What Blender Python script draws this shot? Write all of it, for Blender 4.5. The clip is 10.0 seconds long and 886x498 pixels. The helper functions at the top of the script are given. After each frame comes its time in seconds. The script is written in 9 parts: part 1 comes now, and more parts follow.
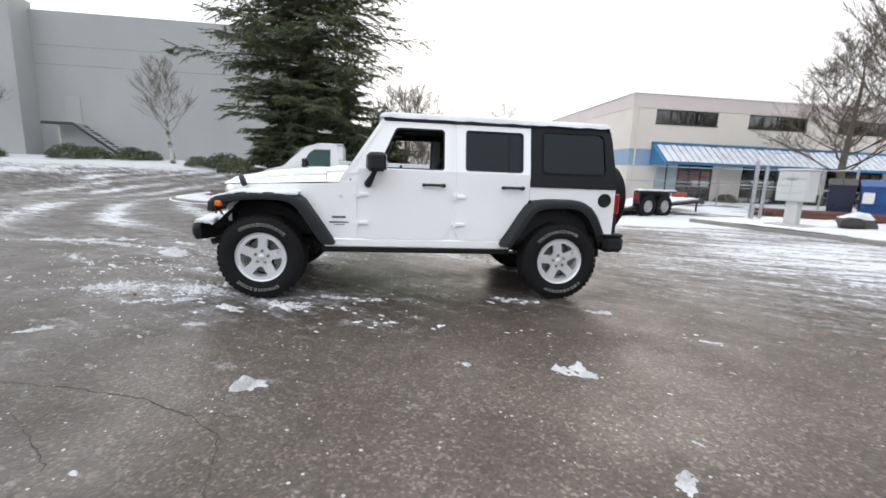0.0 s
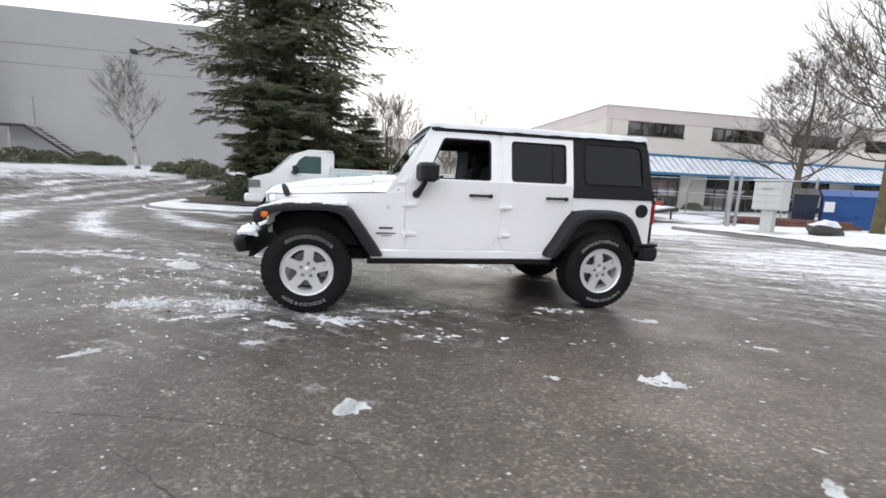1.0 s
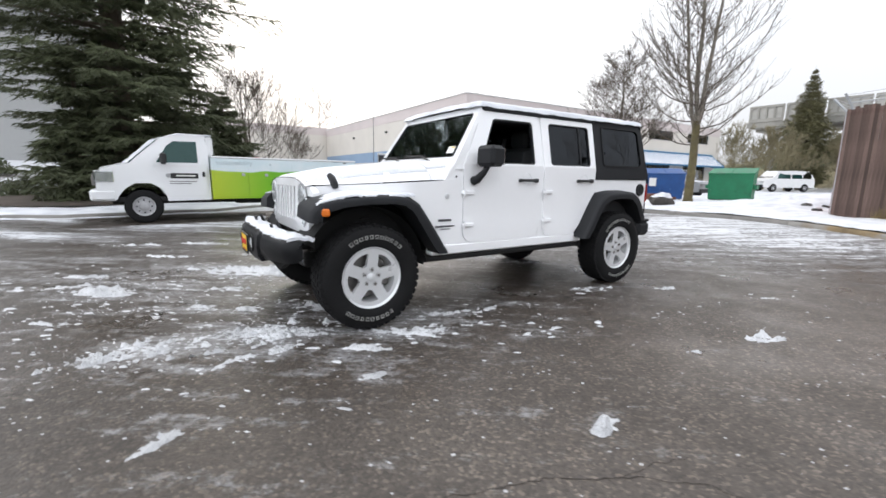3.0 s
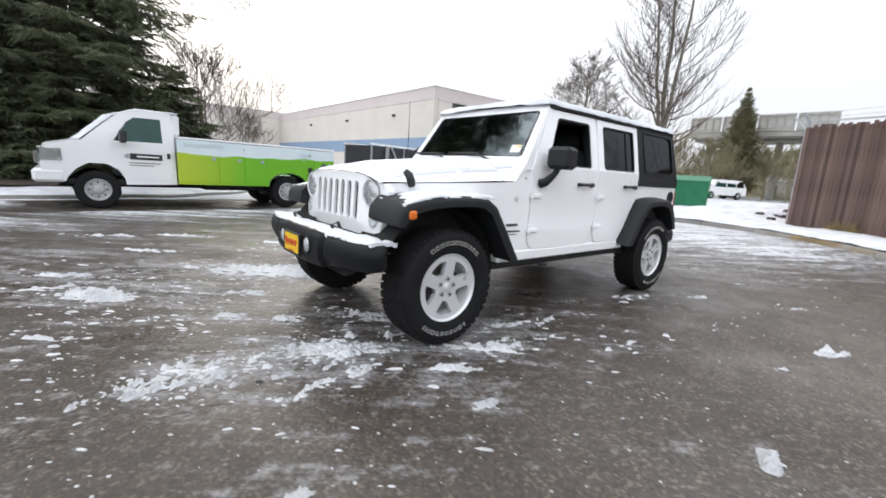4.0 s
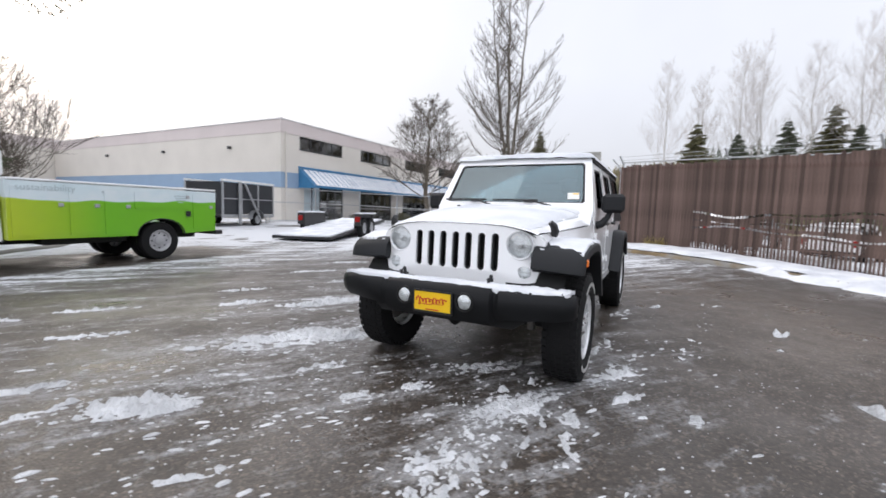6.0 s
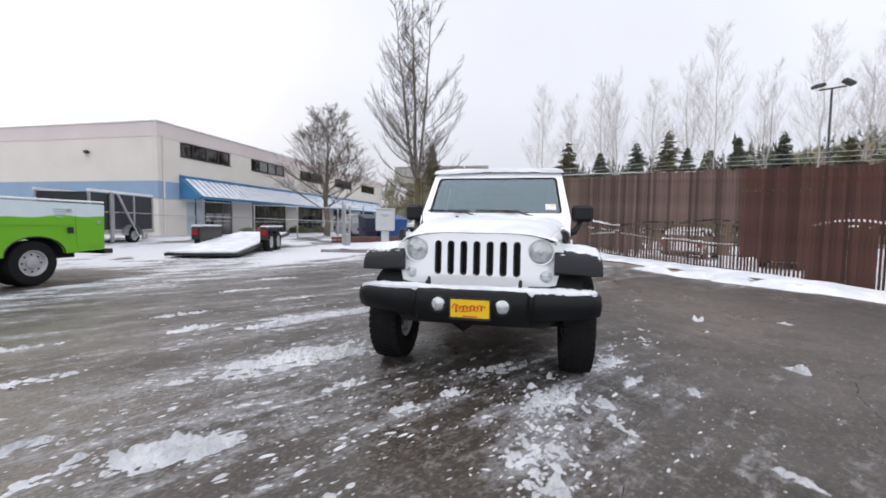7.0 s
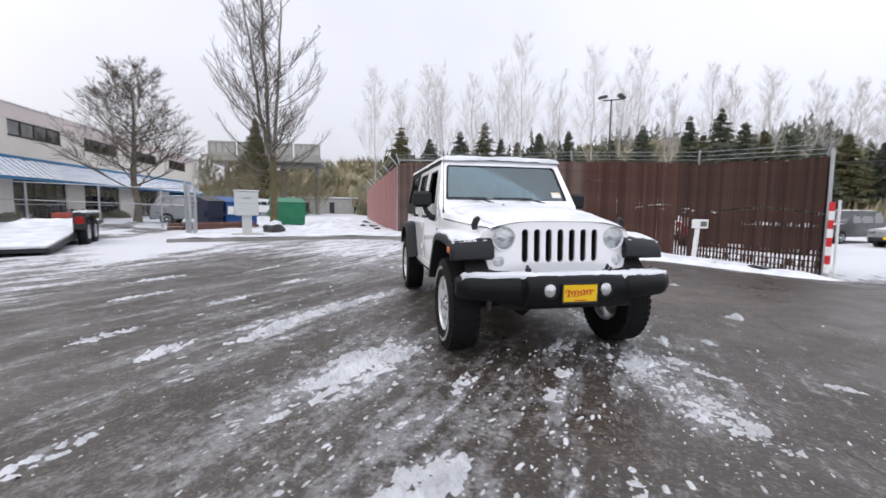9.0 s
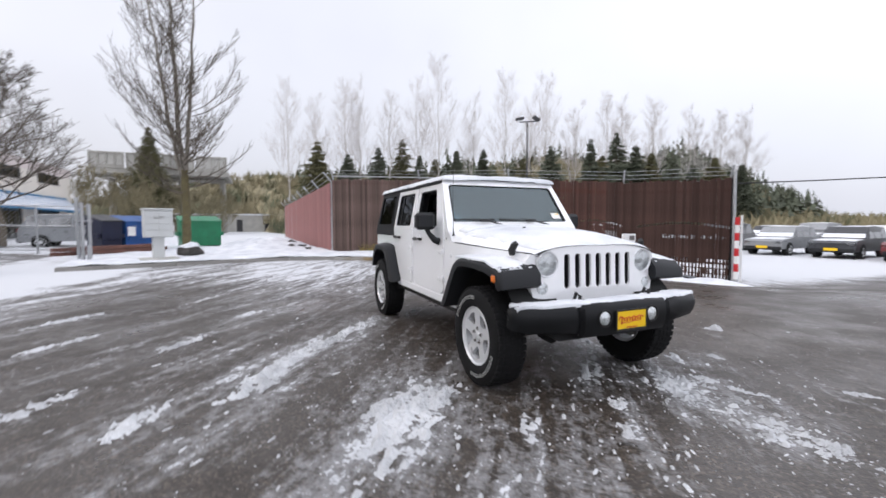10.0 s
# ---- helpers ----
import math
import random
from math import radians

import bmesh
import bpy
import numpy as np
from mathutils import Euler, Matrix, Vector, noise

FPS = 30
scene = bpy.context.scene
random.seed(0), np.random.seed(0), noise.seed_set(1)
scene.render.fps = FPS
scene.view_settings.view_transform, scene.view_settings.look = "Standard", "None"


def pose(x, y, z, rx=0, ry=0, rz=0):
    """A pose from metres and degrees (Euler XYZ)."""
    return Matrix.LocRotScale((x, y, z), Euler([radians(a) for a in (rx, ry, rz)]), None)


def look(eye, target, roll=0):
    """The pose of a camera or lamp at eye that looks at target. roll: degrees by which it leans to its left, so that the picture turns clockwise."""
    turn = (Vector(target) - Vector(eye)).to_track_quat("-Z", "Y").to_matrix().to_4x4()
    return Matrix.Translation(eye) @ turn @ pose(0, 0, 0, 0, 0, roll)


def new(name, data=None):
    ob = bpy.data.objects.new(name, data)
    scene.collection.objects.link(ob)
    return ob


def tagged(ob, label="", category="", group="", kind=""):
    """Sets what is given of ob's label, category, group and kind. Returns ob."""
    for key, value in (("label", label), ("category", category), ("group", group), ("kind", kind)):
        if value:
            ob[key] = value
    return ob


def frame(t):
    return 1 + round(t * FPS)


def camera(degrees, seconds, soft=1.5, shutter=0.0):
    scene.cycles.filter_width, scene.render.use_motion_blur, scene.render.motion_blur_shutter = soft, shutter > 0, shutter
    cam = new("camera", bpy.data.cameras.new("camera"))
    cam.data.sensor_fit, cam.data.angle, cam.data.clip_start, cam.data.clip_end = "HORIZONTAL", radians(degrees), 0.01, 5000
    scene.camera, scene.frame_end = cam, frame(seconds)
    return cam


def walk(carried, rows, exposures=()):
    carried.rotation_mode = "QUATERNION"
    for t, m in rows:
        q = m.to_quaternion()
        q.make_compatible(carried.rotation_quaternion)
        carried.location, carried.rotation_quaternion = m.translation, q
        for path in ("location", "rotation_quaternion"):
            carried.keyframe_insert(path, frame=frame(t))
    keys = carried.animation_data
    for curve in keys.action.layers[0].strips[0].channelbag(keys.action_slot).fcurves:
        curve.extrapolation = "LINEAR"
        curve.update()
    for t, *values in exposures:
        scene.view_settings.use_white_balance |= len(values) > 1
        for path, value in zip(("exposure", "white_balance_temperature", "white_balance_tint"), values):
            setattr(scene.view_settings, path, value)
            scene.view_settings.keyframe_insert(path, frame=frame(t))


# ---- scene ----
import collections
cam = camera(92.9, 10.0, soft=1.6, shutter=0.4)
PATH = [
    (0, (-0.25, -5.023, 1.226), (-0.001, -3.067, 0.89), 2.2),
    (0.5, (-0.608, -4.968, 1.231), (-0.263, -3.02, 0.938), 4.0),
    (1, (-1.026, -4.848, 1.227), (-0.626, -2.912, 0.93), 2.5),
    (1.5, (-1.422, -4.649, 1.188), (-0.862, -2.763, 0.829), 1.9),
    (2, (-1.835, -4.44, 1.2), (-1.036, -2.641, 0.846), 1.5),
    (2.5, (-2.263, -4.137, 1.148), (-1.321, -2.414, 0.769), 0.9),
    (2.7, (-2.463, -3.997, 1.168), (-1.467, -2.3, 0.81), 1.2),
    (3.8, (-3.156, -3.174, 1.167), (-1.938, -1.622, 0.838), 0.9),
    (4, (-3.289, -2.994, 1.179), (-2.032, -1.481, 0.82), 3.6),
    (4.5, (-3.632, -2.58, 1.199), (-2.127, -1.272, 1.049), 2.1),
    (5, (-3.94, -2.155, 1.176), (-2.325, -0.988, 1.001), -0.3),
    (5.2, (-4.064, -1.979, 1.178), (-2.416, -0.858, 1.015), 0.9),
    (6.3, (-4.843, -1.09, 1.234), (-3.003, -0.317, 1.108), 0.8),
    (6.5, (-4.905, -0.909, 1.219), (-3.014, -0.26, 1.165), -0.0),
    (7, (-5.135, -0.446, 1.205), (-3.185, -0.017, 1.09), 0.8),
    (7.5, (-5.257, 0.061, 1.226), (-3.279, 0.305, 1.066), 0.4),
    (8, (-5.316, 0.57, 1.25), (-3.325, 0.439, 1.123), 1.0),
    (8.5, (-5.248, 1.12, 1.224), (-3.274, 0.887, 1.001), 0.2),
    (9, (-5.086, 1.642, 1.239), (-3.135, 1.244, 1.049), 0.6),
    (9.5, (-4.833, 2.087, 1.247), (-2.926, 1.509, 1.066), 2.6),
    (10, (-4.489, 2.462, 1.31), (-2.652, 1.68, 1.194), -0.1),
]
walk(cam, [(t, look(eye, target, roll)) for t, eye, target, roll in PATH], [(0.0, 0.33, 6500, 10), (2.5, 0.38, 6480, 10), (4.5, 0.37, 6440, 10), (6.5, 0.09, 6400, 13), (10.0, 0.09, 6360, 14)])

# ---- world and light: a bright overcast winter sky ----
world = bpy.data.worlds.new("overcast")
scene.world = world
world.use_nodes = True
wn, wl = world.node_tree.nodes, world.node_tree.links
wn.clear()
w_out = wn.new("ShaderNodeOutputWorld")
w_bg = wn.new("ShaderNodeBackground")
w_sky = wn.new("ShaderNodeTexSky")
w_sky.sky_type, w_sky.sun_disc = "NISHITA", False
w_sky.sun_elevation, w_sky.sun_rotation = radians(28), radians(20)
w_sky.dust_density = 6.0
w_tc = wn.new("ShaderNodeTexCoord")
w_sep = wn.new("ShaderNodeSeparateXYZ")
w_ramp = wn.new("ShaderNodeValToRGB")
w_ramp.color_ramp.elements[0].position, w_ramp.color_ramp.elements[0].color = 0.0, (0.74, 0.765, 0.82, 1)
w_ramp.color_ramp.elements[1].position, w_ramp.color_ramp.elements[1].color = 1.0, (1.22, 1.25, 1.31, 1)
e = w_ramp.color_ramp.elements.new(0.30)
e.color = (0.99, 1.02, 1.08, 1)
w_noise = wn.new("ShaderNodeTexNoise")
w_noise.inputs["Scale"].default_value, w_noise.inputs["Detail"].default_value = 1.6, 4
w_cloud = wn.new("ShaderNodeMapRange")
w_cloud.inputs["From Min"].default_value, w_cloud.inputs["From Max"].default_value = 0.3, 0.75
w_cloud.inputs["To Min"].default_value, w_cloud.inputs["To Max"].default_value = 0.93, 1.10
w_side = wn.new("ShaderNodeMapRange")
w_side.inputs["From Min"].default_value, w_side.inputs["From Max"].default_value = -1.0, 1.0
w_side.inputs["To Min"].default_value, w_side.inputs["To Max"].default_value = 1.38, 0.70
w_mul = wn.new("ShaderNodeMath")
w_mul.operation = "MULTIPLY"
w_vm = wn.new("ShaderNodeVectorMath")
w_vm.operation = "SCALE"
w_mix = wn.new("ShaderNodeMix")
w_mix.data_type = "RGBA"
w_mix.inputs["Factor"].default_value = 0.018
wl.new(w_tc.outputs["Generated"], w_sep.inputs[0])
wl.new(w_sep.outputs["Z"], w_ramp.inputs["Fac"])
wl.new(w_sep.outputs["X"], w_side.inputs["Value"])
wl.new(w_tc.outputs["Generated"], w_noise.inputs["Vector"])
wl.new(w_noise.outputs["Fac"], w_cloud.inputs["Value"])
wl.new(w_cloud.outputs[0], w_mul.inputs[0])
wl.new(w_side.outputs[0], w_mul.inputs[1])
wl.new(w_ramp.outputs["Color"], w_vm.inputs[0])
wl.new(w_mul.outputs[0], w_vm.inputs["Scale"])
wl.new(w_vm.outputs["Vector"], w_mix.inputs["A"])
wl.new(w_sky.outputs["Color"], w_mix.inputs["B"])
wl.new(w_mix.outputs["Result"], w_bg.inputs["Color"])
w_bg.inputs["Strength"].default_value = 1.06
wl.new(w_bg.outputs[0], w_out.inputs[0])

sun_data = bpy.data.lights.new("sun", "SUN")
sun_data.energy, sun_data.angle, sun_data.color = 0.5, radians(60), (1.0, 0.97, 0.93)
sun = new("sun", sun_data)
sun.matrix_world = look((-3, 30, 30), (0, 0, 0))


# ---- materials ----
def shader(name):
    m = bpy.data.materials.new(name)
    m.use_nodes = True
    nt = m.node_tree
    return m, nt, nt.nodes, nt.links, nt.nodes["Principled BSDF"]


def rgb(c, k=1.0):
    return (c[0] * k, c[1] * k, c[2] * k, 1)


def surface(name, colour, rough=0.6, metal=0.0, vary=0.12, scale=6.0, fine=60.0, bump=0.0, dirt=None, dirt_at=0.62, coat=0.0, spec=0.5, stretch=(1, 1, 1), per_object=0.0):
    """A painted, cast or grown surface: two scales of variation, optional stains and relief."""
    m, nt, n, l, b = shader(name)
    tc = n.new("ShaderNodeTexCoord")
    mp = n.new("ShaderNodeMapping")
    mp.inputs["Scale"].default_value = stretch
    l.new(tc.outputs["Object"], mp.inputs[0])
    a, c = n.new("ShaderNodeTexNoise"), n.new("ShaderNodeTexNoise")
    for t, s, d in ((a, scale, 5), (c, fine, 3)):
        t.inputs["Scale"].default_value, t.inputs["Detail"].default_value = s, d
        l.new(mp.outputs[0], t.inputs["Vector"])
    add = n.new("ShaderNodeMath")
    add.operation = "MULTIPLY_ADD"
    add.inputs[1].default_value = 0.4
    l.new(c.outputs["Fac"], add.inputs[0])
    l.new(a.outputs["Fac"], add.inputs[2])
    ramp = n.new("ShaderNodeValToRGB")
    ramp.color_ramp.elements[0].position, ramp.color_ramp.elements[1].position = 0.45, 0.95
    ramp.color_ramp.elements[0].color = rgb(colour, 1 - vary)
    ramp.color_ramp.elements[1].color = rgb(colour, 1 + vary)
    l.new(add.outputs[0], ramp.inputs["Fac"])
    out = ramp.outputs["Color"]
    if per_object:
        oi = n.new("ShaderNodeObjectInfo")
        mr = n.new("ShaderNodeMapRange")
        mr.inputs["To Min"].default_value, mr.inputs["To Max"].default_value = 1 - per_object, 1 + per_object
        l.new(oi.outputs["Random"], mr.inputs["Value"])
        vs = n.new("ShaderNodeVectorMath")
        vs.operation = "SCALE"
        l.new(out, vs.inputs[0])
        l.new(mr.outputs[0], vs.inputs["Scale"])
        out = vs.outputs["Vector"]
    if dirt:
        dn = n.new("ShaderNodeTexNoise")
        dn.inputs["Scale"].default_value, dn.inputs["Detail"].default_value = scale * 0.6, 8
        l.new(tc.outputs["Object"], dn.inputs["Vector"])
        dr = n.new("ShaderNodeMapRange")
        dr.inputs["From Min"].default_value, dr.inputs["From Max"].default_value = dirt_at, dirt_at + 0.12
        l.new(dn.outputs["Fac"], dr.inputs["Value"])
        mx = n.new("ShaderNodeMix")
        mx.data_type = "RGBA"
        mx.inputs["B"].default_value = rgb(dirt)
        l.new(dr.outputs[0], mx.inputs["Factor"])
        l.new(out, mx.inputs["A"])
        out = mx.outputs["Result"]
    l.new(out, b.inputs["Base Color"])
    rr = n.new("ShaderNodeMapRange")
    rr.inputs["To Min"].default_value, rr.inputs["To Max"].default_value = max(0.02, rough - 0.08), min(1, rough + 0.08)
    l.new(a.outputs["Fac"], rr.inputs["Value"])
    l.new(rr.outputs[0], b.inputs["Roughness"])
    b.inputs["Metallic"].default_value = metal
    b.inputs["Coat Weight"].default_value = coat
    b.inputs["Coat Roughness"].default_value = 0.06
    b.inputs["Specular IOR Level"].default_value = spec
    if bump:
        bp = n.new("ShaderNodeBump")
        bp.inputs["Strength"].default_value, bp.inputs["Distance"].default_value = 1.0, bump
        l.new(add.outputs[0], bp.inputs["Height"])
        l.new(bp.outputs[0], b.inputs["Normal"])
    return m


def glass(name, tint, rough=0.02, alpha=0.35, sheen=(1, 1, 1)):
    """Thin window glass: a mix of clear or tinted see-through and a mirror-like sheen."""
    m, nt, n, l, b = shader(name)
    out = n["Material Output"]
    tr, gl, mx, lw = n.new("ShaderNodeBsdfTransparent"), n.new("ShaderNodeBsdfGlossy"), n.new("ShaderNodeMixShader"), n.new("ShaderNodeFresnel")
    tr.inputs["Color"].default_value = rgb(tint)
    gl.inputs["Roughness"].default_value = rough
    gl.inputs["Color"].default_value = rgb(sheen)
    lw.inputs["IOR"].default_value = 1.5
    boost = n.new("ShaderNodeMapRange")
    boost.inputs["To Min"].default_value, boost.inputs["To Max"].default_value = alpha * 0.32, 1.0
    l.new(lw.outputs[0], boost.inputs["Value"])
    l.new(boost.outputs[0], mx.inputs[0])
    l.new(tr.outputs[0], mx.inputs[1])
    l.new(gl.outputs[0], mx.inputs[2])
    l.new(mx.outputs[0], out.inputs["Surface"])
    return m


def snow_shader(name="snow", low=(0.56, 0.58, 0.62), high=(0.76, 0.775, 0.80), relief=0.012):
    m, nt, n, l, b = shader(name)
    tc = n.new("ShaderNodeTexCoord")
    ge = n.new("ShaderNodeNewGeometry")
    a, c = n.new("ShaderNodeTexNoise"), n.new("ShaderNodeTexNoise")
    for t, s, d in ((a, 2.2, 6), (c, 38, 4)):
        t.inputs["Scale"].default_value, t.inputs["Detail"].default_value = s, d
        l.new(ge.outputs["Position"], t.inputs["Vector"])
    r = n.new("ShaderNodeValToRGB")
    r.color_ramp.elements[0].position, r.color_ramp.elements[0].color = 0.3, (*low, 1)
    r.color_ramp.elements[1].position, r.color_ramp.elements[1].color = 0.62, (*high, 1)
    l.new(a.outputs["Fac"], r.inputs["Fac"])
    l.new(r.outputs["Color"], b.inputs["Base Color"])
    b.inputs["Roughness"].default_value = 0.75
    b.inputs["Specular IOR Level"].default_value = 0.25
    bp = n.new("ShaderNodeBump")
    bp.inputs["Distance"].default_value = relief
    l.new(c.outputs["Fac"], bp.inputs["Height"])
    l.new(bp.outputs[0], b.inputs["Normal"])
    return m


def ground_shader():
    """Worn wet asphalt; the 'snow' attribute says how much slush lies where, noise breaks it up."""
    m, nt, n, l, b = shader("asphalt_with_slush")
    ge = n.new("ShaderNodeNewGeometry")
    at = n.new("ShaderNodeAttribute")
    at.attribute_name = "snow"

    def noise_at(scale, detail, rough=0.6, stretch=None):
        t = n.new("ShaderNodeTexNoise")
        t.inputs["Scale"].default_value, t.inputs["Detail"].default_value, t.inputs["Roughness"].default_value = scale, detail, rough
        if stretch:
            mp = n.new("ShaderNodeMapping")
            mp.vector_type = "TEXTURE"
            mp.inputs["Scale"].default_value = stretch[0]
            mp.inputs["Rotation"].default_value = (0, 0, radians(stretch[1]))
            l.new(ge.outputs["Position"], mp.inputs[0])
            l.new(mp.outputs[0], t.inputs["Vector"])
        else:
            l.new(ge.outputs["Position"], t.inputs["Vector"])
        return t.outputs["Fac"]

    def math2(op, x, y, z=None):
        t = n.new("ShaderNodeMath")
        t.operation = op
        for i, v in enumerate((x, y, z)):
            if v is None:
                continue
            if isinstance(v, (int, float)):
                t.inputs[i].default_value = v
            else:
                l.new(v, t.inputs[i])
        return t.outputs[0]

    big, streak, mid, fine = noise_at(0.8, 4), noise_at(2.6, 6, 0.7, ((3.0, 0.52, 1), -36)), noise_at(9, 5, 0.65), noise_at(34, 4)
    s = math2("MULTIPLY_ADD", streak, 0.5, math2("MULTIPLY_ADD", mid, 0.32, math2("MULTIPLY", fine, 0.18)))
    s = math2("MULTIPLY_ADD", s, 1.95, -0.475)
    s = math2("ADD", s, math2("SUBTRACT", at.outputs["Fac"], 1.0))
    mask = n.new("ShaderNodeMapRange")
    mask.interpolation_type = "SMOOTHSTEP"
    mask.inputs["From Min"].default_value, mask.inputs["From Max"].default_value = 0.0, 0.055
    l.new(s, mask.inputs["Value"])
    # a thin half-melted film round the thicker slush
    film_ = n.new("ShaderNodeMapRange")
    film_.interpolation_type = "SMOOTHSTEP"
    film_.inputs["From Min"].default_value, film_.inputs["From Max"].default_value = -0.20, 0.03
    film_.inputs["To Max"].default_value = 0.27
    l.new(s, film_.inputs["Value"])
    mask = math2("MAXIMUM", mask.outputs[0], film_.outputs[0])
    # asphalt: binder, wear, pale aggregate
    col = n.new("ShaderNodeValToRGB")
    col.color_ramp.elements[0].position, col.color_ramp.elements[0].color = 0.32, (0.049, 0.0385, 0.0305, 1)
    col.color_ramp.elements[1].position, col.color_ramp.elements[1].color = 0.68, (0.099, 0.081, 0.066, 1)
    l.new(math2("MULTIPLY_ADD", big, 0.6, math2("MULTIPLY", mid, 0.4)), col.inputs["Fac"])
    vor = n.new("ShaderNodeTexVoronoi")
    vor.inputs["Scale"].default_value = 66
    l.new(ge.outputs["Position"], vor.inputs["Vector"])
    stone = n.new("ShaderNodeValToRGB")
    stone.color_ramp.elements[0].position, stone.color_ramp.elements[0].color = 0.0, (0.42, 0.42, 0.42, 1)
    stone.color_ramp.elements[1].position, stone.color_ramp.elements[1].color = 1.0, (2.5, 2.5, 2.5, 1)
    vsep = n.new("ShaderNodeSeparateColor")
    l.new(vor.outputs["Color"], vsep.inputs[0])
    l.new(vsep.outputs[0], stone.inputs["Fac"])
    es = stone.color_ramp.elements.new(0.80)
    es.color = (1.05, 1.05, 1.05, 1)
    es = stone.color_ramp.elements.new(0.93)
    es.color = (1.9, 1.9, 1.88, 1)
    # this attribute lightens the asphalt colour
    paler = n.new("ShaderNodeAttribute")
    paler.attribute_name = "paler"
    worn = n.new("ShaderNodeVectorMath")
    worn.operation = "SCALE"
    l.new(col.outputs["Color"], worn.inputs[0])
    l.new(math2("MULTIPLY_ADD", math2("MULTIPLY", paler.outputs["Fac"], math2("MULTIPLY_ADD", big, 0.9, 0.55)), 0.66, 0.78), worn.inputs["Scale"])
    mulc = n.new("ShaderNodeMix")
    mulc.data_type, mulc.blend_type = "RGBA", "MULTIPLY"
    mulc.inputs["Factor"].default_value = 0.8
    l.new(worn.outputs["Vector"], mulc.inputs["A"])
    l.new(stone.outputs["Color"], mulc.inputs["B"])
    # scattered pale crumbs of ice and grit
    cr = n.new("ShaderNodeTexVoronoi")
    cr.inputs["Scale"].default_value, cr.inputs["Randomness"].default_value = 22, 1.0
    l.new(ge.outputs["Position"], cr.inputs["Vector"])
    csep = n.new("ShaderNodeSeparateColor")
    l.new(cr.outputs["Color"], csep.inputs[0])
    crumb = math2("LESS_THAN", math2("ADD", cr.outputs["Distance"], math2("MULTIPLY", fine, 0.22)), math2("MULTIPLY_ADD", csep.outputs[1], 0.16, 0.16))
    crumb = math2("MULTIPLY", crumb, math2("GREATER_THAN", math2("ADD", csep.outputs[0], math2("MULTIPLY_ADD", at.outputs["Fac"], 0.55, math2("MULTIPLY", noise_at(1.3, 3), 0.7))), 1.255))
    # cracks
    ck = n.new("ShaderNodeTexVoronoi")
    ck.feature = "DISTANCE_TO_EDGE"
    ck.inputs["Scale"].default_value = 0.75
    wob = n.new("ShaderNodeVectorMath")
    wob.operation = "MULTIPLY_ADD"
    wn2 = n.new("ShaderNodeTexNoise")
    wn2.inputs["Scale"].default_value, wn2.inputs["Detail"].default_value = 3.5, 5
    l.new(ge.outputs["Position"], wn2.inputs["Vector"])
    l.new(wn2.outputs["Color"], wob.inputs[0])
    wob.inputs[1].default_value = (0.45, 0.45, 0)
    l.new(ge.outputs["Position"], wob.inputs[2])
    l.new(wob.outputs[0], ck.inputs["Vector"])
    crack = math2("MULTIPLY", math2("LESS_THAN", ck.outputs["Distance"], 0.004), math2("GREATER_THAN", noise_at(0.45, 2), 0.56))
    dark = n.new("ShaderNodeMix")
    dark.data_type = "RGBA"
    dark.inputs["B"].default_value = (0.022, 0.019, 0.018, 1)
    l.new(math2("MULTIPLY", crack, 0.75), dark.inputs["Factor"])
    l.new(mulc.outputs["Result"], dark.inputs["A"])
    pale = n.new("ShaderNodeMix")
    pale.data_type = "RGBA"
    pale.inputs["B"].default_value = (0.55, 0.555, 0.57, 1)
    l.new(math2("MULTIPLY", crumb, 0.8), pale.inputs["Factor"])
    l.new(dark.outputs["Result"], pale.inputs["A"])
    # thin grey slush under the white snow
    film = n.new("ShaderNodeMapRange")
    film.inputs["From Min"].default_value, film.inputs["From Max"].default_value = -0.20, 0.05
    film.inputs["To Max"].default_value = 0.27
    l.new(s, film.inputs["Value"])
    slush = n.new("ShaderNodeMix")
    slush.data_type = "RGBA"
    slush.inputs["B"].default_value = (0.36, 0.355, 0.355, 1)
    l.new(film.outputs[0], slush.inputs["Factor"])
    l.new(pale.outputs["Result"], slush.inputs["A"])
    sn = n.new("ShaderNodeMix")
    sn.data_type = "RGBA"
    sn.inputs["B"].default_value = (0.60, 0.612, 0.635, 1)
    l.new(mask, sn.inputs["Factor"])
    l.new(slush.outputs["Result"], sn.inputs["A"])
    l.new(sn.outputs["Result"], b.inputs["Base Color"])
    wet = n.new("ShaderNodeMapRange")
    wet.inputs["From Min"].default_value, wet.inputs["From Max"].default_value = 0.4, 0.62
    wet.inputs["To Min"].default_value, wet.inputs["To Max"].default_value = 0.56, 0.27
    l.new(big, wet.inputs["Value"])
    ro = n.new("ShaderNodeMix")
    ro.inputs["B"].default_value = 0.8
    l.new(mask, ro.inputs["Factor"])
    l.new(wet.outputs[0], ro.inputs["A"])
    l.new(ro.outputs["Result"], b.inputs["Roughness"])
    hgt = math2("MULTIPLY_ADD", mask, 3.0, math2("MULTIPLY_ADD", vor.outputs["Distance"], -0.35, math2("MULTIPLY", fine, 0.5)))
    bp = n.new("ShaderNodeBump")
    bp.inputs["Distance"].default_value = 0.0045
    l.new(hgt, bp.inputs["Height"])
    l.new(bp.outputs[0], b.inputs["Normal"])
    return m


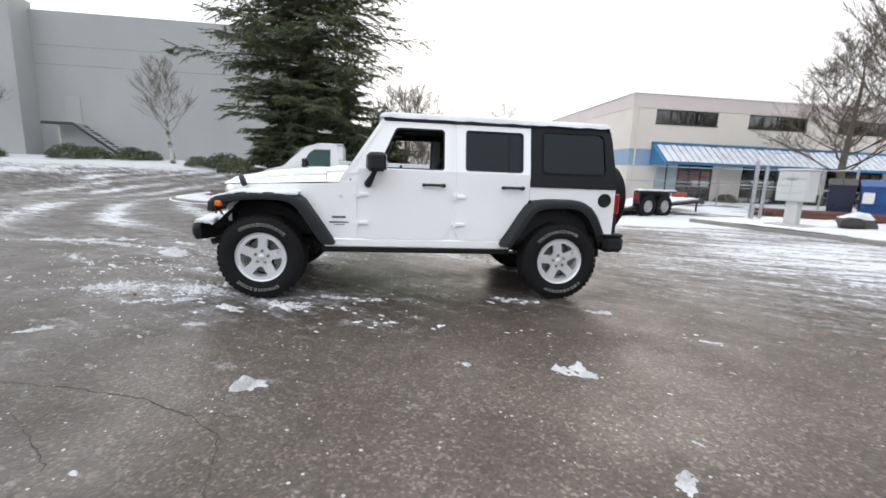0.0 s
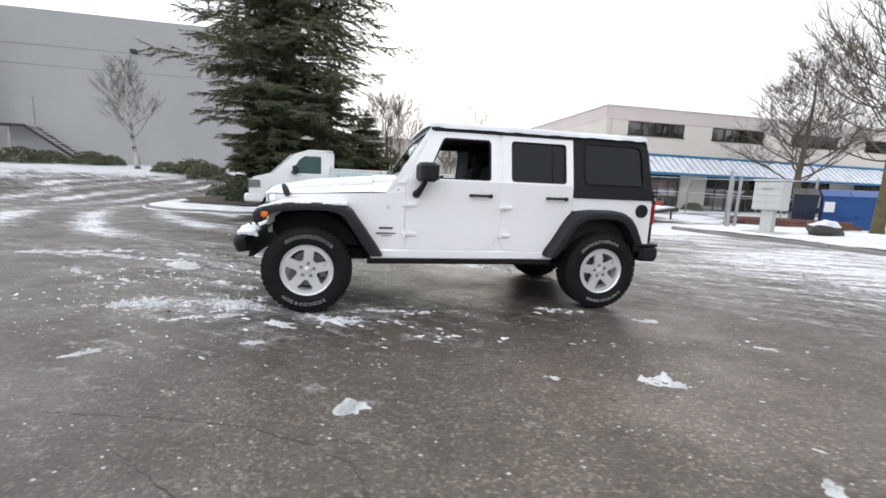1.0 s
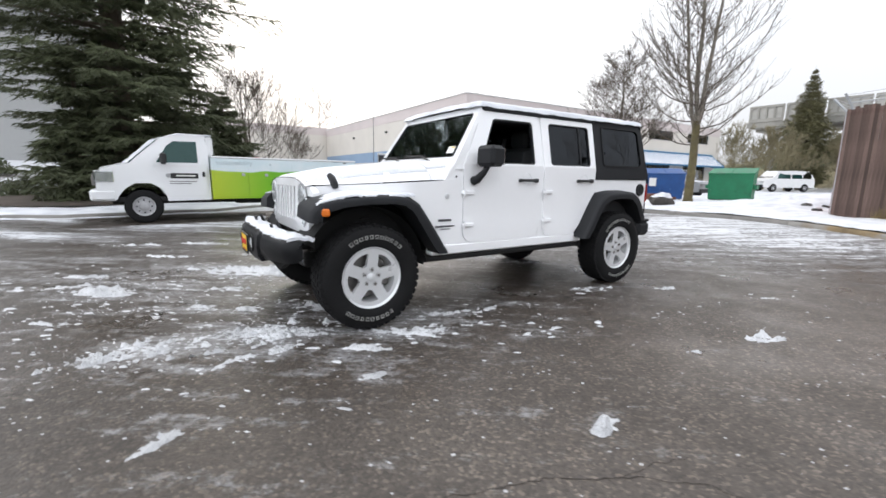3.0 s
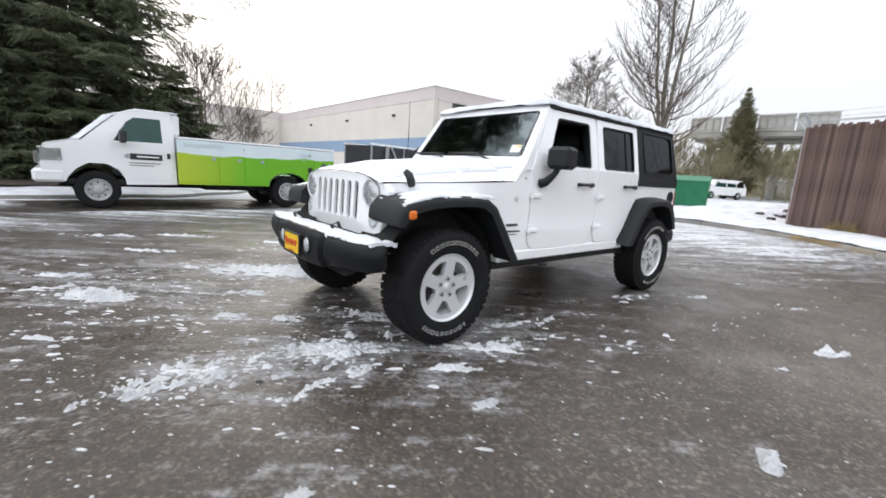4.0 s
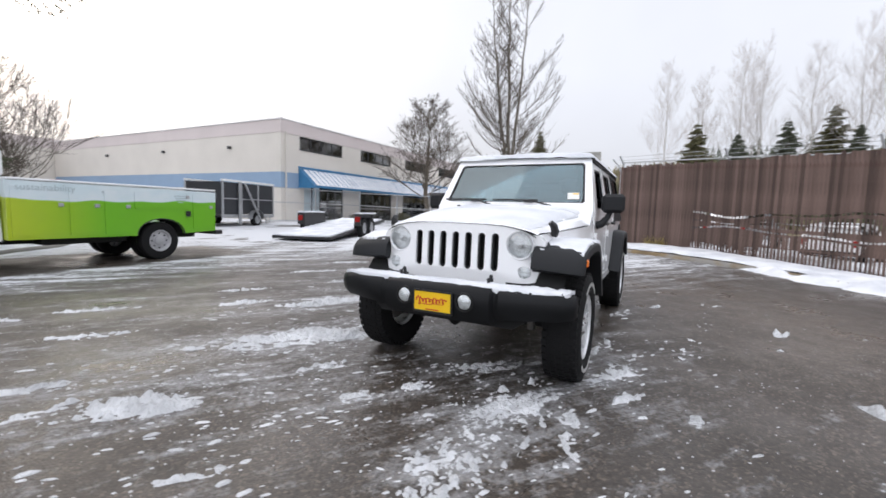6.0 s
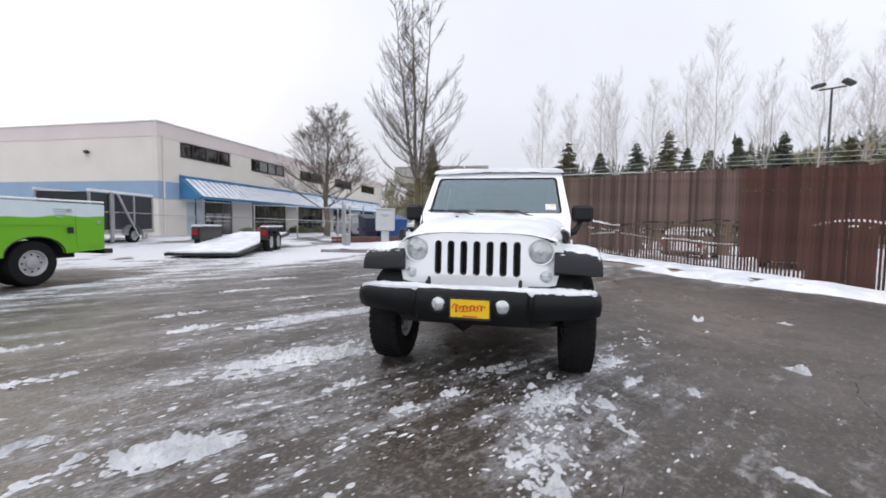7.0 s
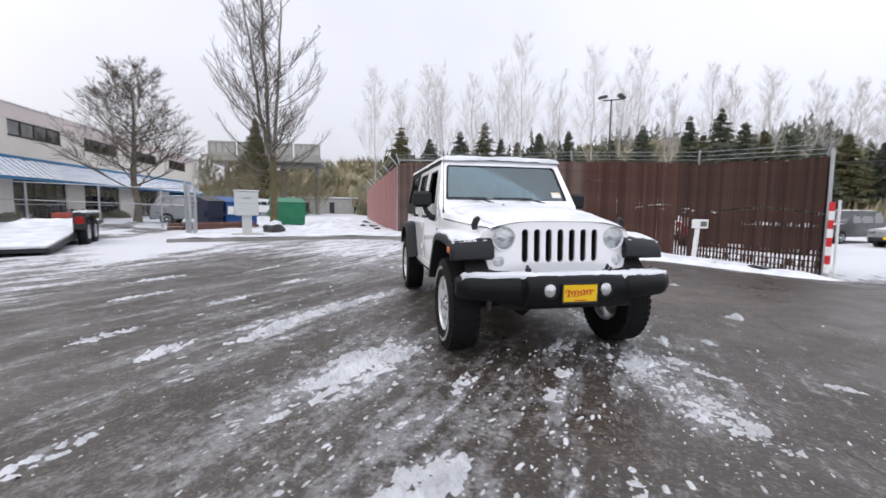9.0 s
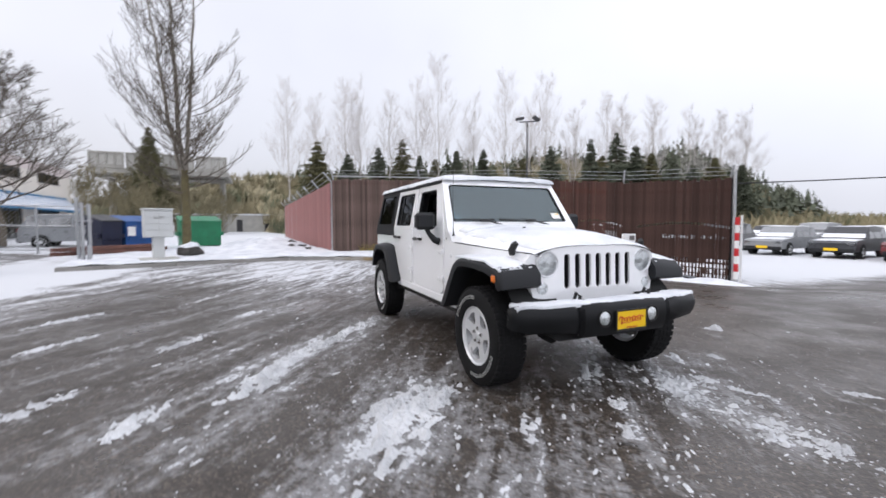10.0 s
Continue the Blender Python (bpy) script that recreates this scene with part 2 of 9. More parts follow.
SNOW = snow_shader()
SLUSH = snow_shader("wet_trampled_snow", (0.40, 0.406, 0.416), (0.69, 0.70, 0.715), 0.03)
GROUND = ground_shader()
GREY_WALL = surface("grey_concrete_panels", (0.40, 0.405, 0.40), 0.85, vary=0.06, scale=0.35, fine=9, bump=0.002, stretch=(1, 1, 0.5))
CREAM_WALL = surface("cream_painted_concrete", (0.66, 0.62, 0.56), 0.8, vary=0.05, scale=0.5, fine=14, bump=0.002)
PINK_BAND = surface("pinkish_parapet_paint", (0.62, 0.55, 0.53), 0.8, vary=0.05, scale=0.5, fine=14)
BLUE_BAND = surface("faded_blue_wall_paint", (0.25, 0.35, 0.48), 0.75, vary=0.07, scale=0.6, fine=14)
BLUE_METAL = surface("blue_metal_awning", (0.05, 0.20, 0.38), 0.4, vary=0.08, scale=2)
CONCRETE = surface("concrete", (0.42, 0.41, 0.38), 0.85, vary=0.12, scale=1.5, fine=30, bump=0.003)
WET_KERB = surface("wet_concrete_kerb", (0.20, 0.19, 0.175), 0.7, vary=0.2, scale=1.5, fine=30, bump=0.003)
KERB = surface("worn_yellow_kerb", (0.21, 0.155, 0.085), 0.85, vary=0.3, scale=2.0, fine=25, bump=0.004, dirt=(0.26, 0.25, 0.23), dirt_at=0.46)
DARK_GLASS = glass("dark_window_glass", (0.10, 0.11, 0.12), 0.03, 0.5)
FRAME_DARK = surface("dark_bronze_frame", (0.03, 0.03, 0.032), 0.45)
STEEL = surface("galvanised_steel", (0.42, 0.43, 0.44), 0.45, metal=0.7, vary=0.12, scale=4)
DARK_SLAT = surface("dark_red_brown_slat", (0.050, 0.027, 0.0215), 0.7, spec=0.2, vary=0.4, scale=2.2, fine=40, stretch=(6, 6, 0.6), per_object=0.3, dirt=(0.038, 0.012, 0.010), dirt_at=0.6)
RUSTY_SLAT = surface("brown_privacy_slat", (0.104, 0.071, 0.060), 0.7, spec=0.2, vary=0.45, scale=2.2, fine=40, stretch=(6, 6, 0.6), per_object=0.4, dirt=(0.050, 0.016, 0.013), dirt_at=0.60)
REDDISH_SLAT = surface("reddish_brown_slat", (0.066, 0.033, 0.026), 0.7, spec=0.2, vary=0.4, scale=2.2, fine=40, stretch=(6, 6, 0.6), per_object=0.3, dirt=(0.075, 0.022, 0.013), dirt_at=0.58)
RED_SLAT = surface("faded_red_slat", (0.29, 0.118, 0.110), 0.6, vary=0.2, scale=2, per_object=0.18)
BLACK = surface("black_paint", (0.014, 0.014, 0.015), 0.45, vary=0.15)
WHITE_PAINT = surface("white_paint", (0.78, 0.78, 0.77), 0.4, vary=0.03, scale=2)
BARK = surface("grey_brown_bark", (0.12, 0.10, 0.075), 0.9, vary=0.3, scale=5, fine=50, bump=0.01, stretch=(1, 1, 0.3))
TWIG = surface("brown_bare_twig", (0.100, 0.082, 0.064), 0.85, vary=0.25, scale=3)
WHITE_BARK = surface("white_birch_bark", (0.47, 0.455, 0.435), 0.8, vary=0.12, scale=3, stretch=(1, 1, 3), dirt=(0.10, 0.09, 0.08), dirt_at=0.47)
GREY_BARK = surface("pale_grey_bark", (0.20, 0.18, 0.15), 0.9, vary=0.3, scale=5, fine=40, bump=0.006)
MOSSY_BARK = surface("mossy_olive_bark", (0.105, 0.088, 0.042), 0.95, vary=0.35, scale=4, fine=40, bump=0.012, dirt=(0.10, 0.085, 0.06), dirt_at=0.55)
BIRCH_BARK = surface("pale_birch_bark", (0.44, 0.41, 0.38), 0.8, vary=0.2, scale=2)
# twigs far paler than bare wood: distance haze is put into their colour
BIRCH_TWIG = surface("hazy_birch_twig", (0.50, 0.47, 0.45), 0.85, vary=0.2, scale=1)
NEEDLE = surface("spruce_needle", (0.086, 0.099, 0.050), 0.75, vary=0.45, scale=0.9, fine=8)
NEEDLE_WARM = surface("cedar_needle", (0.118, 0.110, 0.050), 0.75, vary=0.35, scale=0.9, fine=8)
# needle green and brush brown, both lightened to carry the haze of the ridge
FAR_NEEDLE = surface("hazy_evergreen", (0.088, 0.100, 0.066), 0.8, vary=0.4, scale=0.4, fine=3)
BRUSH = surface("brown_winter_brush", (0.235, 0.205, 0.125), 0.95, vary=0.35, scale=0.25, fine=2.5, bump=0.05, dirt=(0.10, 0.11, 0.06), dirt_at=0.5)


# ---- mesh helpers ----
class Shape:
    """Collects vertices and faces for one mesh."""

    def __init__(self):
        self.v, self.f = [], []

    def add(self, verts, faces):
        o = len(self.v)
        self.v += [tuple(p) for p in verts]
        self.f += [tuple(i + o for i in q) for q in faces]
        return self

    def box(self, x0, x1, y0, y1, z0, z1, c=0.0, m=None):
        """A box with chamfered edges of width c."""
        if c <= 0:
            vs = [(x, y, z) for x in (x0, x1) for y in (y0, y1) for z in (z0, z1)]
            fs = [(0, 1, 3, 2), (4, 6, 7, 5), (0, 4, 5, 1), (2, 3, 7, 6), (0, 2, 6, 4), (1, 5, 7, 3)]
        else:
            c = min(c, (x1 - x0) / 2.2, (y1 - y0) / 2.2, (z1 - z0) / 2.2)
            vs, idx = [], {}
            for sx in (0, 1):
                for sy in (0, 1):
                    for sz in (0, 1):
                        for a in range(3):
                            p = [x1 if sx else x0, y1 if sy else y0, z1 if sz else z0]
                            for k, s in enumerate((sx, sy, sz)):
                                if k != a:
                                    p[k] += -c if s else c
                            idx[sx, sy, sz, a] = len(vs)
                            vs.append(p)
            fs = []
            for a in range(3):
                for s in (0, 1):
                    q = [(0, 0), (1, 0), (1, 1), (0, 1)]
                    f = []
                    for u, w in q:
                        k = [u, w]
                        k.insert(a, s)
                        f.append(idx[(*k, a)])
                    fs.append(f)
            for a in range(3):
                b1, b2 = [k for k in range(3) if k != a]
                for s in (0, 1):
                    for t in (0, 1):
                        f = []
                        for w, ax in ((0, b1), (1, b1), (1, b2), (0, b2)):
                            k = [0, 0, 0]
                            k[a], k[b1], k[b2] = w, s, t
                            f.append(idx[(*k, ax)])
                        fs.append(f)
            for sx in (0, 1):
                for sy in (0, 1):
                    for sz in (0, 1):
                        fs.append([idx[sx, sy, sz, a] for a in range(3)])
        if m is not None:
            vs = [m @ Vector(p) for p in vs]
        return self.add(vs, fs)

    def tube(self, pts, radii, n=8, cap=True):
        """A tapered tube through points."""
        pts = [Vector(p) for p in pts]
        if isinstance(radii, (int, float)):
            radii = [radii] * len(pts)
        vs, fs, up = [], [], None
        for i, p in enumerate(pts):
            d = (pts[min(i + 1, len(pts) - 1)] - pts[max(i - 1, 0)]).normalized()
            if up is None:
                up = Vector((0, 0, 1)) if abs(d.z) < 0.9 else Vector((1, 0, 0))
            a = d.cross(up).normalized()
            bb = a.cross(d).normalized()
            up = bb
            for k in range(n):
                t = 2 * math.pi * k / n
                vs.append(p + (a * math.cos(t) + bb * math.sin(t)) * radii[i])
        for i in range(len(pts) - 1):
            for k in range(n):
                k2 = (k + 1) % n
                fs.append((i * n + k, i * n + k2, (i + 1) * n + k2, (i + 1) * n + k))
        if cap:
            fs.append(tuple(range(n))[::-1])
            fs.append(tuple((len(pts) - 1) * n + k for k in range(n)))
        return self.add(vs, fs)

    def lathe(self, prof, n=32, m=None, closed=False):
        """Turns (radius, height) pairs about the z axis."""
        vs, fs, k = [], [], len(prof)
        for i in range(n):
            t = 2 * math.pi * i / n
            for r, h in prof:
                p = Vector((r * math.cos(t), r * math.sin(t), h))
                vs.append(m @ p if m is not None else p)
        for i in range(n):
            j = (i + 1) % n
            for a in range(k if closed else k - 1):
                b = (a + 1) % k
                fs.append((i * k + a, j * k + a, j * k + b, i * k + b))
        return self.add(vs, fs)

    def grid(self, nu, nv, fn):
        vs = [fn(i / nu, j / nv) for i in range(nu + 1) for j in range(nv + 1)]
        fs = [(i * (nv + 1) + j, (i + 1) * (nv + 1) + j, (i + 1) * (nv + 1) + j + 1, i * (nv + 1) + j + 1) for i in range(nu) for j in range(nv)]
        return self.add(vs, fs)

    def plate(self, outer, holes, depth, to3):
        """A flat plate with holes: to3(u, v, d) gives the place of (u, v) at depth d."""
        bm = bmesh.new()
        loops = [outer, *holes]
        for lp in loops:
            vv = [bm.verts.new((p[0], p[1], 0)) for p in lp]
            for i in range(len(vv)):
                bm.edges.new((vv[i], vv[(i + 1) % len(vv)]))
        bmesh.ops.triangle_fill(bm, use_beauty=True, use_dissolve=False, edges=bm.edges[:], normal=(0, 0, 1))
        bm.verts.index_update()
        uv = [(w.co.x, w.co.y) for w in bm.verts]
        tri = [[w.index for w in f.verts] for f in bm.faces]
        bm.free()
        k = len(uv)
        vs = [to3(u, w, 0.0) for u, w in uv] + [to3(u, w, depth) for u, w in uv]
        fs = [tuple(t) for t in tri] + [tuple(i + k for i in reversed(t)) for t in tri]
        o = 0
        for lp in loops:
            q = len(lp)
            fs += [(o + i, o + (i + 1) % q, o + (i + 1) % q + k, o + i + k) for i in range(q)]
            o += q
        return self.add(vs, fs)

    def mesh(self, name, material, smooth=35):
        me = bpy.data.meshes.new(name)
        me.from_pydata([tuple(p) for p in self.v], [], self.f)
        me.materials.append(material)
        bm = bmesh.new()
        bm.from_mesh(me)
        if len(bm.faces) < 60000:
            bmesh.ops.recalc_face_normals(bm, faces=bm.faces[:])
        bm.to_mesh(me)
        bm.free()
        if smooth:
            me.shade_smooth()
            me.set_sharp_from_angle(angle=radians(smooth))
        return me


def part(name, shape, material, parent, label="", smooth=35):
    """One mesh object, a part of a thing."""
    ob = new(name, shape.mesh(name, material, smooth))
    ob.parent = parent
    if label:
        tagged(ob, label)
    return ob


def thing(name, label, category, group="", m=None, kind=""):
    """An empty that carries the parts of a thing."""
    ob = new(name)
    ob.empty_display_size = 0.2
    if m is not None:
        ob.matrix_world = m
    return tagged(ob, label, category, group, kind)


def solid(name, shape, material, label="", category="", group="", kind="", m=None, smooth=35):
    """A thing of one mesh."""
    ob = new(name, shape.mesh(name, material, smooth))
    if m is not None:
        ob.matrix_world = m
    return tagged(ob, label, category, group, kind)


def rounded(x0, x1, y0, y1, r, n=4):
    """A rounded rectangle as a loop; r one radius or four (from lower left, counter-clockwise)."""
    r = [r] * 4 if isinstance(r, (int, float)) else r
    out = []
    for (cx, cy, a), q in zip(((x0 + r[0], y0 + r[0], 180), (x1 - r[1], y0 + r[1], 270), (x1 - r[2], y1 - r[2], 0), (x0 + r[3], y1 - r[3], 90)), r):
        for i in range(n + 1):
            t = radians(a + 90 * i / n)
            out.append((cx + q * math.cos(t), cy + q * math.sin(t)))
    return out


def ring(cx, cy, r, n=24):
    return [(cx + r * math.cos(2 * math.pi * i / n), cy + r * math.sin(2 * math.pi * i / n)) for i in range(n)]


def smooth01(a, b, x):
    t = min(1.0, max(0.0, (x - a) / (b - a)))
    return t * t * (3 - 2 * t)


def lerp(a, b, t):
    return a + (b - a) * t


def gz(x, y):
    """Height of the ground."""
    z = 0.12 * smooth01(3, 10, x) * smooth01(-6, -1, y)
    z += 0.22 * smooth01(9, 19, y) * smooth01(-4, 4, x)
    z += 1.75 * smooth01(13, 30, y) * smooth01(0, -9, x)
    z -= 0.36 * smooth01(-5, -10, y) * smooth01(-1.5, 3.5, x)
    return z


# patches of lying snow: x, y, half length, half width, heading
PATCHES = [
    # x, y, half length, half width, heading, how broken up
    (-1.86, 1.56, 0.80, 0.21, -40, -0.10), (-1.55, 1.62, 0.45, 0.09, -42, 0.2), (-3.38, 1.42, 0.40, 0.14, -48, 0.30), (-3.47, 0.40, 0.26, 0.055, -38, 0.10), (-2.45, -0.52, 0.60, 0.20, -8, 1.02),
    (-3.00, -0.52, 0.36, 0.14, 12, 1.06), (-2.05, -0.62, 0.38, 0.08, -34, 0.4), (-1.58, -0.24, 0.52, 0.09, -40, 0.3), (-1.28, -1.07, 0.32, 0.085, -42, 0.25), (-1.64, -1.22, 0.14, 0.05, -20, 0.7),
    (-2.16, -0.93, 0.09, 0.05, 20, 0.3), (-2.45, -0.98, 0.30, 0.05, 5, 0.9), (-0.58, 2.45, 0.50, 0.17, -36, -0.05), (0.10, 2.00, 0.75, 0.14, -40, 0.05), (0.75, 1.35, 0.55, 0.07, -42, 0.3),
    (0.95, 1.35, 0.50, 0.08, -38, 0.5), (-1.17, 3.28, 0.26, 0.11, -26, 0.1), (-0.62, 4.03, 0.40, 0.09, -33, 0.4), (0.9, 3.3, 0.35, 0.07, -36, 0.5), (-2.2, 4.2, 0.45, 0.08, -30, 0.5), (-3.3, 4.6, 0.5, 0.09, -25, 0.5), (1.3, 4.6, 0.5, 0.08, -35, 0.5), (2.2, 2.75, 0.45, 0.06, -40, 0.5),
    (2.8, 4.95, 0.5, 0.08, -35, 0.5), (-2.8, 3.2, 0.30, 0.08, -40, 0.5), (-3.6, 2.2, 0.45, 0.08, -33, 0.6), (-5.2, 2.4, 0.7, 0.10, 8, 0.4), (-4.3, 0.9, 0.4, 0.08, -40, 0.6),
    (3.9, 3.4, 0.6, 0.06, -32, 0.6), (-2.2, 0.85, 0.35, 0.045, -38, 0.95), (-2.55, 0.35, 0.12, 0.05, -38, 0.6), (-2.2, 0.1, 0.10, 0.05, -30, 0.6),
    (-0.46, -1.57, 0.24, 0.08, -6, 0.15), (1.0, -0.95, 0.20, 0.08, -20, 0.1), (-1.02, -2.66, 0.10, 0.055, 20, 0.05), (0.99, -2.57, 0.15, 0.065, -20, 0.15),
    (-1.78, -1.6, 0.08, 0.04, 0, 0.3), (0.18, -1.68, 0.07, 0.04, 30, 0.4), (0.26, -2.44, 0.06, 0.035, -30, 0.4), (1.0, -3.6, 0.08, 0.04, 40, 0.4),
    (0.3, -0.72, 0.20, 0.05, 0, 0.7), (-2.85, -1.72, 0.11, 0.04, 30, 0.45), (-4.37, 2.01, 0.85, 0.10, -20, 0.35), (-0.78, -2.32, 0.05, 0.03, 0, 0.3), (-1.05, -1.12, 0.36, 0.07, -10, 0.5),
    (-0.6, -0.9, 0.40, 0.05, -15, 0.95), (1.75, -1.35, 0.14, 0.04, -30, 0.6), (2.3, -2.1, 0.12, 0.04, -30, 0.6), (1.5, 0.4, 0.3, 0.05, -35, 0.8),
]


def snow_amount(x, y):
    """How much slush lies at a place, 0 to 1."""
    a = 0.283
    a += 0.38 * smooth01(5.2, 7.6, y + 0.10 * x) * smooth01(-5.5, -2.0, x)   # strip along the parked truck and trailer
    a += 0.10 * smooth01(2.0, 8, y) * smooth01(-1.5, -6.5, x) + 0.4 * smooth01(20, 26, y) * smooth01(-4, -8, x)
    a += 0.25 * smooth01(3.2, 9.0, x) * smooth01(-4.5, -0.5, y)       # toward the far kerb
    a += 0.03 * math.exp(-((x + 2.7) ** 2 / 1.6 + (y - 0.7) ** 2 / 1.4))
    a += 0.02 * math.exp(-((x + 2.6) ** 2 / 1.0 + (y + 0.5) ** 2 / 0.3))
    a += 0.06 * math.exp(-((x + 0.9) ** 2 / 1.6 + (y + 0.9) ** 2 / 0.3))
    a += 0.05 * smooth01(-1.5, 2.5, y) * smooth01(4.5, 2.0, y)
    a += 0.30 * smooth01(-6.2, -8.0, y) * smooth01(0.5, 3.0, x) + 0.10 * smooth01(-9.5, -12, y)
    a += 0.10 * smooth01(1.6, 3.4, x) * smooth01(-3.4, -0.8, y) * smooth01(3.6, 1.8, y) * smooth01(9.0, 6.5, x)
    a -= 0.10 * math.exp(-((x - 2.6) ** 2 + (y + 3.0) ** 2) / 7.0)
    a -= 0.06 * smooth01(-1.2, -2.6, y) * smooth01(5, 1, x)
    a -= 0.07 * smooth01(-2.6, -3.8, x) * smooth01(3.0, 1.5, y)
    # snow lies undisturbed beyond the slatted fence
    a += 0.40 * smooth01(1.6, 2.8, ((x - 11.85) * 9.8 - (y - 0.05) * 8.5) / 13.0) * smooth01(1.5, 3.5, x) * (0.62 + 0.75 * noise.noise((x * 0.35, y * 0.8, 3)))
    # broken slush and wet tracks in the far yard
    a -= 0.55 * smooth01(8.2, 10.5, y) * smooth01(3.0, 6.0, x) * smooth01(-0.05, 0.35, noise.noise((x * 0.22 - y * 0.10, y * 0.55, 4)) + 0.5 * noise.noise((x * 0.9, y * 1.9, 7)))
    # bare wet strip under the parked truck; its dark shadow is put in here too
    c, s = math.cos(0.05), math.sin(0.05)
    u, w = (x + 3.30) * c + (y - 9.20) * s, -(x + 3.30) * s + (y - 9.20) * c
    a -= 0.45 * smooth01(-1.6, -0.7, u) * smooth01(6.9, 5.8, u) * smooth01(-1.75, -1.2, w) * smooth01(1.4, 0.9, w)
    # sweeping tyre tracks cleared through the snow
    for cx, cy, r, w in ((-2, 34, 25.5, 0.8), (-2, 34, 27.2, 0.8), (-16, 9, 8.5, 0.6), (-16, 9, 10.2, 0.6), (2, -14, 20.5, 0.5), (2, -14, 18.8, 0.5)):
        d = abs(math.hypot(x - cx, y - cy) - r)
        a -= 0.20 * math.exp(-(d / w) ** 2) * smooth01(0.45, 0.7, a)
    # curved ruts swept round the tree island
    r = math.hypot(x - 1.5, y - 13.0)
    a += 0.33 * max(-0.30, math.sin(r * 3.6 + 2.6 * noise.noise((x * 0.16, y * 0.16, 9)))) * smooth01(-1.5, -5.0, x) * smooth01(2.0, 5.0, y) * smooth01(26.0, 20.0, y) * (0.5 + 0.9 * noise.noise((x * 0.3, y * 0.3, 4)))
    # streaks drawn out by tyres along the lane
    r = math.hypot(x + 30.0, y + 33.0)
    a += 0.06 * math.sin(r * 8.3 + 1.4 * math.sin(r * 2.3)) * smooth01(0.8, 3.0, y) * smooth01(-4.5, -2, x)
    for px, py, la, lb, h, lace in PATCHES:
        dx, dy = x - px, y - py
        if abs(dx) < 1.6 and abs(dy) < 1.6:
            c, s = math.cos(radians(h)), math.sin(radians(h))
            u, w = (dx * c + dy * s) / (la * 1.35), (-dx * s + dy * c) / (lb * 1.9)
            a += 0.11 * (1.0 - 0.40 * min(lace, 1.0)) * math.exp(-(u * u + w * w)) * (1 - smooth01(0.48, 0.58, a))
    return min(1.0, max(0.0, a))


def axis_steps(lo, hi, fine_lo, fine_hi, fine, ratio):
    xs = list(np.arange(fine_lo, fine_hi + 1e-6, fine))
    s, x = fine, xs[0]
    while x > lo:
        s *= ratio
        x -= s
        xs.insert(0, max(x, lo))
    s, x = fine, xs[-1]
    while x < hi:
        s *= ratio
        x += s
        xs.append(min(x, hi))
    return xs


gx, gy = axis_steps(-900, 900, -6.5, 13.0, 0.13, 1.13), axis_steps(-900, 900, -8.5, 13.0, 0.13, 1.13)
gv = [(x, y, gz(x, y)) for x in gx for y in gy]
ny = len(gy)
gf = [(i * ny + j, (i + 1) * ny + j, (i + 1) * ny + j + 1, i * ny + j + 1) for i in range(len(gx) - 1) for j in range(ny - 1)]
gm = bpy.data.meshes.new("ground")
gm.from_pydata(gv, [], gf)
gm.materials.append(GROUND)
att = gm.attributes.new("snow", "FLOAT", "POINT")
att.data.foreach_set("value", [snow_amount(x, y) for x, y, _ in gv])
# asphalt colour is lighter round two places south of the vehicle
att = gm.attributes.new("paler", "FLOAT", "POINT")
att.data.foreach_set("value", [math.exp(-((x - 0.7) / 2.0) ** 2 - ((y + 2.75) / 1.35) ** 2) + 0.45 * math.exp(-((x - 3.6) / 2.0) ** 2 - ((y + 2.0) / 2.0) ** 2) for x, y, _ in gv])
gm.shade_smooth()
tagged(new("ground", gm), "wet brown-grey asphalt yard with patches of slush and snow", "ground", kind="structure")


LOOSE = Shape()


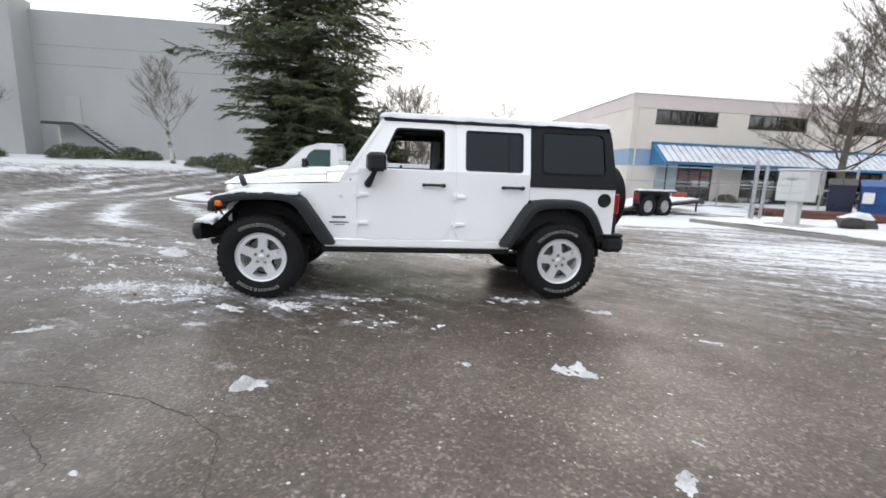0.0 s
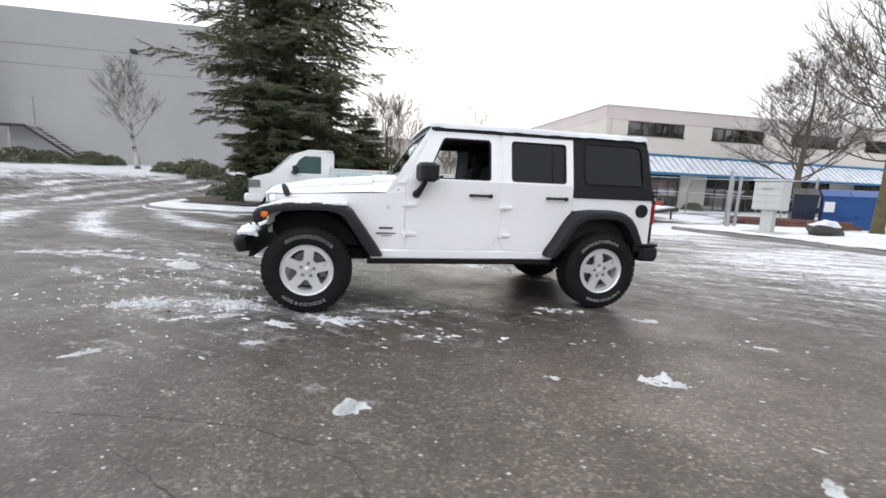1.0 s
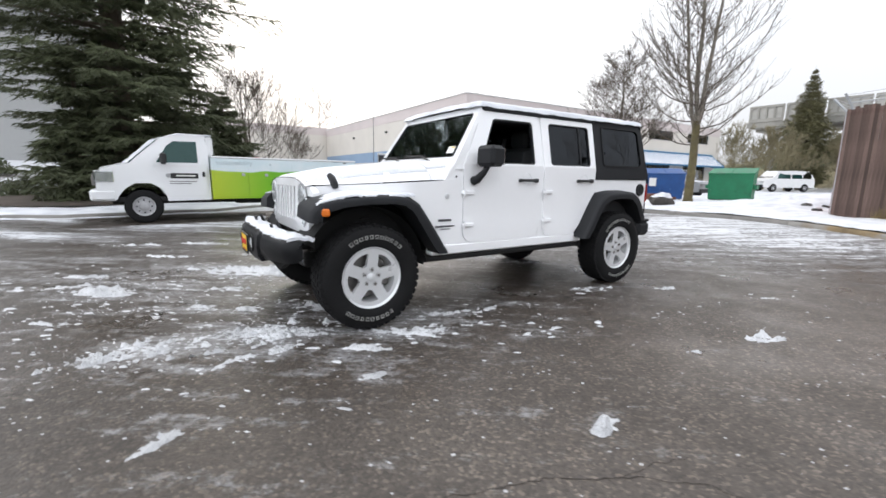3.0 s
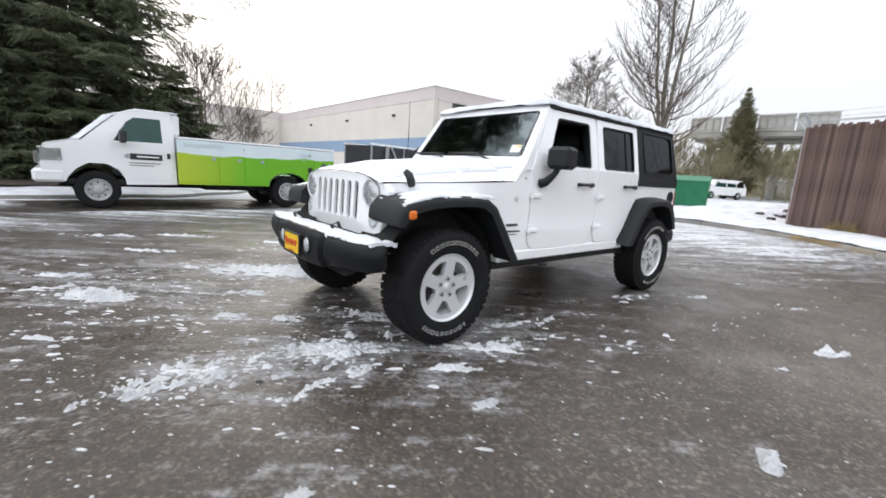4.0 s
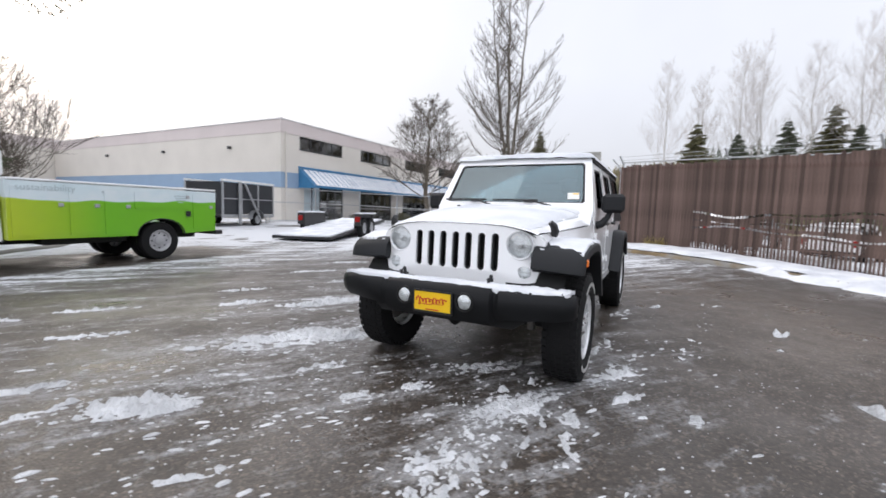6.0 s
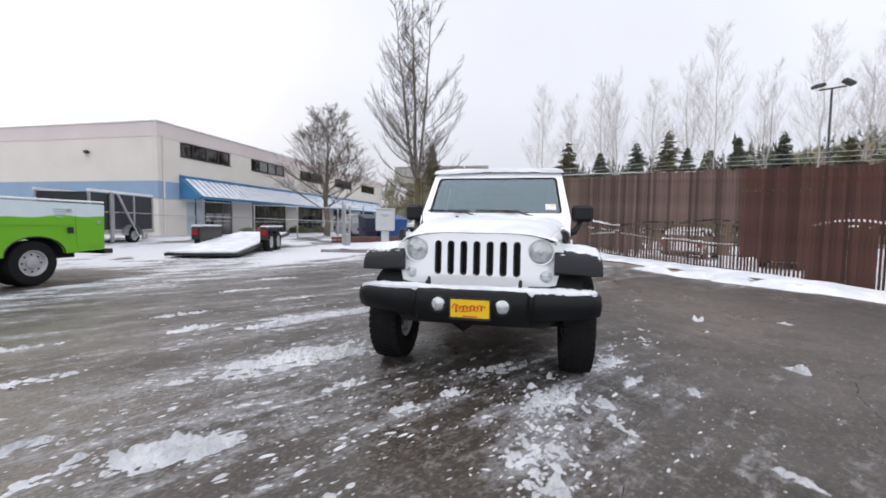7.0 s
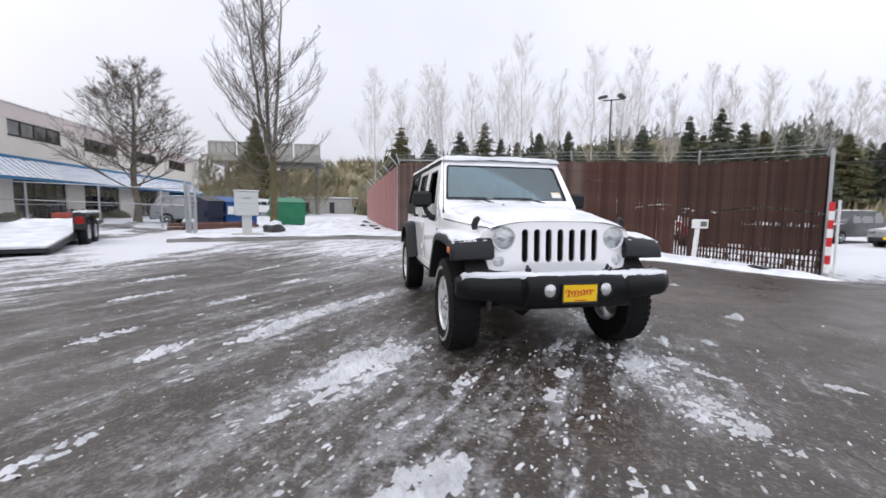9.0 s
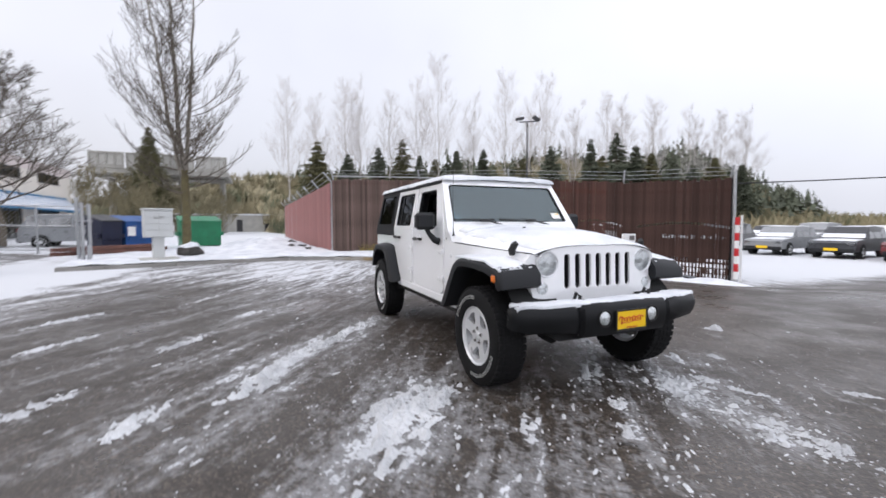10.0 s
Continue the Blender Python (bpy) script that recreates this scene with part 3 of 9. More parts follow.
def snow_lump(name, x, y, la, lb, h, thick, label, seed, steps=0.035, lace=0.4):
    """A thin irregular patch of snow whose edge breaks up over the ground."""
    nu, nv = max(8, int(2.9 * la / steps)), max(8, int(2.9 * lb / steps))
    c, s = math.cos(radians(h)), math.sin(radians(h))
    sh = Shape()
    pts = {}
    for i in range(nu + 1):
        for j in range(nv + 1):
            u, w = (i / nu - 0.5) * 2.9, (j / nv - 0.5) * 2.9
            X, Y = x + u * la * c - w * lb * s, y + u * la * s + w * lb * c
            U, W = u * la, w * lb
            q = noise.noise((U * 2.6 + seed * 9, W * 6, seed)) * 0.60 + noise.noise((U * 9 + seed * 5, W * 17, seed + 5)) * 0.70 + noise.noise((U * 24, W * 34, seed)) * (0.45 + 0.35 * lace) + noise.noise((U * 55, W * 60, seed + 2)) * 0.35 * (0.4 + lace)
            f = (0.62 if la < 0.2 else 0.40) - 0.62 * lace - (0.75 - 0.3 * min(1, lace)) * (u * u + w * w) + q * (1.3 + 0.5 * lace)
            hgt = max(-0.004, thick * min(1.0, max(-1, f)) ** 1) if f < 1 else thick * (1 + 0.3 * q)
            if f > 0:
                hgt = thick * (min(f, 1.2) ** 0.75) * max(0.25, 0.72 + 1.1 * q + 0.5 * noise.noise((U * 70, W * 70, seed)))
            pts[i, j] = (X, Y, gz(X, Y) + hgt, f)
    idx = {}
    for i in range(nu):
        for j in range(nv):
            q = [pts[i, j], pts[i + 1, j], pts[i + 1, j + 1], pts[i, j + 1]]
            if max(p[3] for p in q) <= 0:
                continue
            f = []
            for k in ((i, j), (i + 1, j), (i + 1, j + 1), (i, j + 1)):
                if k not in idx:
                    idx[k] = len(sh.v)
                    sh.v.append(pts[k][:3])
                f.append(idx[k])
            sh.f.append(tuple(f))
    if not sh.f:
        return None
    if lace < 0.5:
        # the patch is its largest piece; loose bits round it join the scattered ones
        root = list(range(len(sh.v)))

        def find(k):
            while root[k] != k:
                root[k] = root[root[k]]
                k = root[k]
            return k
        for f in sh.f:
            for k in f[1:]:
                root[find(k)] = find(f[0])
        count = collections.Counter(find(f[0]) for f in sh.f)
        main = count.most_common(1)[0][0]
        kept = Shape()
        for target, faces in ((kept, [f for f in sh.f if find(f[0]) == main]), (LOOSE, [f for f in sh.f if find(f[0]) != main])):
            number = {}
            base = len(target.v)
            for f in faces:
                for k in f:
                    if k not in number:
                        number[k] = base + len(number)
                        target.v.append(sh.v[k])
                target.f.append(tuple(number[k] for k in f))
        sh = kept
    return solid(name, sh, SLUSH, label, "snow", "" if lace >= 0.5 else "snow patches on the asphalt", "stuff" if lace >= 0.5 else "", smooth=80)


for px, py, la, lb, h, lace in PATCHES:
    snow_lump("snow_patch", px, py, la, lb, h, (0.014 + 0.020 * min(1, lb / 0.15) + (0.016 if la < 0.2 and lace < 0.2 else 0)) * (1 - 0.45 * min(1, max(0, lace))), "thin trampled snow patch on the wet asphalt", px * 3.17 + py * 1.71 + 20, 0.014 if la > 0.25 else 0.010, lace)

solid("slush_bits", LOOSE, SLUSH, "loose bits of wet snow beside the patches", "slush", kind="stuff", smooth=80)

# long cracks in the worn asphalt
def crack(pts, width, seed):
    g = random.Random(seed)
    line = []
    for (ax, ay), (bx2, by2) in zip(pts[:-1], pts[1:]):
        n = max(2, int(math.hypot(bx2 - ax, by2 - ay) / 0.03))
        for i in range(n):
            f = i / n
            line.append((lerp(ax, bx2, f) + g.gauss(0, 0.006), lerp(ay, by2, f) + g.gauss(0, 0.006)))
    sh, vs = Shape(), []
    for i, (x, y) in enumerate(line):
        nx_, ny_ = line[min(i + 1, len(line) - 1)], line[max(i - 1, 0)]
        d = Vector((nx_[0] - ny_[0], nx_[1] - ny_[1])).normalized()
        w = 0.5 * width * g.uniform(0.2, 1.3) * math.sin(math.pi * (i + 0.5) / len(line)) ** 0.3
        for o, dz_ in ((-w, 0.0015), (0, 0.0008), (w, 0.0015)):
            vs.append((x - d.y * o, y + d.x * o, gz(x, y) + dz_))
    sh.add(vs, [(3 * i + a, 3 * i + 3 + a, 3 * i + 4 + a, 3 * i + 1 + a) for i in range(len(line) - 1) for a in (0, 1)])
    solid("asphalt_crack", sh, CRACK, "thin dark crack in the worn asphalt", "crack", "cracks in the asphalt", kind="structure", smooth=60)


CRACK = surface("dark_crack", (0.032, 0.026, 0.022), 0.8, vary=0.3)
for k, (run_, wd_) in enumerate((
        (((-2.6, -2.50), (-2.24, -2.57), (-1.90, -2.65), (-1.56, -2.76), (-1.21, -2.97), (-1.03, -3.13), (-0.98, -3.30), (-0.94, -3.50), (-0.80, -3.72)), 0.006),
        (((-1.30, -2.92), (-1.12, -2.94), (-0.90, -3.00)), 0.004),
        (((-2.05, -2.90), (-1.78, -3.16), (-1.60, -3.34)), 0.005),
        (((-3.75, -0.80), (-3.43, -0.85), (-2.99, -0.87), (-2.60, -0.98), (-2.3, -1.15)), 0.005))):
    crack(run_, wd_, k + 3)
# loose crumbs of slush thrown about by tyres and feet
crumbs = Shape()
cg = random.Random(12)
zones = [(-2.6, 0.7, 0.95, 0.75, 1500), (-2.6, -0.5, 0.7, 0.28, 420), (-0.9, -1.15, 1.1, 0.35, 300), (-1.2, 2.0, 1.2, 0.7, 420), (0.3, 2.2, 1.6, 0.9, 350), (0.3, -2.0, 2.2, 0.9, 120), (-3.6, 1.5, 0.8, 0.8, 350), (3.0, -0.8, 2.2, 1.6, 260), (-3.0, 3.2, 1.6, 1.0, 260)]
for zx, zy, sx, sy, count in zones:
    for i in range(int(count * 0.38)):
        x, y = cg.gauss(zx, sx), cg.gauss(zy, sy)
        r = min(0.017, 0.003 + 0.0040 * cg.expovariate(1.0))
        if i % 3 == 0:
            r *= 0.6
        st, hd2 = cg.uniform(1.3, 4.2), radians(-38 + cg.gauss(0, 14))
        c, sn = math.cos(hd2), math.sin(hd2)
        g, hh = gz(x, y), r * cg.uniform(0.35, 0.75)
        ring_, mid = [], []
        for k in range(6):
            a, q = math.pi * k / 3, cg.uniform(0.75, 1.25)
            lx, ly = r * st * q * math.cos(a), r * q * math.sin(a)
            ring_.append((x + lx * c - ly * sn, y + lx * sn + ly * c, g - 0.002))
            mid.append((x + 0.62 * (lx * c - ly * sn), y + 0.62 * (lx * sn + ly * c), g + hh * cg.uniform(0.7, 1.0)))
        crumbs.add(ring_ + mid, [(k, (k + 1) % 6, 6 + (k + 1) % 6, 6 + k) for k in range(6)] + [(6, 7, 8, 9, 10, 11)])
solid("slush_crumbs", crumbs, SLUSH, "loose crumbs of grey slush scattered over the asphalt", "slush", kind="stuff", smooth=70)

# ---- kerb and raised snowy bed ----
KERB_LINE = [(9.25, 7.4), (9.4, 6.4), (9.7, 4.8), (10.15, 3.2), (10.3, 1.7), (9.9, 0.3), (9.2, -0.9), (8.3, -2.1), (7.3, -3.3), (6.2, -4.2), (5.0, -5.2), (4.2, -6.3), (3.2, -7.2)]


def smooth_line(pts, n):
    """A Catmull-Rom curve through plan points."""
    out = []
    for i in range(len(pts) - 1):
        p0, p1, p2, p3 = (Vector(pts[max(0, min(len(pts) - 1, i + k))]) for k in (-1, 0, 1, 2))
        for k in range(n):
            t = k / n
            out.append(0.5 * (2 * p1 + (p2 - p0) * t + (2 * p0 - 5 * p1 + 4 * p2 - p3) * t * t + (3 * p1 - p0 - 3 * p2 + p3) * t ** 3))
    out.append(Vector(pts[-1]))
    return out


kl = smooth_line(KERB_LINE, 6)
kerb_holder = thing("kerb", "worn concrete kerb with faded yellow paint", "kerb", kind="structure")


def kerb_piece(pts):
    sh = Shape()
    k = len(pts)
    vs = []
    for i, p in enumerate(pts):
        d = (pts[min(i + 1, k - 1)] - pts[max(i - 1, 0)]).normalized()
        nrm = Vector((-d.y, d.x))                                     # away from the yard
        z = gz(p.x, p.y)
        for o, hh in ((0, -0.05), (0.01, 0.075), (0.03, 0.10), (0.14, 0.105), (0.14, -0.05)):
            q = p + nrm * o
            vs.append((q.x, q.y, z + hh))
    fs = [(i * 5 + a, (i + 1) * 5 + a, (i + 1) * 5 + (a + 1) % 5, i * 5 + (a + 1) % 5) for i in range(k - 1) for a in range(5)]
    fs += [(0, 1, 2, 3, 4), tuple((k - 1) * 5 + a for a in range(5))]
    return sh.add(vs, fs)


for i in range(0, 55, 6):
    seg = [p.copy() for p in kl[i:i + 7]]
    if len(seg) > 1:
        seg[-1] = seg[-1] + (seg[-2] - seg[-1]).normalized() * 0.012
        part("kerb_stone", kerb_piece(seg), KERB if i > 24 else WET_KERB, kerb_holder)

# the bed between the kerb and the slatted fence, under snow
FENCE_LINE = [(11.85, 0.05), (10.55, -2.95), (8.75, -5.75), (6.0, -8.45), (3.35, -9.75)]


def bed_height(x, y, t):
    """t: 0 at the kerb, 1 at the far side."""
    return gz(x, y) + 0.13 + 0.07 * smooth01(0, 0.5, t) - 0.145 * smooth01(-2.0, -6.0, y) * smooth01(0.25, 0.9, t) + 0.035 * noise.noise((x * 1.3, y * 1.3, 2)) + 0.02 * noise.noise((x * 5, y * 5, 3))


def bed_point(u, w):
    p = kl[min(len(kl) - 1, int(u * (len(kl) - 1)))]
    q = kl[min(len(kl) - 1, int(u * (len(kl) - 1)) + 1)]
    fr = u * (len(kl) - 1) % 1 if u < 1 else 0
    p = p.lerp(q, fr)
    # the far side: the fence line for the southern half, open ground to the east for the rest
    if u > 0.46:
        k = (u - 0.46) / 0.54 * (len(FENCE_LINE) - 1)
        a, b = FENCE_LINE[min(int(k), 3)], FENCE_LINE[min(int(k) + 1, 4)]
        far = Vector((lerp(a[0], b[0], k - min(int(k), 3)), lerp(a[1], b[1], k - min(int(k), 3)))) + Vector((0.5, -0.3))
    else:
        far = Vector((lerp(23, 17.0, u / 0.46) if u < 0.4 else lerp(17.8, 12.35, (u - 0.4) / 0.06), lerp(9.6, -0.25, u / 0.46)))
    d = (far - p).normalized()
    p = p + d * 0.10
    v = p.lerp(far, w ** 1.4)
    return (v.x, v.y, bed_height(v.x, v.y, w))


solid("planting_bed", Shape().grid(110, 44, bed_point), SNOW, "raised verge under trodden snow behind the kerb", "verge", kind="structure", smooth=80)

# ploughed snow spilling from the verge over the yard's edge
SPILL = [(6.3, -4.3), (5.6, -4.85), (4.95, -5.45), (4.5, -6.1), (4.0, -6.75), (3.4, -7.3), (2.6, -7.9), (7.1, -3.7)]
for k, (px, py) in enumerate(SPILL):
    heap = Shape()
    hd_ = radians(40)

    def heap_pt(u, v, px=px, py=py, k=k):
        a = 2 * math.pi * u
        r = v * (1 + 0.35 * noise.noise((math.cos(a) * 1.6, math.sin(a) * 1.6, k * 2.3)) + 0.2 * noise.noise((math.cos(a) * 5, math.sin(a) * 5, k)))
        lx, ly = 0.85 * r * math.cos(a), 0.42 * r * math.sin(a)
        x, y = px + lx * math.cos(hd_) - ly * math.sin(hd_), py + lx * math.sin(hd_) + ly * math.cos(hd_)
        return (x, y, gz(x, y) + 0.165 * (1 - v ** 1.6) + 0.05 * noise.noise((x * 4, y * 4, 6)) * (1 - v) + 0.02 * noise.noise((x * 13, y * 13, 2)) * (1 - v ** 4) - 0.006)
    solid("heaped_snow", heap.grid(48, 14, heap_pt), SNOW, "soft heap of ploughed snow along the verge", "snow", "snow heaps along the verge", smooth=80)


# ---- the white four-door off-road vehicle (front toward -x, wheels on z = 0) ----
CAR_WHITE = surface("white_car_paint", (0.925, 0.93, 0.94), 0.22, vary=0.015, scale=1.2, fine=20, coat=0.7, dirt=(0.80, 0.79, 0.77), dirt_at=0.70)
TRIM = surface("dark_grey_moulded_plastic", (0.0155, 0.0165, 0.0185), 0.52, vary=0.18, scale=3, fine=180, bump=0.0006, spec=0.26)
BUMPER = surface("black_moulded_bumper", (0.0085, 0.009, 0.010), 0.42, vary=0.2, scale=3, fine=180, bump=0.0006, spec=0.18)
HARDTOP = surface("black_textured_hardtop", (0.0150, 0.0158, 0.0175), 0.55, vary=0.10, scale=3, fine=220, bump=0.0006, spec=0.2)
RUBBER = surface("tyre_rubber", (0.0095, 0.0095, 0.010), 0.75, vary=0.25, scale=6, fine=60, bump=0.001, spec=0.2)
ALLOY = surface("silver_alloy", (0.70, 0.71, 0.72), 0.30, metal=0.35, vary=0.04, scale=8)
BRAKE = surface("dull_brake_iron", (0.20, 0.19, 0.18), 0.5, metal=0.8, vary=0.2)
UNDER = surface("underbody_black", (0.010, 0.010, 0.010), 0.8, vary=0.3)
CABIN = surface("black_cabin_cloth", (0.018, 0.018, 0.019), 0.85, vary=0.2)
WINDSCREEN = glass("windscreen_glass", (0.44, 0.53, 0.56), 0.03, 0.31, (0.82, 0.95, 0.99))
TINT = glass("tinted_side_glass", (0.045, 0.050, 0.055), 0.02, 0.05, (0.46, 0.49, 0.53))
AMBER = surface("amber_lens", (0.75, 0.18, 0.02), 0.25, vary=0.08, scale=30)
RED_LENS = surface("red_lens", (0.28, 0.012, 0.012), 0.22, vary=0.1, scale=30)
CHROME = surface("bright_reflector", (0.80, 0.81, 0.82), 0.12, metal=0.9, vary=0.05, scale=20)
LENS = glass("lamp_lens", (0.93, 0.95, 0.95), 0.03, 0.45)
REFLECTOR = surface("pale_lamp_reflector", (0.90, 0.91, 0.92), 0.28, metal=0.10, vary=0.12, scale=25)
YELLOW = surface("yellow_plate", (0.86, 0.55, 0.01), 0.4, vary=0.03)
RED_INK = surface("red_ink", (0.55, 0.03, 0.02), 0.5)
LETTER = surface("off_white_lettering", (0.50, 0.50, 0.48), 0.7, vary=0.15, scale=30)
SILVER_MARK = surface("grey_badge", (0.07, 0.07, 0.075), 0.4, vary=0.1)
PAPER = surface("white_paper", (0.80, 0.80, 0.77), 0.7, vary=0.04)

suv_body = thing("suv", "white four-door off-road suv with black hardtop and a dusting of snow", "car")
BELT, ROOF_Z = 1.28, 1.765


def side_y(x):
    """Half width of the lower body: the nose tapers in."""
    return lerp(0.615, 0.79, smooth01(-1.95, -0.62, x) ** 0.8) if x < -0.62 else 0.79


def upper_y(z):
    return lerp(0.787, 0.690, (z - BELT) / (ROOF_Z - BELT))


def low(sd, dy=0.0):
    return lambda u, v, d: (u, sd * (side_y(u) + dy - d), v)


def up(sd, dy=0.0):
    return lambda u, v, d: (u, sd * (upper_y(v) + dy - d), v)


FRONT_P = [(-1.935, 0.845), (-1.925, 0.925), (-1.87, 0.985), (-1.73, 1.012), (-1.5, 1.028), (-1.27, 1.028), (-1.16, 1.012), (-1.07, 0.955), (-0.96, 0.80), (-0.87, 0.665), (-0.79, 0.545)]
FRONT_Q = [(-1.88, 0.835), (-1.86, 0.88), (-1.80, 0.915), (-1.68, 0.945), (-1.5, 0.960), (-1.30, 0.960), (-1.21, 0.945), (-1.14, 0.90), (-1.04, 0.75), (-0.955, 0.62), (-0.895, 0.545)]
REAR_P = [(0.865, 0.550), (0.955, 0.685), (1.06, 0.87), (1.13, 0.96), (1.21, 1.012), (1.35, 1.03), (1.60, 1.032), (1.72, 1.018), (1.805, 0.97), (1.875, 0.88), (1.925, 0.78), (1.962, 0.70)]
REAR_Q = [(0.965, 0.550), (1.045, 0.665), (1.135, 0.82), (1.20, 0.90), (1.28, 0.943), (1.40, 0.957), (1.58, 0.957), (1.67, 0.938), (1.74, 0.885), (1.795, 0.81), (1.835, 0.74), (1.86, 0.685)]


def flare(P, Q, sd):
    """A broad wheel-arch extension with a rounded outer shoulder."""
    vs, n = [], 6
    for (px, pz), (qx, qz) in zip(P, Q):
        yi, yo = side_y(px) - 0.03, 0.932
        nx, nz = qx - px, qz - pz
        for fx, y in ((0.0, yi), (0.0, yo - 0.035), (0.22, yo - 0.006), (0.45, yo), (1.0, yo - 0.002), (1.06, yi)):
            drop = 0.0
            if fx == 0.0 and y == yi:
                drop = 0.018
            vs.append((px + nx * fx, sd * y, pz + nz * fx + drop))
    k = len(P)
    fs = [(i * n + a, (i + 1) * n + a, (i + 1) * n + (a + 1) % n, i * n + (a + 1) % n) for i in range(k - 1) for a in range(n)]
    fs += [tuple(range(n)), tuple((k - 1) * n + a for a in range(n))]
    return Shape().add(vs, fs)


def wheel(parent, x, y, sd, z=0.405, spin=0.0):
    """Tyre with shoulder lugs and raised letters, five-spoke alloy, brake disc, nuts."""
    w = new("wheel")
    w.parent = parent
    # local z points out of the car
    w.matrix_basis = Matrix.Translation((x, y, z)) @ Euler((radians(90 if sd < 0 else -90), 0, 0)).to_matrix().to_4x4() @ Matrix.Rotation(radians(spin), 4, "Z")
    R, H = 0.403, 0.125
    tyre = Shape().lathe([(0.222, -H * 0.85), (0.26, -H), (0.33, -H * 1.02), (0.375, -H * 0.93), (R - 0.006, -H * 0.72), (R - 0.002, -0.03), (R - 0.002, 0.03), (R - 0.006, H * 0.72), (0.375, H * 0.93), (0.335, H * 1.02), (0.30, H * 1.03), (0.26, H * 0.98), (0.226, H * 0.80), (0.215, H * 0.6)], 56)
    for i in range(44):
        a = 2 * math.pi * i / 44
        for s0, off in ((1, 0.0), (-1, 0.5)):
            m = Matrix.Rotation(a + off * 2 * math.pi / 44, 4, "Z") @ Matrix.Translation((R - 0.004, 0, s0 * H * 0.76))
            tyre.box(-0.030, 0.002, -0.022, 0.022, -0.026, 0.016, 0.004, m)
        for k, zz in enumerate((-0.045, 0.0, 0.045)):
            m = Matrix.Rotation(a + (0.35 + 0.3 * k) * 2 * math.pi / 44, 4, "Z") @ Matrix.Translation((R - 0.002, 0, zz))
            tyre.box(-0.01, 0.004, -0.017, 0.017, -0.018, 0.018, 0, m)
    t = part("tyre", tyre, RUBBER, w, "black all-terrain tyre with raised pale lettering")
    marks = Shape()
    mk = random.Random(41)
    for a0, count in ((90, 11), (270, 10)):
        for i in range(count):
            a, hw = radians(a0 + (i - (count - 1) / 2) * 7.6), 0.0165
            face = lambda r, t_: Matrix.Rotation(a, 4, "Z") @ Matrix.Translation((r, t_, H * 1.025))
            hw *= mk.uniform(0.45, 0.85)
            for r0 in (0.304, 0.328):
                marks.box(-0.0014, 0.0014, -hw, hw, -0.002, 0.003, 0, face(r0, 0))
            for t0 in (-hw, hw):
                marks.box(-0.0125, 0.0125, -0.0014, 0.0014, -0.002, 0.003, 0, face(0.316, t0))
    tagged(part("sidewall_lettering", marks, LETTER, w, "pale outlined marks", smooth=0), kind="stuff")
    rim = Shape().lathe([(0.216, -0.10), (0.19, -0.08), (0.185, 0.02), (0.205, 0.075), (0.222, 0.100), (0.236, 0.112), (0.240, 0.106), (0.226, 0.085)], 48)
    part("rim", rim, ALLOY, w, "silver alloy rim")
    holes = []
    for i in range(5):
        a = 2 * math.pi * (i + 0.5) / 5 + math.pi / 2
        loop = []
        for r, spread in ((0.098, -0.16), (0.098, 0.16), (0.185, 0.40), (0.191, 0.27), (0.193, 0.0), (0.191, -0.27), (0.185, -0.40)):
            loop.append((r * math.cos(a + spread), r * math.sin(a + spread)))
        holes.append(loop)

    def dish(u, v, d):
        r = math.hypot(u, v)
        return (u, v, 0.098 - 0.020 * smooth01(0.02, 0.12, 0.14 - r) * 0 - 0.016 * (1 - smooth01(0.05, 0.20, r)) - d)
    part("spokes", Shape().plate(ring(0, 0, 0.222, 60), holes, 0.035, dish), ALLOY, w, "five broad silver spokes", smooth=25)
    hub = Shape().lathe([(0.0, 0.100), (0.024, 0.099), (0.031, 0.094), (0.033, 0.080)], 20)
    part("hub_cap", hub, ALLOY, w)
    for i in range(5):
        a = 2 * math.pi * i / 5 + math.pi / 2
        m = Matrix.Translation((0.060 * math.cos(a), 0.060 * math.sin(a), 0.074))
        part("lug_nut", Shape().lathe([(0.0, 0.028), (0.007, 0.027), (0.0095, 0.020), (0.010, 0.0)], 6, m).lathe([(0.011, 0.010), (0.017, 0.0135), (0.019, 0.008)], 12, m), BRAKE, w)
    disc = Shape().lathe([(0.0, 0.03), (0.08, 0.03), (0.085, 0.005), (0.165, 0.005), (0.165, -0.015), (0.0, -0.015)], 36)
    disc.box(0.10, 0.175, -0.07, 0.07, -0.03, 0.03, 0.008)
    part("brake_disc", disc, BRAKE, w, "dull iron brake disc")
    return w


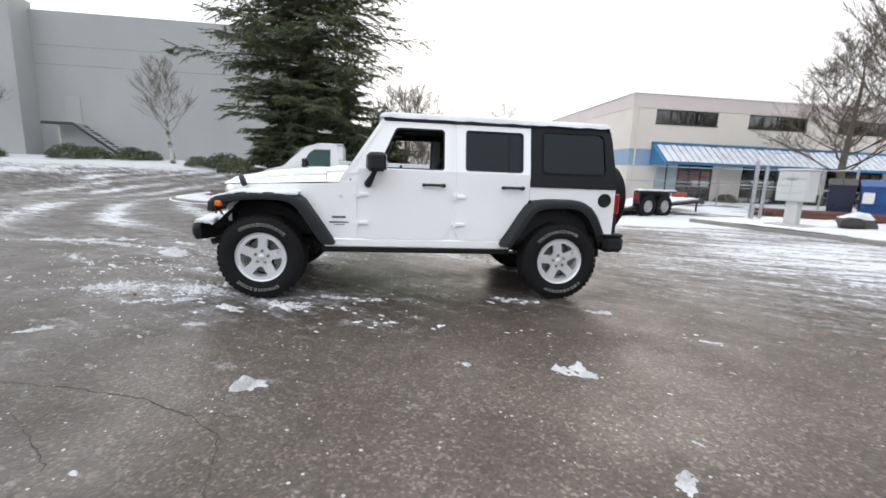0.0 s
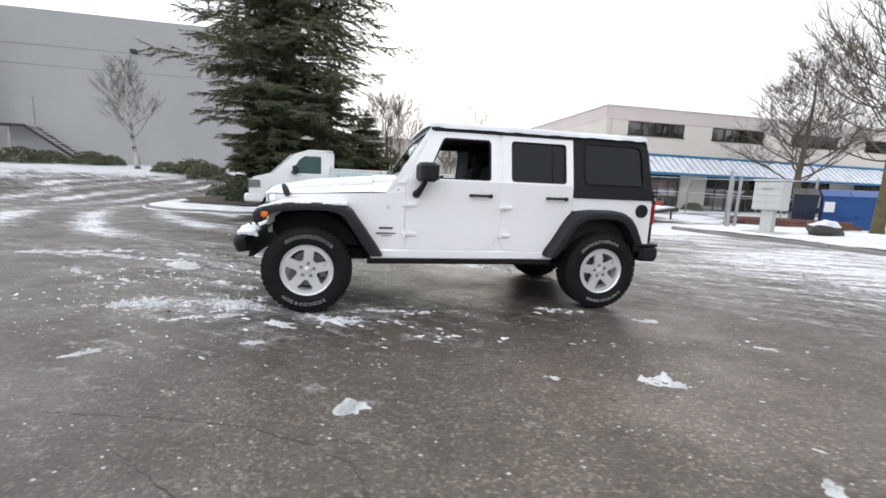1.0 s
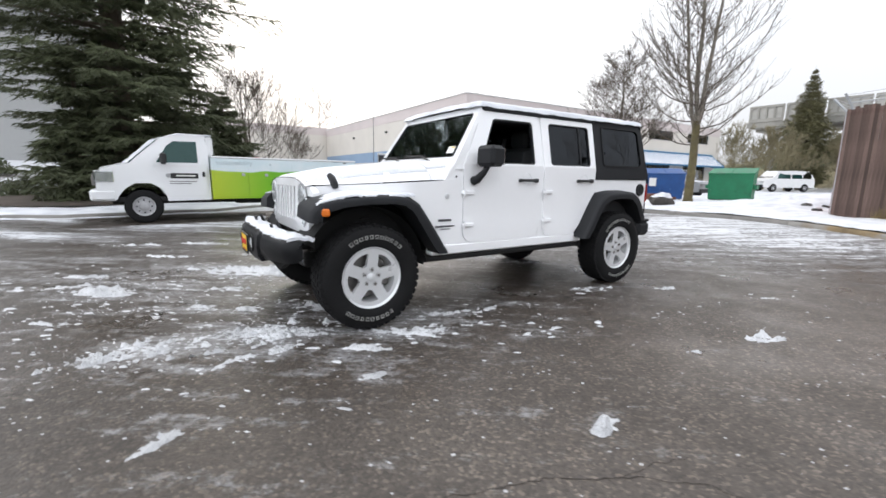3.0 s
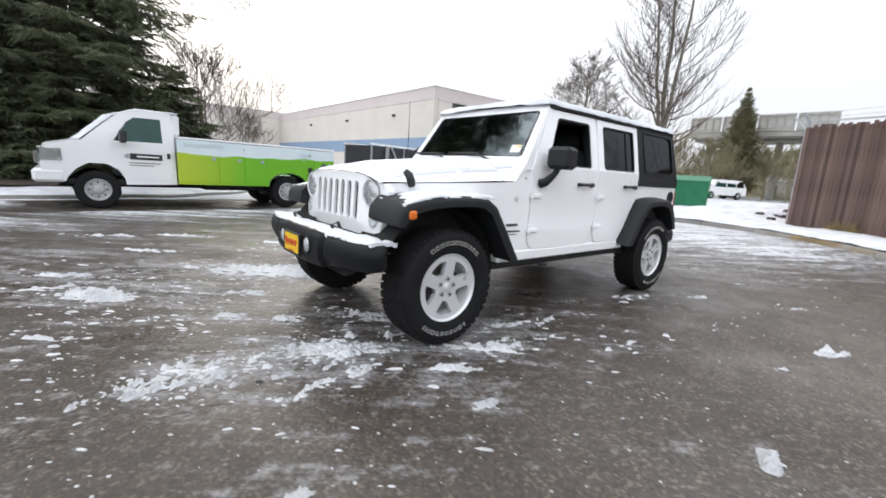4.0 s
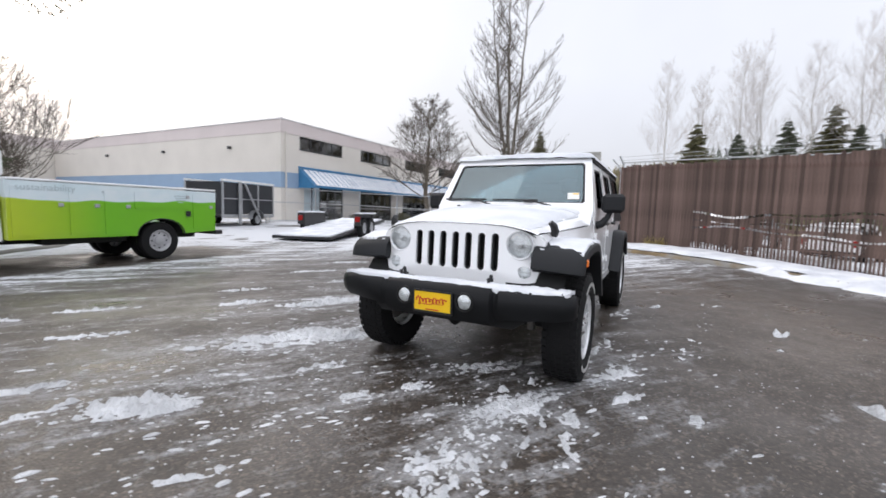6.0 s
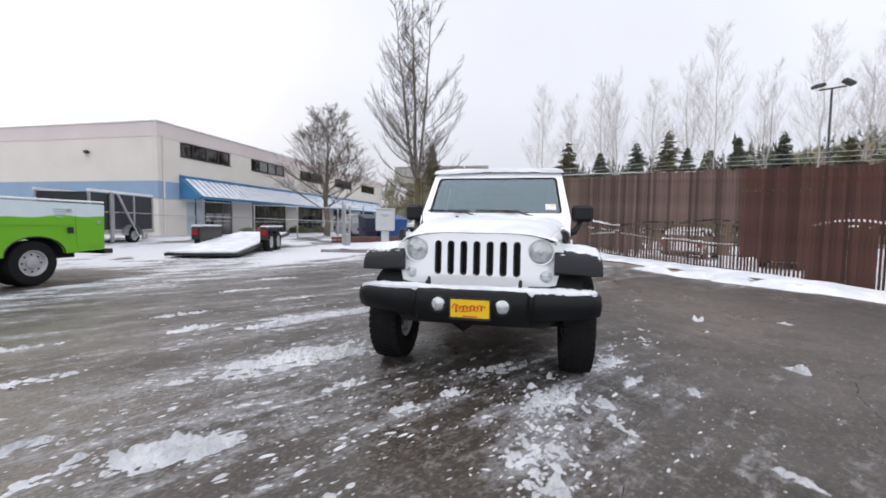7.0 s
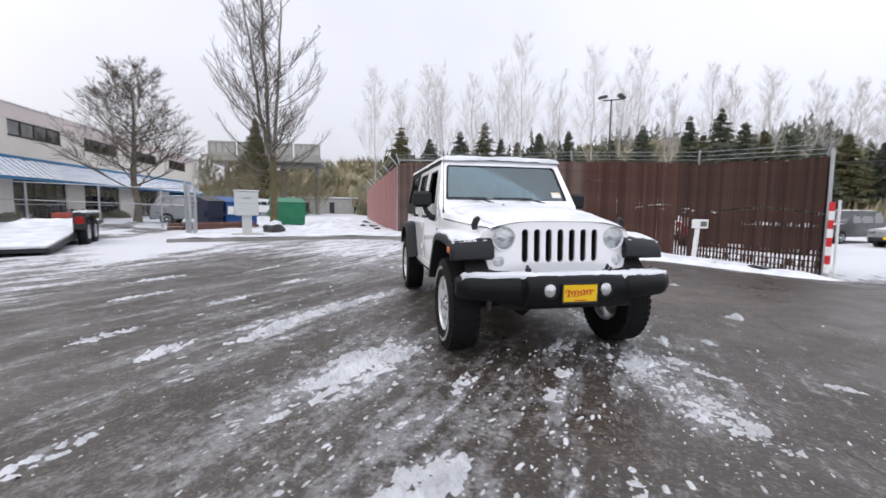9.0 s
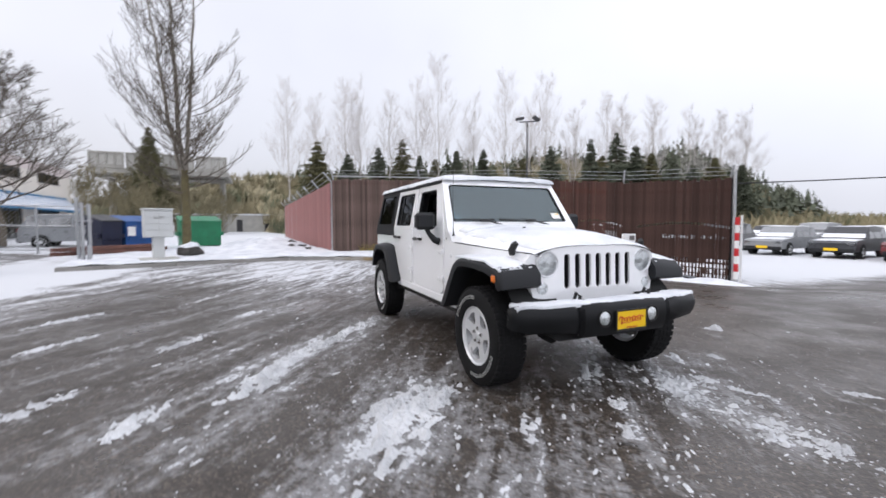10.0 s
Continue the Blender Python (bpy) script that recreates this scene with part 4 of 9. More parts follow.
# lower body skin, side by side
for sd in (-1, 1):
    # engine bay side between the hood line and the sill, open over the wheel
    side = [(-1.80, 1.085), (-1.83, 0.84), (-1.72, 0.93), (-1.5, 0.955), (-1.25, 0.955), (-1.12, 0.90), (-1.0, 0.70), (-0.90, 0.545), (-0.583, 0.545), (-0.583, 1.15), (-0.90, 1.128), (-1.3, 1.108)]
    part("front_wing", Shape().plate(side, [], 0.03, low(sd)), CAR_WHITE, suv_body, "white front wing")
    cowl = [(-0.76, 1.135), (-0.583, 1.150), (-0.583, 1.290), (-0.665, 1.290), (-0.71, 1.24)]
    part("cowl_side", Shape().plate(cowl, [], 0.03, lambda u, v, d: (u, sd * (side_y(u) - 0.006 - d - 0.10 * max(0, v - 1.15)), v)), CAR_WHITE, suv_body)
    # front door
    door = part("front_door", Shape().plate(rounded(-0.575, 0.345, 0.592, BELT, (0.11, 0.16, 0.012, 0.012), 6), [], 0.035, low(sd, 0.004)), CAR_WHITE, suv_body, "white front door with an open window")
    win_f = [(-0.385, BELT + 0.012), (0.255, BELT + 0.012), (0.275, BELT + 0.03), (0.275, 1.665), (0.250, 1.692), (-0.185, 1.692), (-0.215, 1.675)]
    frame_f = [(-0.563, BELT), (0.345, BELT), (0.345, 1.752), (-0.325, 1.752)]
    part("window_frame", Shape().plate(frame_f, [win_f], 0.035, up(sd, 0.004)), CAR_WHITE, door)
    inner = [(u + (0.014 if u < 0 else -0.014), v + (0.012 if v < 1.5 else -0.014)) for u, v in win_f]
    part("window_seal", Shape().plate(win_f, [inner], 0.03, up(sd, -0.004)), TRIM, door)
    # rear door, its lower corner cut by the arch
    rd = [(0.395, 0.70), (0.43, 0.61), (0.50, 0.592), (0.86, 0.592), (0.95, 0.70), (1.06, 0.885), (1.13, 0.985), (1.162, 1.02), (1.162, BELT), (0.395, BELT)]
    rdoor = part("rear_door", Shape().plate(rd, [], 0.035, low(sd, 0.004)), CAR_WHITE, suv_body, "white rear door with tinted glass")
    win_r = rounded(0.487, 1.088, BELT + 0.014, 1.700, 0.035)
    part("window_frame", Shape().plate([(0.395, BELT), (1.162, BELT), (1.162, 1.752), (0.395, 1.752)], [win_r], 0.035, up(sd, 0.004)), CAR_WHITE, rdoor)
    win_r2 = rounded(0.499, 1.076, BELT + 0.026, 1.688, 0.03)
    part("window_seal", Shape().plate(win_r, [win_r2], 0.03, up(sd, -0.002)), TRIM, rdoor)
    g = part("window_glass", Shape().plate(win_r2, [], 0.004, up(sd, -0.016)), TINT, rdoor, "dark tinted glass")
    part("divider_bar", Shape().plate([(0.935, BELT + 0.026), (0.957, BELT + 0.026), (0.957, 1.688), (0.935, 1.688)], [], 0.008, up(sd, -0.008)), TRIM, rdoor)
    # inner skin behind the door gaps
    part("door_surround", Shape().plate([(-0.60, 0.548), (0.90, 0.548), (1.16, 0.95), (1.16, BELT - 0.01), (-0.60, BELT - 0.01)], [], 0.012, low(sd, -0.012)), CAR_WHITE, suv_body)
    # pillar behind and between doors
    part("door_pillar", Shape().plate([(0.342, 0.56), (0.398, 0.56), (0.398, BELT), (0.342, BELT)], [], 0.02, low(sd, -0.008)), CAR_WHITE, suv_body)
    part("door_pillar", Shape().plate([(0.342, BELT), (0.398, BELT), (0.398, 1.752), (0.342, 1.752)], [], 0.03, up(sd, -0.012)), CAR_WHITE, suv_body)
    # rear quarter with the arch, the lamp recess at its end
    rq = [(1.168, 1.158), (1.168, 1.03), (1.25, 1.005), (1.4, 1.015), (1.6, 1.015), (1.72, 0.99), (1.80, 0.92), (1.86, 0.80), (1.90, 0.70), (2.10, 0.68), (2.10, 1.158)]
    part("rear_quarter_panel", Shape().plate(rq, [], 0.03, low(sd)), CAR_WHITE, suv_body, "white rear quarter panel")
    # black hardtop side with its glass
    ht = [(1.168, 1.163), (2.102, 1.163), (2.098, 1.22), (2.052, 1.65), (2.040, 1.71), (2.015, 1.748), (1.97, 1.765), (1.168, 1.765)]
    qw = rounded(1.287, 1.985, 1.303, 1.728, (0.04, 0.05, 0.06, 0.035))
    qw = [(u - 0.055 * max(0, (v - 1.303)) * smooth01(1.6, 1.98, u), v) for u, v in qw]
    top_side = lambda u, v, d, s=sd: (u, s * (upper_y(max(v, 1.22)) + 0.006 - d), v)
    hts = part("hardtop_side", Shape().plate(ht, [qw], 0.035, top_side), HARDTOP, suv_body, "black textured hardtop side")
    qi = [(lerp(1.64, u, 0.965), lerp(1.515, v, 0.945)) for u, v in qw]
    part("window_seal", Shape().plate(qw, [qi], 0.02, lambda u, v, d, s=sd: (u, s * (upper_y(v) + 0.015 - d), v)), BUMPER, hts)
    part("quarter_glass", Shape().plate(qi, [], 0.004, lambda u, v, d, s=sd: (u, s * (upper_y(v) + 0.001 - d), v)), TINT, hts, "dark tinted glass")
    # rail above the doors
    rail = Shape().box(-0.33, 1.18, -0.022, 0.022, -0.018, 0.012, 0.006, Matrix.Translation((0, sd * 0.692, 1.772)))
    part("roof_rail", rail, TRIM, suv_body)
    # sill and rock rail
    part("sill", Shape().box(-0.90, 0.985, min(sd * 0.70, sd * 0.796), max(sd * 0.70, sd * 0.796), 0.505, 0.592, 0.012), CAR_WHITE, suv_body, "white sill")
    part("rock_rail", Shape().tube([(-0.93, sd * 0.73, 0.475), (0.98, sd * 0.73, 0.475)], 0.033, 10), UNDER, suv_body)
    # flares
    part("front_flare", flare(FRONT_P, FRONT_Q, sd), TRIM, suv_body, "dark grey front wheel-arch flare", smooth=50)
    part("rear_flare", flare(REAR_P, REAR_Q, sd), TRIM, suv_body, "dark grey rear wheel-arch flare", smooth=50)
    # front end of the flare, facing forward
    ff = Shape().plate([(0.60, 0.845), (0.925, 0.845), (0.932, 0.90), (0.915, 0.968), (0.86, 0.992), (0.60, 1.01)], [], 0.02, lambda u, v, d, s=sd: (-1.915 + 0.06 * smooth01(0.88, 1.0, v) + 0.05 * smooth01(0.80, 0.93, u) + d, s * u, v))
    part("flare_nose", ff, TRIM, suv_body)
    # wheel wells
    well = Shape().grid(14, 1, lambda a, b, s=sd: (-1.4735 + 0.50 * math.cos(math.pi * 0.86 * a), s * lerp(0.40, 0.80, b), 0.44 + 0.50 * math.sin(math.pi * 0.86 * a)))
    part("front_wheel_well", well, UNDER, suv_body)
    well = Shape().grid(14, 1, lambda a, b, s=sd: (1.4735 + 0.50 * math.cos(math.pi * a), s * lerp(0.40, 0.80, b), 0.44 + 0.50 * math.sin(math.pi * a)))
    part("rear_wheel_well", well, UNDER, suv_body)
    # amber marker on the flare
    part("side_marker", Shape().box(-1.856, -1.792, min(sd * 0.905, sd * 0.940), max(sd * 0.905, sd * 0.940), 0.884, 0.942, 0.012), AMBER, suv_body, "amber side marker lamp")
    # handles and hinges
    for hx in (0.155, 0.968):
        hd = Shape()
        hd.tube([(hx - 0.09, sd * 0.818, 1.143), (hx - 0.05, sd * 0.828, 1.145), (hx + 0.07, sd * 0.828, 1.145), (hx + 0.12, sd * 0.820, 1.143)], [0.012, 0.013, 0.013, 0.016], 8)
        hd.tube([(hx - 0.085, sd * 0.79, 1.143), (hx - 0.085, sd * 0.822, 1.143)], 0.017, 10).tube([(hx + 0.115, sd * 0.79, 1.143), (hx + 0.115, sd * 0.824, 1.143)], 0.021, 10)
        part("door_handle", hd, BLACK, door if hx < 0.5 else rdoor, "black door handle")
        part("handle_cup", Shape().lathe([(0.0, -0.012), (0.03, -0.010), (0.052, 0.001), (0.056, 0.003), (0.058, 0.0)], 20, Matrix.Translation((hx + 0.01, sd * 0.794, 1.155)) @ Euler((radians(90 if sd < 0 else -90), 0, 0)).to_matrix().to_4x4()), CAR_WHITE, door if hx < 0.5 else rdoor)
    for hx, dd in ((-0.575, door), (0.395, rdoor)):
        for hz in (1.035, 0.755):
            hg = Shape().box(hx - 0.025, hx + 0.105, min(sd * 0.790, sd * 0.815), max(sd * 0.790, sd * 0.815), hz - 0.02, hz + 0.016, 0.006)
            hg.tube([(hx, sd * 0.808, hz - 0.035), (hx, sd * 0.808, hz + 0.032)], 0.013, 8)
            part("hinge", hg, CAR_WHITE, dd)
    # mirror
    mir = part("mirror", Shape().box(-0.085, 0.085, -0.10, 0.10, -0.088, 0.088, 0.03, Matrix.Translation((-0.395, sd * 0.925, 1.345)) @ Matrix.Rotation(radians(-10 * sd), 4, "Z")), TRIM, suv_body, "black door mirror")
    arm = Shape().tube([(-0.475, sd * 0.795, 1.135), (-0.465, sd * 0.84, 1.150), (-0.43, sd * 0.885, 1.21), (-0.40, sd * 0.91, 1.28)], [0.040, 0.036, 0.026, 0.026], 10)
    part("mirror_arm", arm, TRIM, mir)
    part("mirror_glass", Shape().box(0.0855, 0.089, -0.082, 0.082, -0.07, 0.07, 0.0, Matrix.Translation((-0.395, sd * 0.925, 1.345)) @ Matrix.Rotation(radians(-10 * sd), 4, "Z")), CHROME, mir)
    # hood latch
    lt = Shape().tube([(-1.665, sd * 0.672, 1.075), (-1.675, sd * 0.680, 1.105), (-1.69, sd * 0.672, 1.145), (-1.705, sd * 0.650, 1.170)], [0.024, 0.030, 0.028, 0.020], 8)
    part("hood_latch", lt, BLACK, suv_body, "black rubber hood latch")
    # badges: dark bars and a small round emblem
    part("badge", Shape().box(-0.822, -0.690, min(sd * 0.776, sd * 0.785), max(sd * 0.776, sd * 0.785), 0.791, 0.811, 0.003), SILVER_MARK, suv_body, "dark badge bar")
    part("badge", Shape().box(-0.850, -0.655, min(sd * 0.776, sd * 0.785), max(sd * 0.776, sd * 0.785), 0.742, 0.757, 0.003), SILVER_MARK, suv_body, "dark badge bar")
    part("badge", Shape().box(-0.80, -0.70, min(sd * 0.778, sd * 0.785), max(sd * 0.778, sd * 0.785), 0.722, 0.729, 0.001), SILVER_MARK, suv_body, "thin dark badge bar")
    part("round_emblem", Shape().lathe([(0.0, 0.004), (0.014, 0.004), (0.021, 0.003), (0.022, -0.004)], 18, Matrix.Translation((-0.735, sd * 0.782, 1.005)) @ Euler((radians(90 if sd < 0 else -90), 0, 0)).to_matrix().to_4x4()), ALLOY, suv_body)
    # tail lamp
    tl = part("tail_lamp", Shape().box(2.06, 2.165, min(sd * 0.66, sd * 0.785), max(sd * 0.66, sd * 0.785), 0.90, 1.12, 0.015), RED_LENS, suv_body, "red tail lamp")
    part("lamp_housing", Shape().box(2.06, 2.15, min(sd * 0.68, sd * 0.782), max(sd * 0.68, sd * 0.782), 0.70, 0.898, 0.012), TRIM, tl)

# fuel cap on the driver's side
part("fuel_cap", Shape().lathe([(0.0, 0.004), (0.045, 0.006), (0.052, 0.014), (0.066, 0.014), (0.072, 0.006), (0.073, -0.004)], 28, Matrix.Translation((1.985, -0.792, 1.045)) @ Euler((radians(90), 0, 0)).to_matrix().to_4x4()), TRIM, suv_body, "black round fuel cap")

# grille panel with seven slots
slots = [rounded(-0.309 + 0.103 * i - 0.028, -0.309 + 0.103 * i + 0.028, 0.812, 1.082, 0.027, 4) for i in range(7)]
lamps = [ring(sd * 0.486, 1.005, 0.094, 32) for sd in (-1, 1)]
turns = [ring(sd * 0.528, 0.822, 0.046, 20) for sd in (-1, 1)]
gr = []
for i in range(25):
    u = lerp(-0.56, 0.56, i / 24)
    gr.append((u, 1.140 - 0.060 * (abs(u) / 0.56) ** 5))
gr = [(-0.58, 0.715), (0.58, 0.715), (0.605, 0.76), (0.655, 0.95), (0.655, 1.035), (0.615, 1.082)] + gr[::-1] + [(-0.615, 1.082), (-0.655, 1.035), (-0.655, 0.95), (-0.605, 0.76)]
gx_at = lambda u, v: -1.885 + 0.040 * (v - 0.95) + 0.045 * (abs(u) / 0.64) ** 4
grille = part("grille", Shape().plate(gr, slots + lamps + turns, 0.05, lambda u, v, d: (gx_at(u, v) + d, u, v)), CAR_WHITE, suv_body, "white seven-slot grille")
part("hood_seam", Shape().tube([(-1.879, lerp(-0.60, 0.60, i / 24), 1.144 - 0.056 * (abs(lerp(-0.60, 0.60, i / 24)) / 0.56) ** 5) for i in range(25)], 0.0026, 5), UNDER, grille)
part("slot_backing", Shape().box(-1.815, -1.80, -0.62, 0.62, 0.72, 1.075, 0.0), UNDER, grille)
for i in range(7):
    y = -0.309 + 0.103 * i
    part("slot_rib", Shape().plate(rounded(y - 0.027, y + 0.027, 0.813, 1.081, 0.026), [rounded(y - 0.017, y + 0.017, 0.823, 1.071, 0.017)], 0.03, lambda u, v, d: (gx_at(u, v) + 0.018 + d, u, v)), BLACK, grille)
for sd in (-1, 1):
    place = Matrix.Translation((-1.868, sd * 0.486, 1.005)) @ Euler((0, radians(-90), 0)).to_matrix().to_4x4()
    part("headlamp", Shape().lathe([(0.0, -0.055), (0.04, -0.05), (0.075, -0.028), (0.088, 0.002), (0.093, 0.006), (0.094, -0.01)], 32, place), REFLECTOR, grille, "round clear headlamp")
    part("lamp_lens", Shape().lathe([(0.0, 0.022), (0.04, 0.019), (0.07, 0.012), (0.087, 0.0)], 32, place), LENS, grille)
    part("bezel", Shape().lathe([(0.090, -0.004), (0.092, 0.007), (0.098, 0.009), (0.102, 0.006), (0.103, -0.004)], 36, place), ALLOY, grille)
    part("bulb", Shape().lathe([(0.0, 0.0), (0.018, -0.004), (0.024, -0.02), (0.024, -0.05)], 16, place), ALLOY, grille)
    place = Matrix.Translation((-1.872, sd * 0.528, 0.822)) @ Euler((0, radians(-90), 0)).to_matrix().to_4x4()
    part("turn_lamp", Shape().lathe([(0.0, -0.02), (0.03, -0.012), (0.043, 0.002), (0.046, -0.01)], 24, place), REFLECTOR, grille, "small round turn lamp")
    part("lamp_lens", Shape().lathe([(0.0, 0.010), (0.025, 0.008), (0.042, 0.0)], 24, place), LENS, grille)


# hood: crowned, narrowing forward
def hood_top(x, f):
    """Height of the hood at x for f in -1..1 across."""
    e = lerp(1.095, 1.147, smooth01(-1.85, -0.6, x))
    c = lerp(1.150, 1.292, ((x + 1.86) / 1.24) ** 0.75 if x > -1.86 else 0)
    s = 1 - abs(f) ** lerp(4.5, 9.0, smooth01(-1.87, -1.25, x))
    return e + (c - e) * s - 0.010 * smooth01(-1.83, -1.872, x) + 0.018 * s * smooth01(0.62, 0.40, abs(f)) * smooth01(-1.75, -1.45, x)


def hood_pt(u, v, lift=0.0):
    x, f = lerp(-1.872, -0.885, u), lerp(-1, 1, v)
    w = side_y(x) - 0.012
    return (x, f * w, hood_top(x, f) + lift)


def cowl_pt(u, v, lift=0.0):
    x, f = lerp(-0.880, -0.60, u), lerp(-1, 1, v)
    w = side_y(x) - 0.012 - 0.03 * smooth01(0.5, 1, u)
    return (x, f * w, lerp(hood_top(-0.885, f), lerp(1.289, 1.150, abs(f) ** 11), smooth01(0.0, 1.0, u)) + lift)


part("hood", Shape().grid(30, 56, hood_pt), CAR_WHITE, suv_body, "white hood", smooth=60)
part("cowl", Shape().grid(8, 56, cowl_pt), CAR_WHITE, suv_body, smooth=60)
part("hood_bump", Shape().lathe([(0.0, 0.012), (0.012, 0.010), (0.016, 0.0)], 12, Matrix.Translation((-1.25, 0.28, 1.278))), BLACK, suv_body)

# windscreen frame, glass, wipers
wx = lambda v: lerp(-0.665, -0.335, (v - 1.285) / (1.785 - 1.285))
wy = lambda f, v: f * lerp(0.789, 0.700, (v - 1.285) / 0.5)
ws_out = [(-1, 1.285), (-0.955, 1.14), (0.955, 1.14), (1, 1.285), (1, 1.775), (0.97, 1.795), (-0.97, 1.795), (-1, 1.775)]
ws_in = [(-0.905, 1.352), (-0.88, 1.338), (0.88, 1.338), (0.905, 1.352), (0.915, 1.712), (0.88, 1.735), (-0.88, 1.735), (-0.915, 1.712)]
wsf = part("windscreen_frame", Shape().plate(ws_out, [ws_in], 0.045, lambda u, v, d: (wx(v) + d, wy(u, v), v)), CAR_WHITE, suv_body, "white windscreen frame")
part("windscreen_seal", Shape().plate([(u * 1.003, lerp(1.535, v, 1.004)) for u, v in ws_in], [[(u * 0.97, lerp(1.535, v, 0.965)) for u, v in ws_in]], 0.012, lambda u, v, d: (wx(v) + 0.002 + d, wy(u, v), v)), TRIM, wsf)
part("windscreen", Shape().plate([(u * 0.985, lerp(1.535, v, 0.98)) for u, v in ws_in], [], 0.004, lambda u, v, d: (wx(v) + 0.012 + d, wy(u, v), v)), WINDSCREEN, wsf, "clear windscreen")
part("window_sticker", Shape().plate([(-0.84, 1.375), (-0.70, 1.375), (-0.70, 1.437), (-0.84, 1.437)], [], 0.002, lambda u, v, d: (wx(v) + 0.005 + d, wy(u, v), v)), PAPER, wsf, "white and yellow paper sticker")
part("sticker_band", Shape().plate([(-0.835, 1.420), (-0.765, 1.420), (-0.765, 1.431), (-0.835, 1.431)], [], 0.001, lambda u, v, d: (wx(v) + 0.0025 + d, wy(u, v), v)), YELLOW, wsf)
for yb, ye in ((0.18, 0.60), (-0.42, 0.10)):
    wp = Shape().tube([(-0.70, yb, 1.305), (-0.672, lerp(yb, ye, 0.4), 1.355), (-0.655, ye, 1.365)], [0.011, 0.008, 0.006], 6)
    wp.box(-0.004, 0.004, -0.23, 0.23, -0.012, 0.006, 0.0, Matrix.Translation((-0.654, lerp(yb, ye, 0.72), 1.362)))
    wp.box(-0.012, 0.006, -0.05, 0.05, -0.016, 0.016, 0.004, Matrix.Translation((-0.668, lerp(yb, ye, 0.45), 1.350)))
    part("wiper", wp, BLACK, suv_body, "black wiper")
for y in (-0.72, 0.72):
    for k in range(4):
        part("frame_bolt", Shape().lathe([(0.0, 0.005), (0.007, 0.004), (0.009, 0.0)], 8, Matrix.Translation((-0.645 + 0.045 * k, (1 if y > 0 else -1) * (0.7835 - 0.012 * k), 1.17 + 0.055 * k)) @ Euler((radians(90 if y < 0 else -90), 0, 0)).to_matrix().to_4x4()), BLACK, wsf)

# side posts between the windscreen and the doors
for sd in (-1, 1):
    post = [(-0.655, 1.235), (-0.555, 1.235), (-0.555, 1.300), (-0.325, 1.752), (-0.350, 1.752), (-0.640, 1.300)]
    part("windscreen_post", Shape().plate(post, [], 0.03, up(sd, -0.004)), CAR_WHITE, wsf)

# hardtop roof, rear wall, tailgate
roof = Shape().grid(12, 12, lambda u, v: (lerp(-0.295, 2.00, u), lerp(-0.705, 0.705, v), 1.790 + 0.022 * (1 - (2 * v - 1) ** 4) + 0.012 * math.sin(math.pi * u)))
roof.grid(1, 12, lambda u, v: (2.00 + 0.04 * u, lerp(-0.705, 0.705, v), 1.79 - 0.06 * u)).box(-0.28, 1.99, -0.70, 0.70, 1.762, 1.789, 0.0)
part("hardtop_roof", roof, HARDTOP, suv_body, "black hardtop roof under snow", smooth=50)
bx = lambda v: lerp(2.105, 2.035, (v - 1.16) / 0.6)
part("hardtop_rear", Shape().plate([(-0.72, 1.163), (0.72, 1.163), (0.68, 1.765), (-0.68, 1.765)], [rounded(-0.56, 0.56, 1.23, 1.70, 0.06)], 0.03, lambda u, v, d: (bx(v) - d, u, v)), HARDTOP, suv_body)
part("rear_glass", Shape().plate(rounded(-0.57, 0.57, 1.22, 1.71, 0.06), [], 0.004, lambda u, v, d: (bx(v) + 0.006 - d, u, v)), TINT, suv_body, "dark tinted rear glass")
part("tailgate", Shape().box(2.085, 2.125, -0.66, 0.66, 0.66, 1.158, 0.01), CAR_WHITE, suv_body, "white tailgate")
spare = Shape().lathe([(0.10, -0.11), (0.26, -0.125), (0.36, -0.115), (0.40, -0.08), (0.403, 0.0), (0.40, 0.08), (0.36, 0.115), (0.26, 0.125), (0.22, 0.10), (0.20, 0.05), (0.0, 0.05)], 48, Matrix.Translation((2.325, -0.06, 1.04)) @ Euler((0, radians(90), 0)).to_matrix().to_4x4())
sp = part("spare_wheel", spare, RUBBER, suv_body, "black spare tyre on the tailgate")
part("spare_carrier", Shape().tube([(2.10, -0.06, 1.04), (2.29, -0.06, 1.04)], 0.12, 16), UNDER, sp)


# bumpers
def bumper_front():
    st = [(-0.915, -2.025, 0.600, 0.705), (-0.900, -2.065, 0.582, 0.726), (-0.82, -2.112, 0.568, 0.734), (-0.60, -2.158, 0.556, 0.735), (-0.452, -2.182, 0.545, 0.735),
          (-0.432, -2.166, 0.538, 0.730), (-0.415, -2.166, 0.532, 0.730), (-0.395, -2.196, 0.520, 0.742), (-0.20, -2.208, 0.512, 0.742), (0.0, -2.210, 0.510, 0.742)]
    st = st + [(-y, x, a, b) for y, x, a, b in st[-2::-1]]
    vs, n = [], 8
    for y, x, a, b in st:
        back = -1.985
        for px, pz in ((x + 0.035, a - 0.01), (x + 0.008, a + 0.035), (x, (a + b) / 2), (x + 0.010, b - 0.035), (x + 0.032, b - 0.006), (x + 0.06, b), (back, b), (back, a)):
            vs.append((px, y, pz))
    k = len(st)
    fs = [(i * n + a, (i + 1) * n + a, (i + 1) * n + (a + 1) % n, i * n + (a + 1) % n) for i in range(k - 1) for a in range(n)]
    fs += [tuple(range(n)), tuple((k - 1) * n + a for a in range(n))]
    return Shape().add(vs, fs)


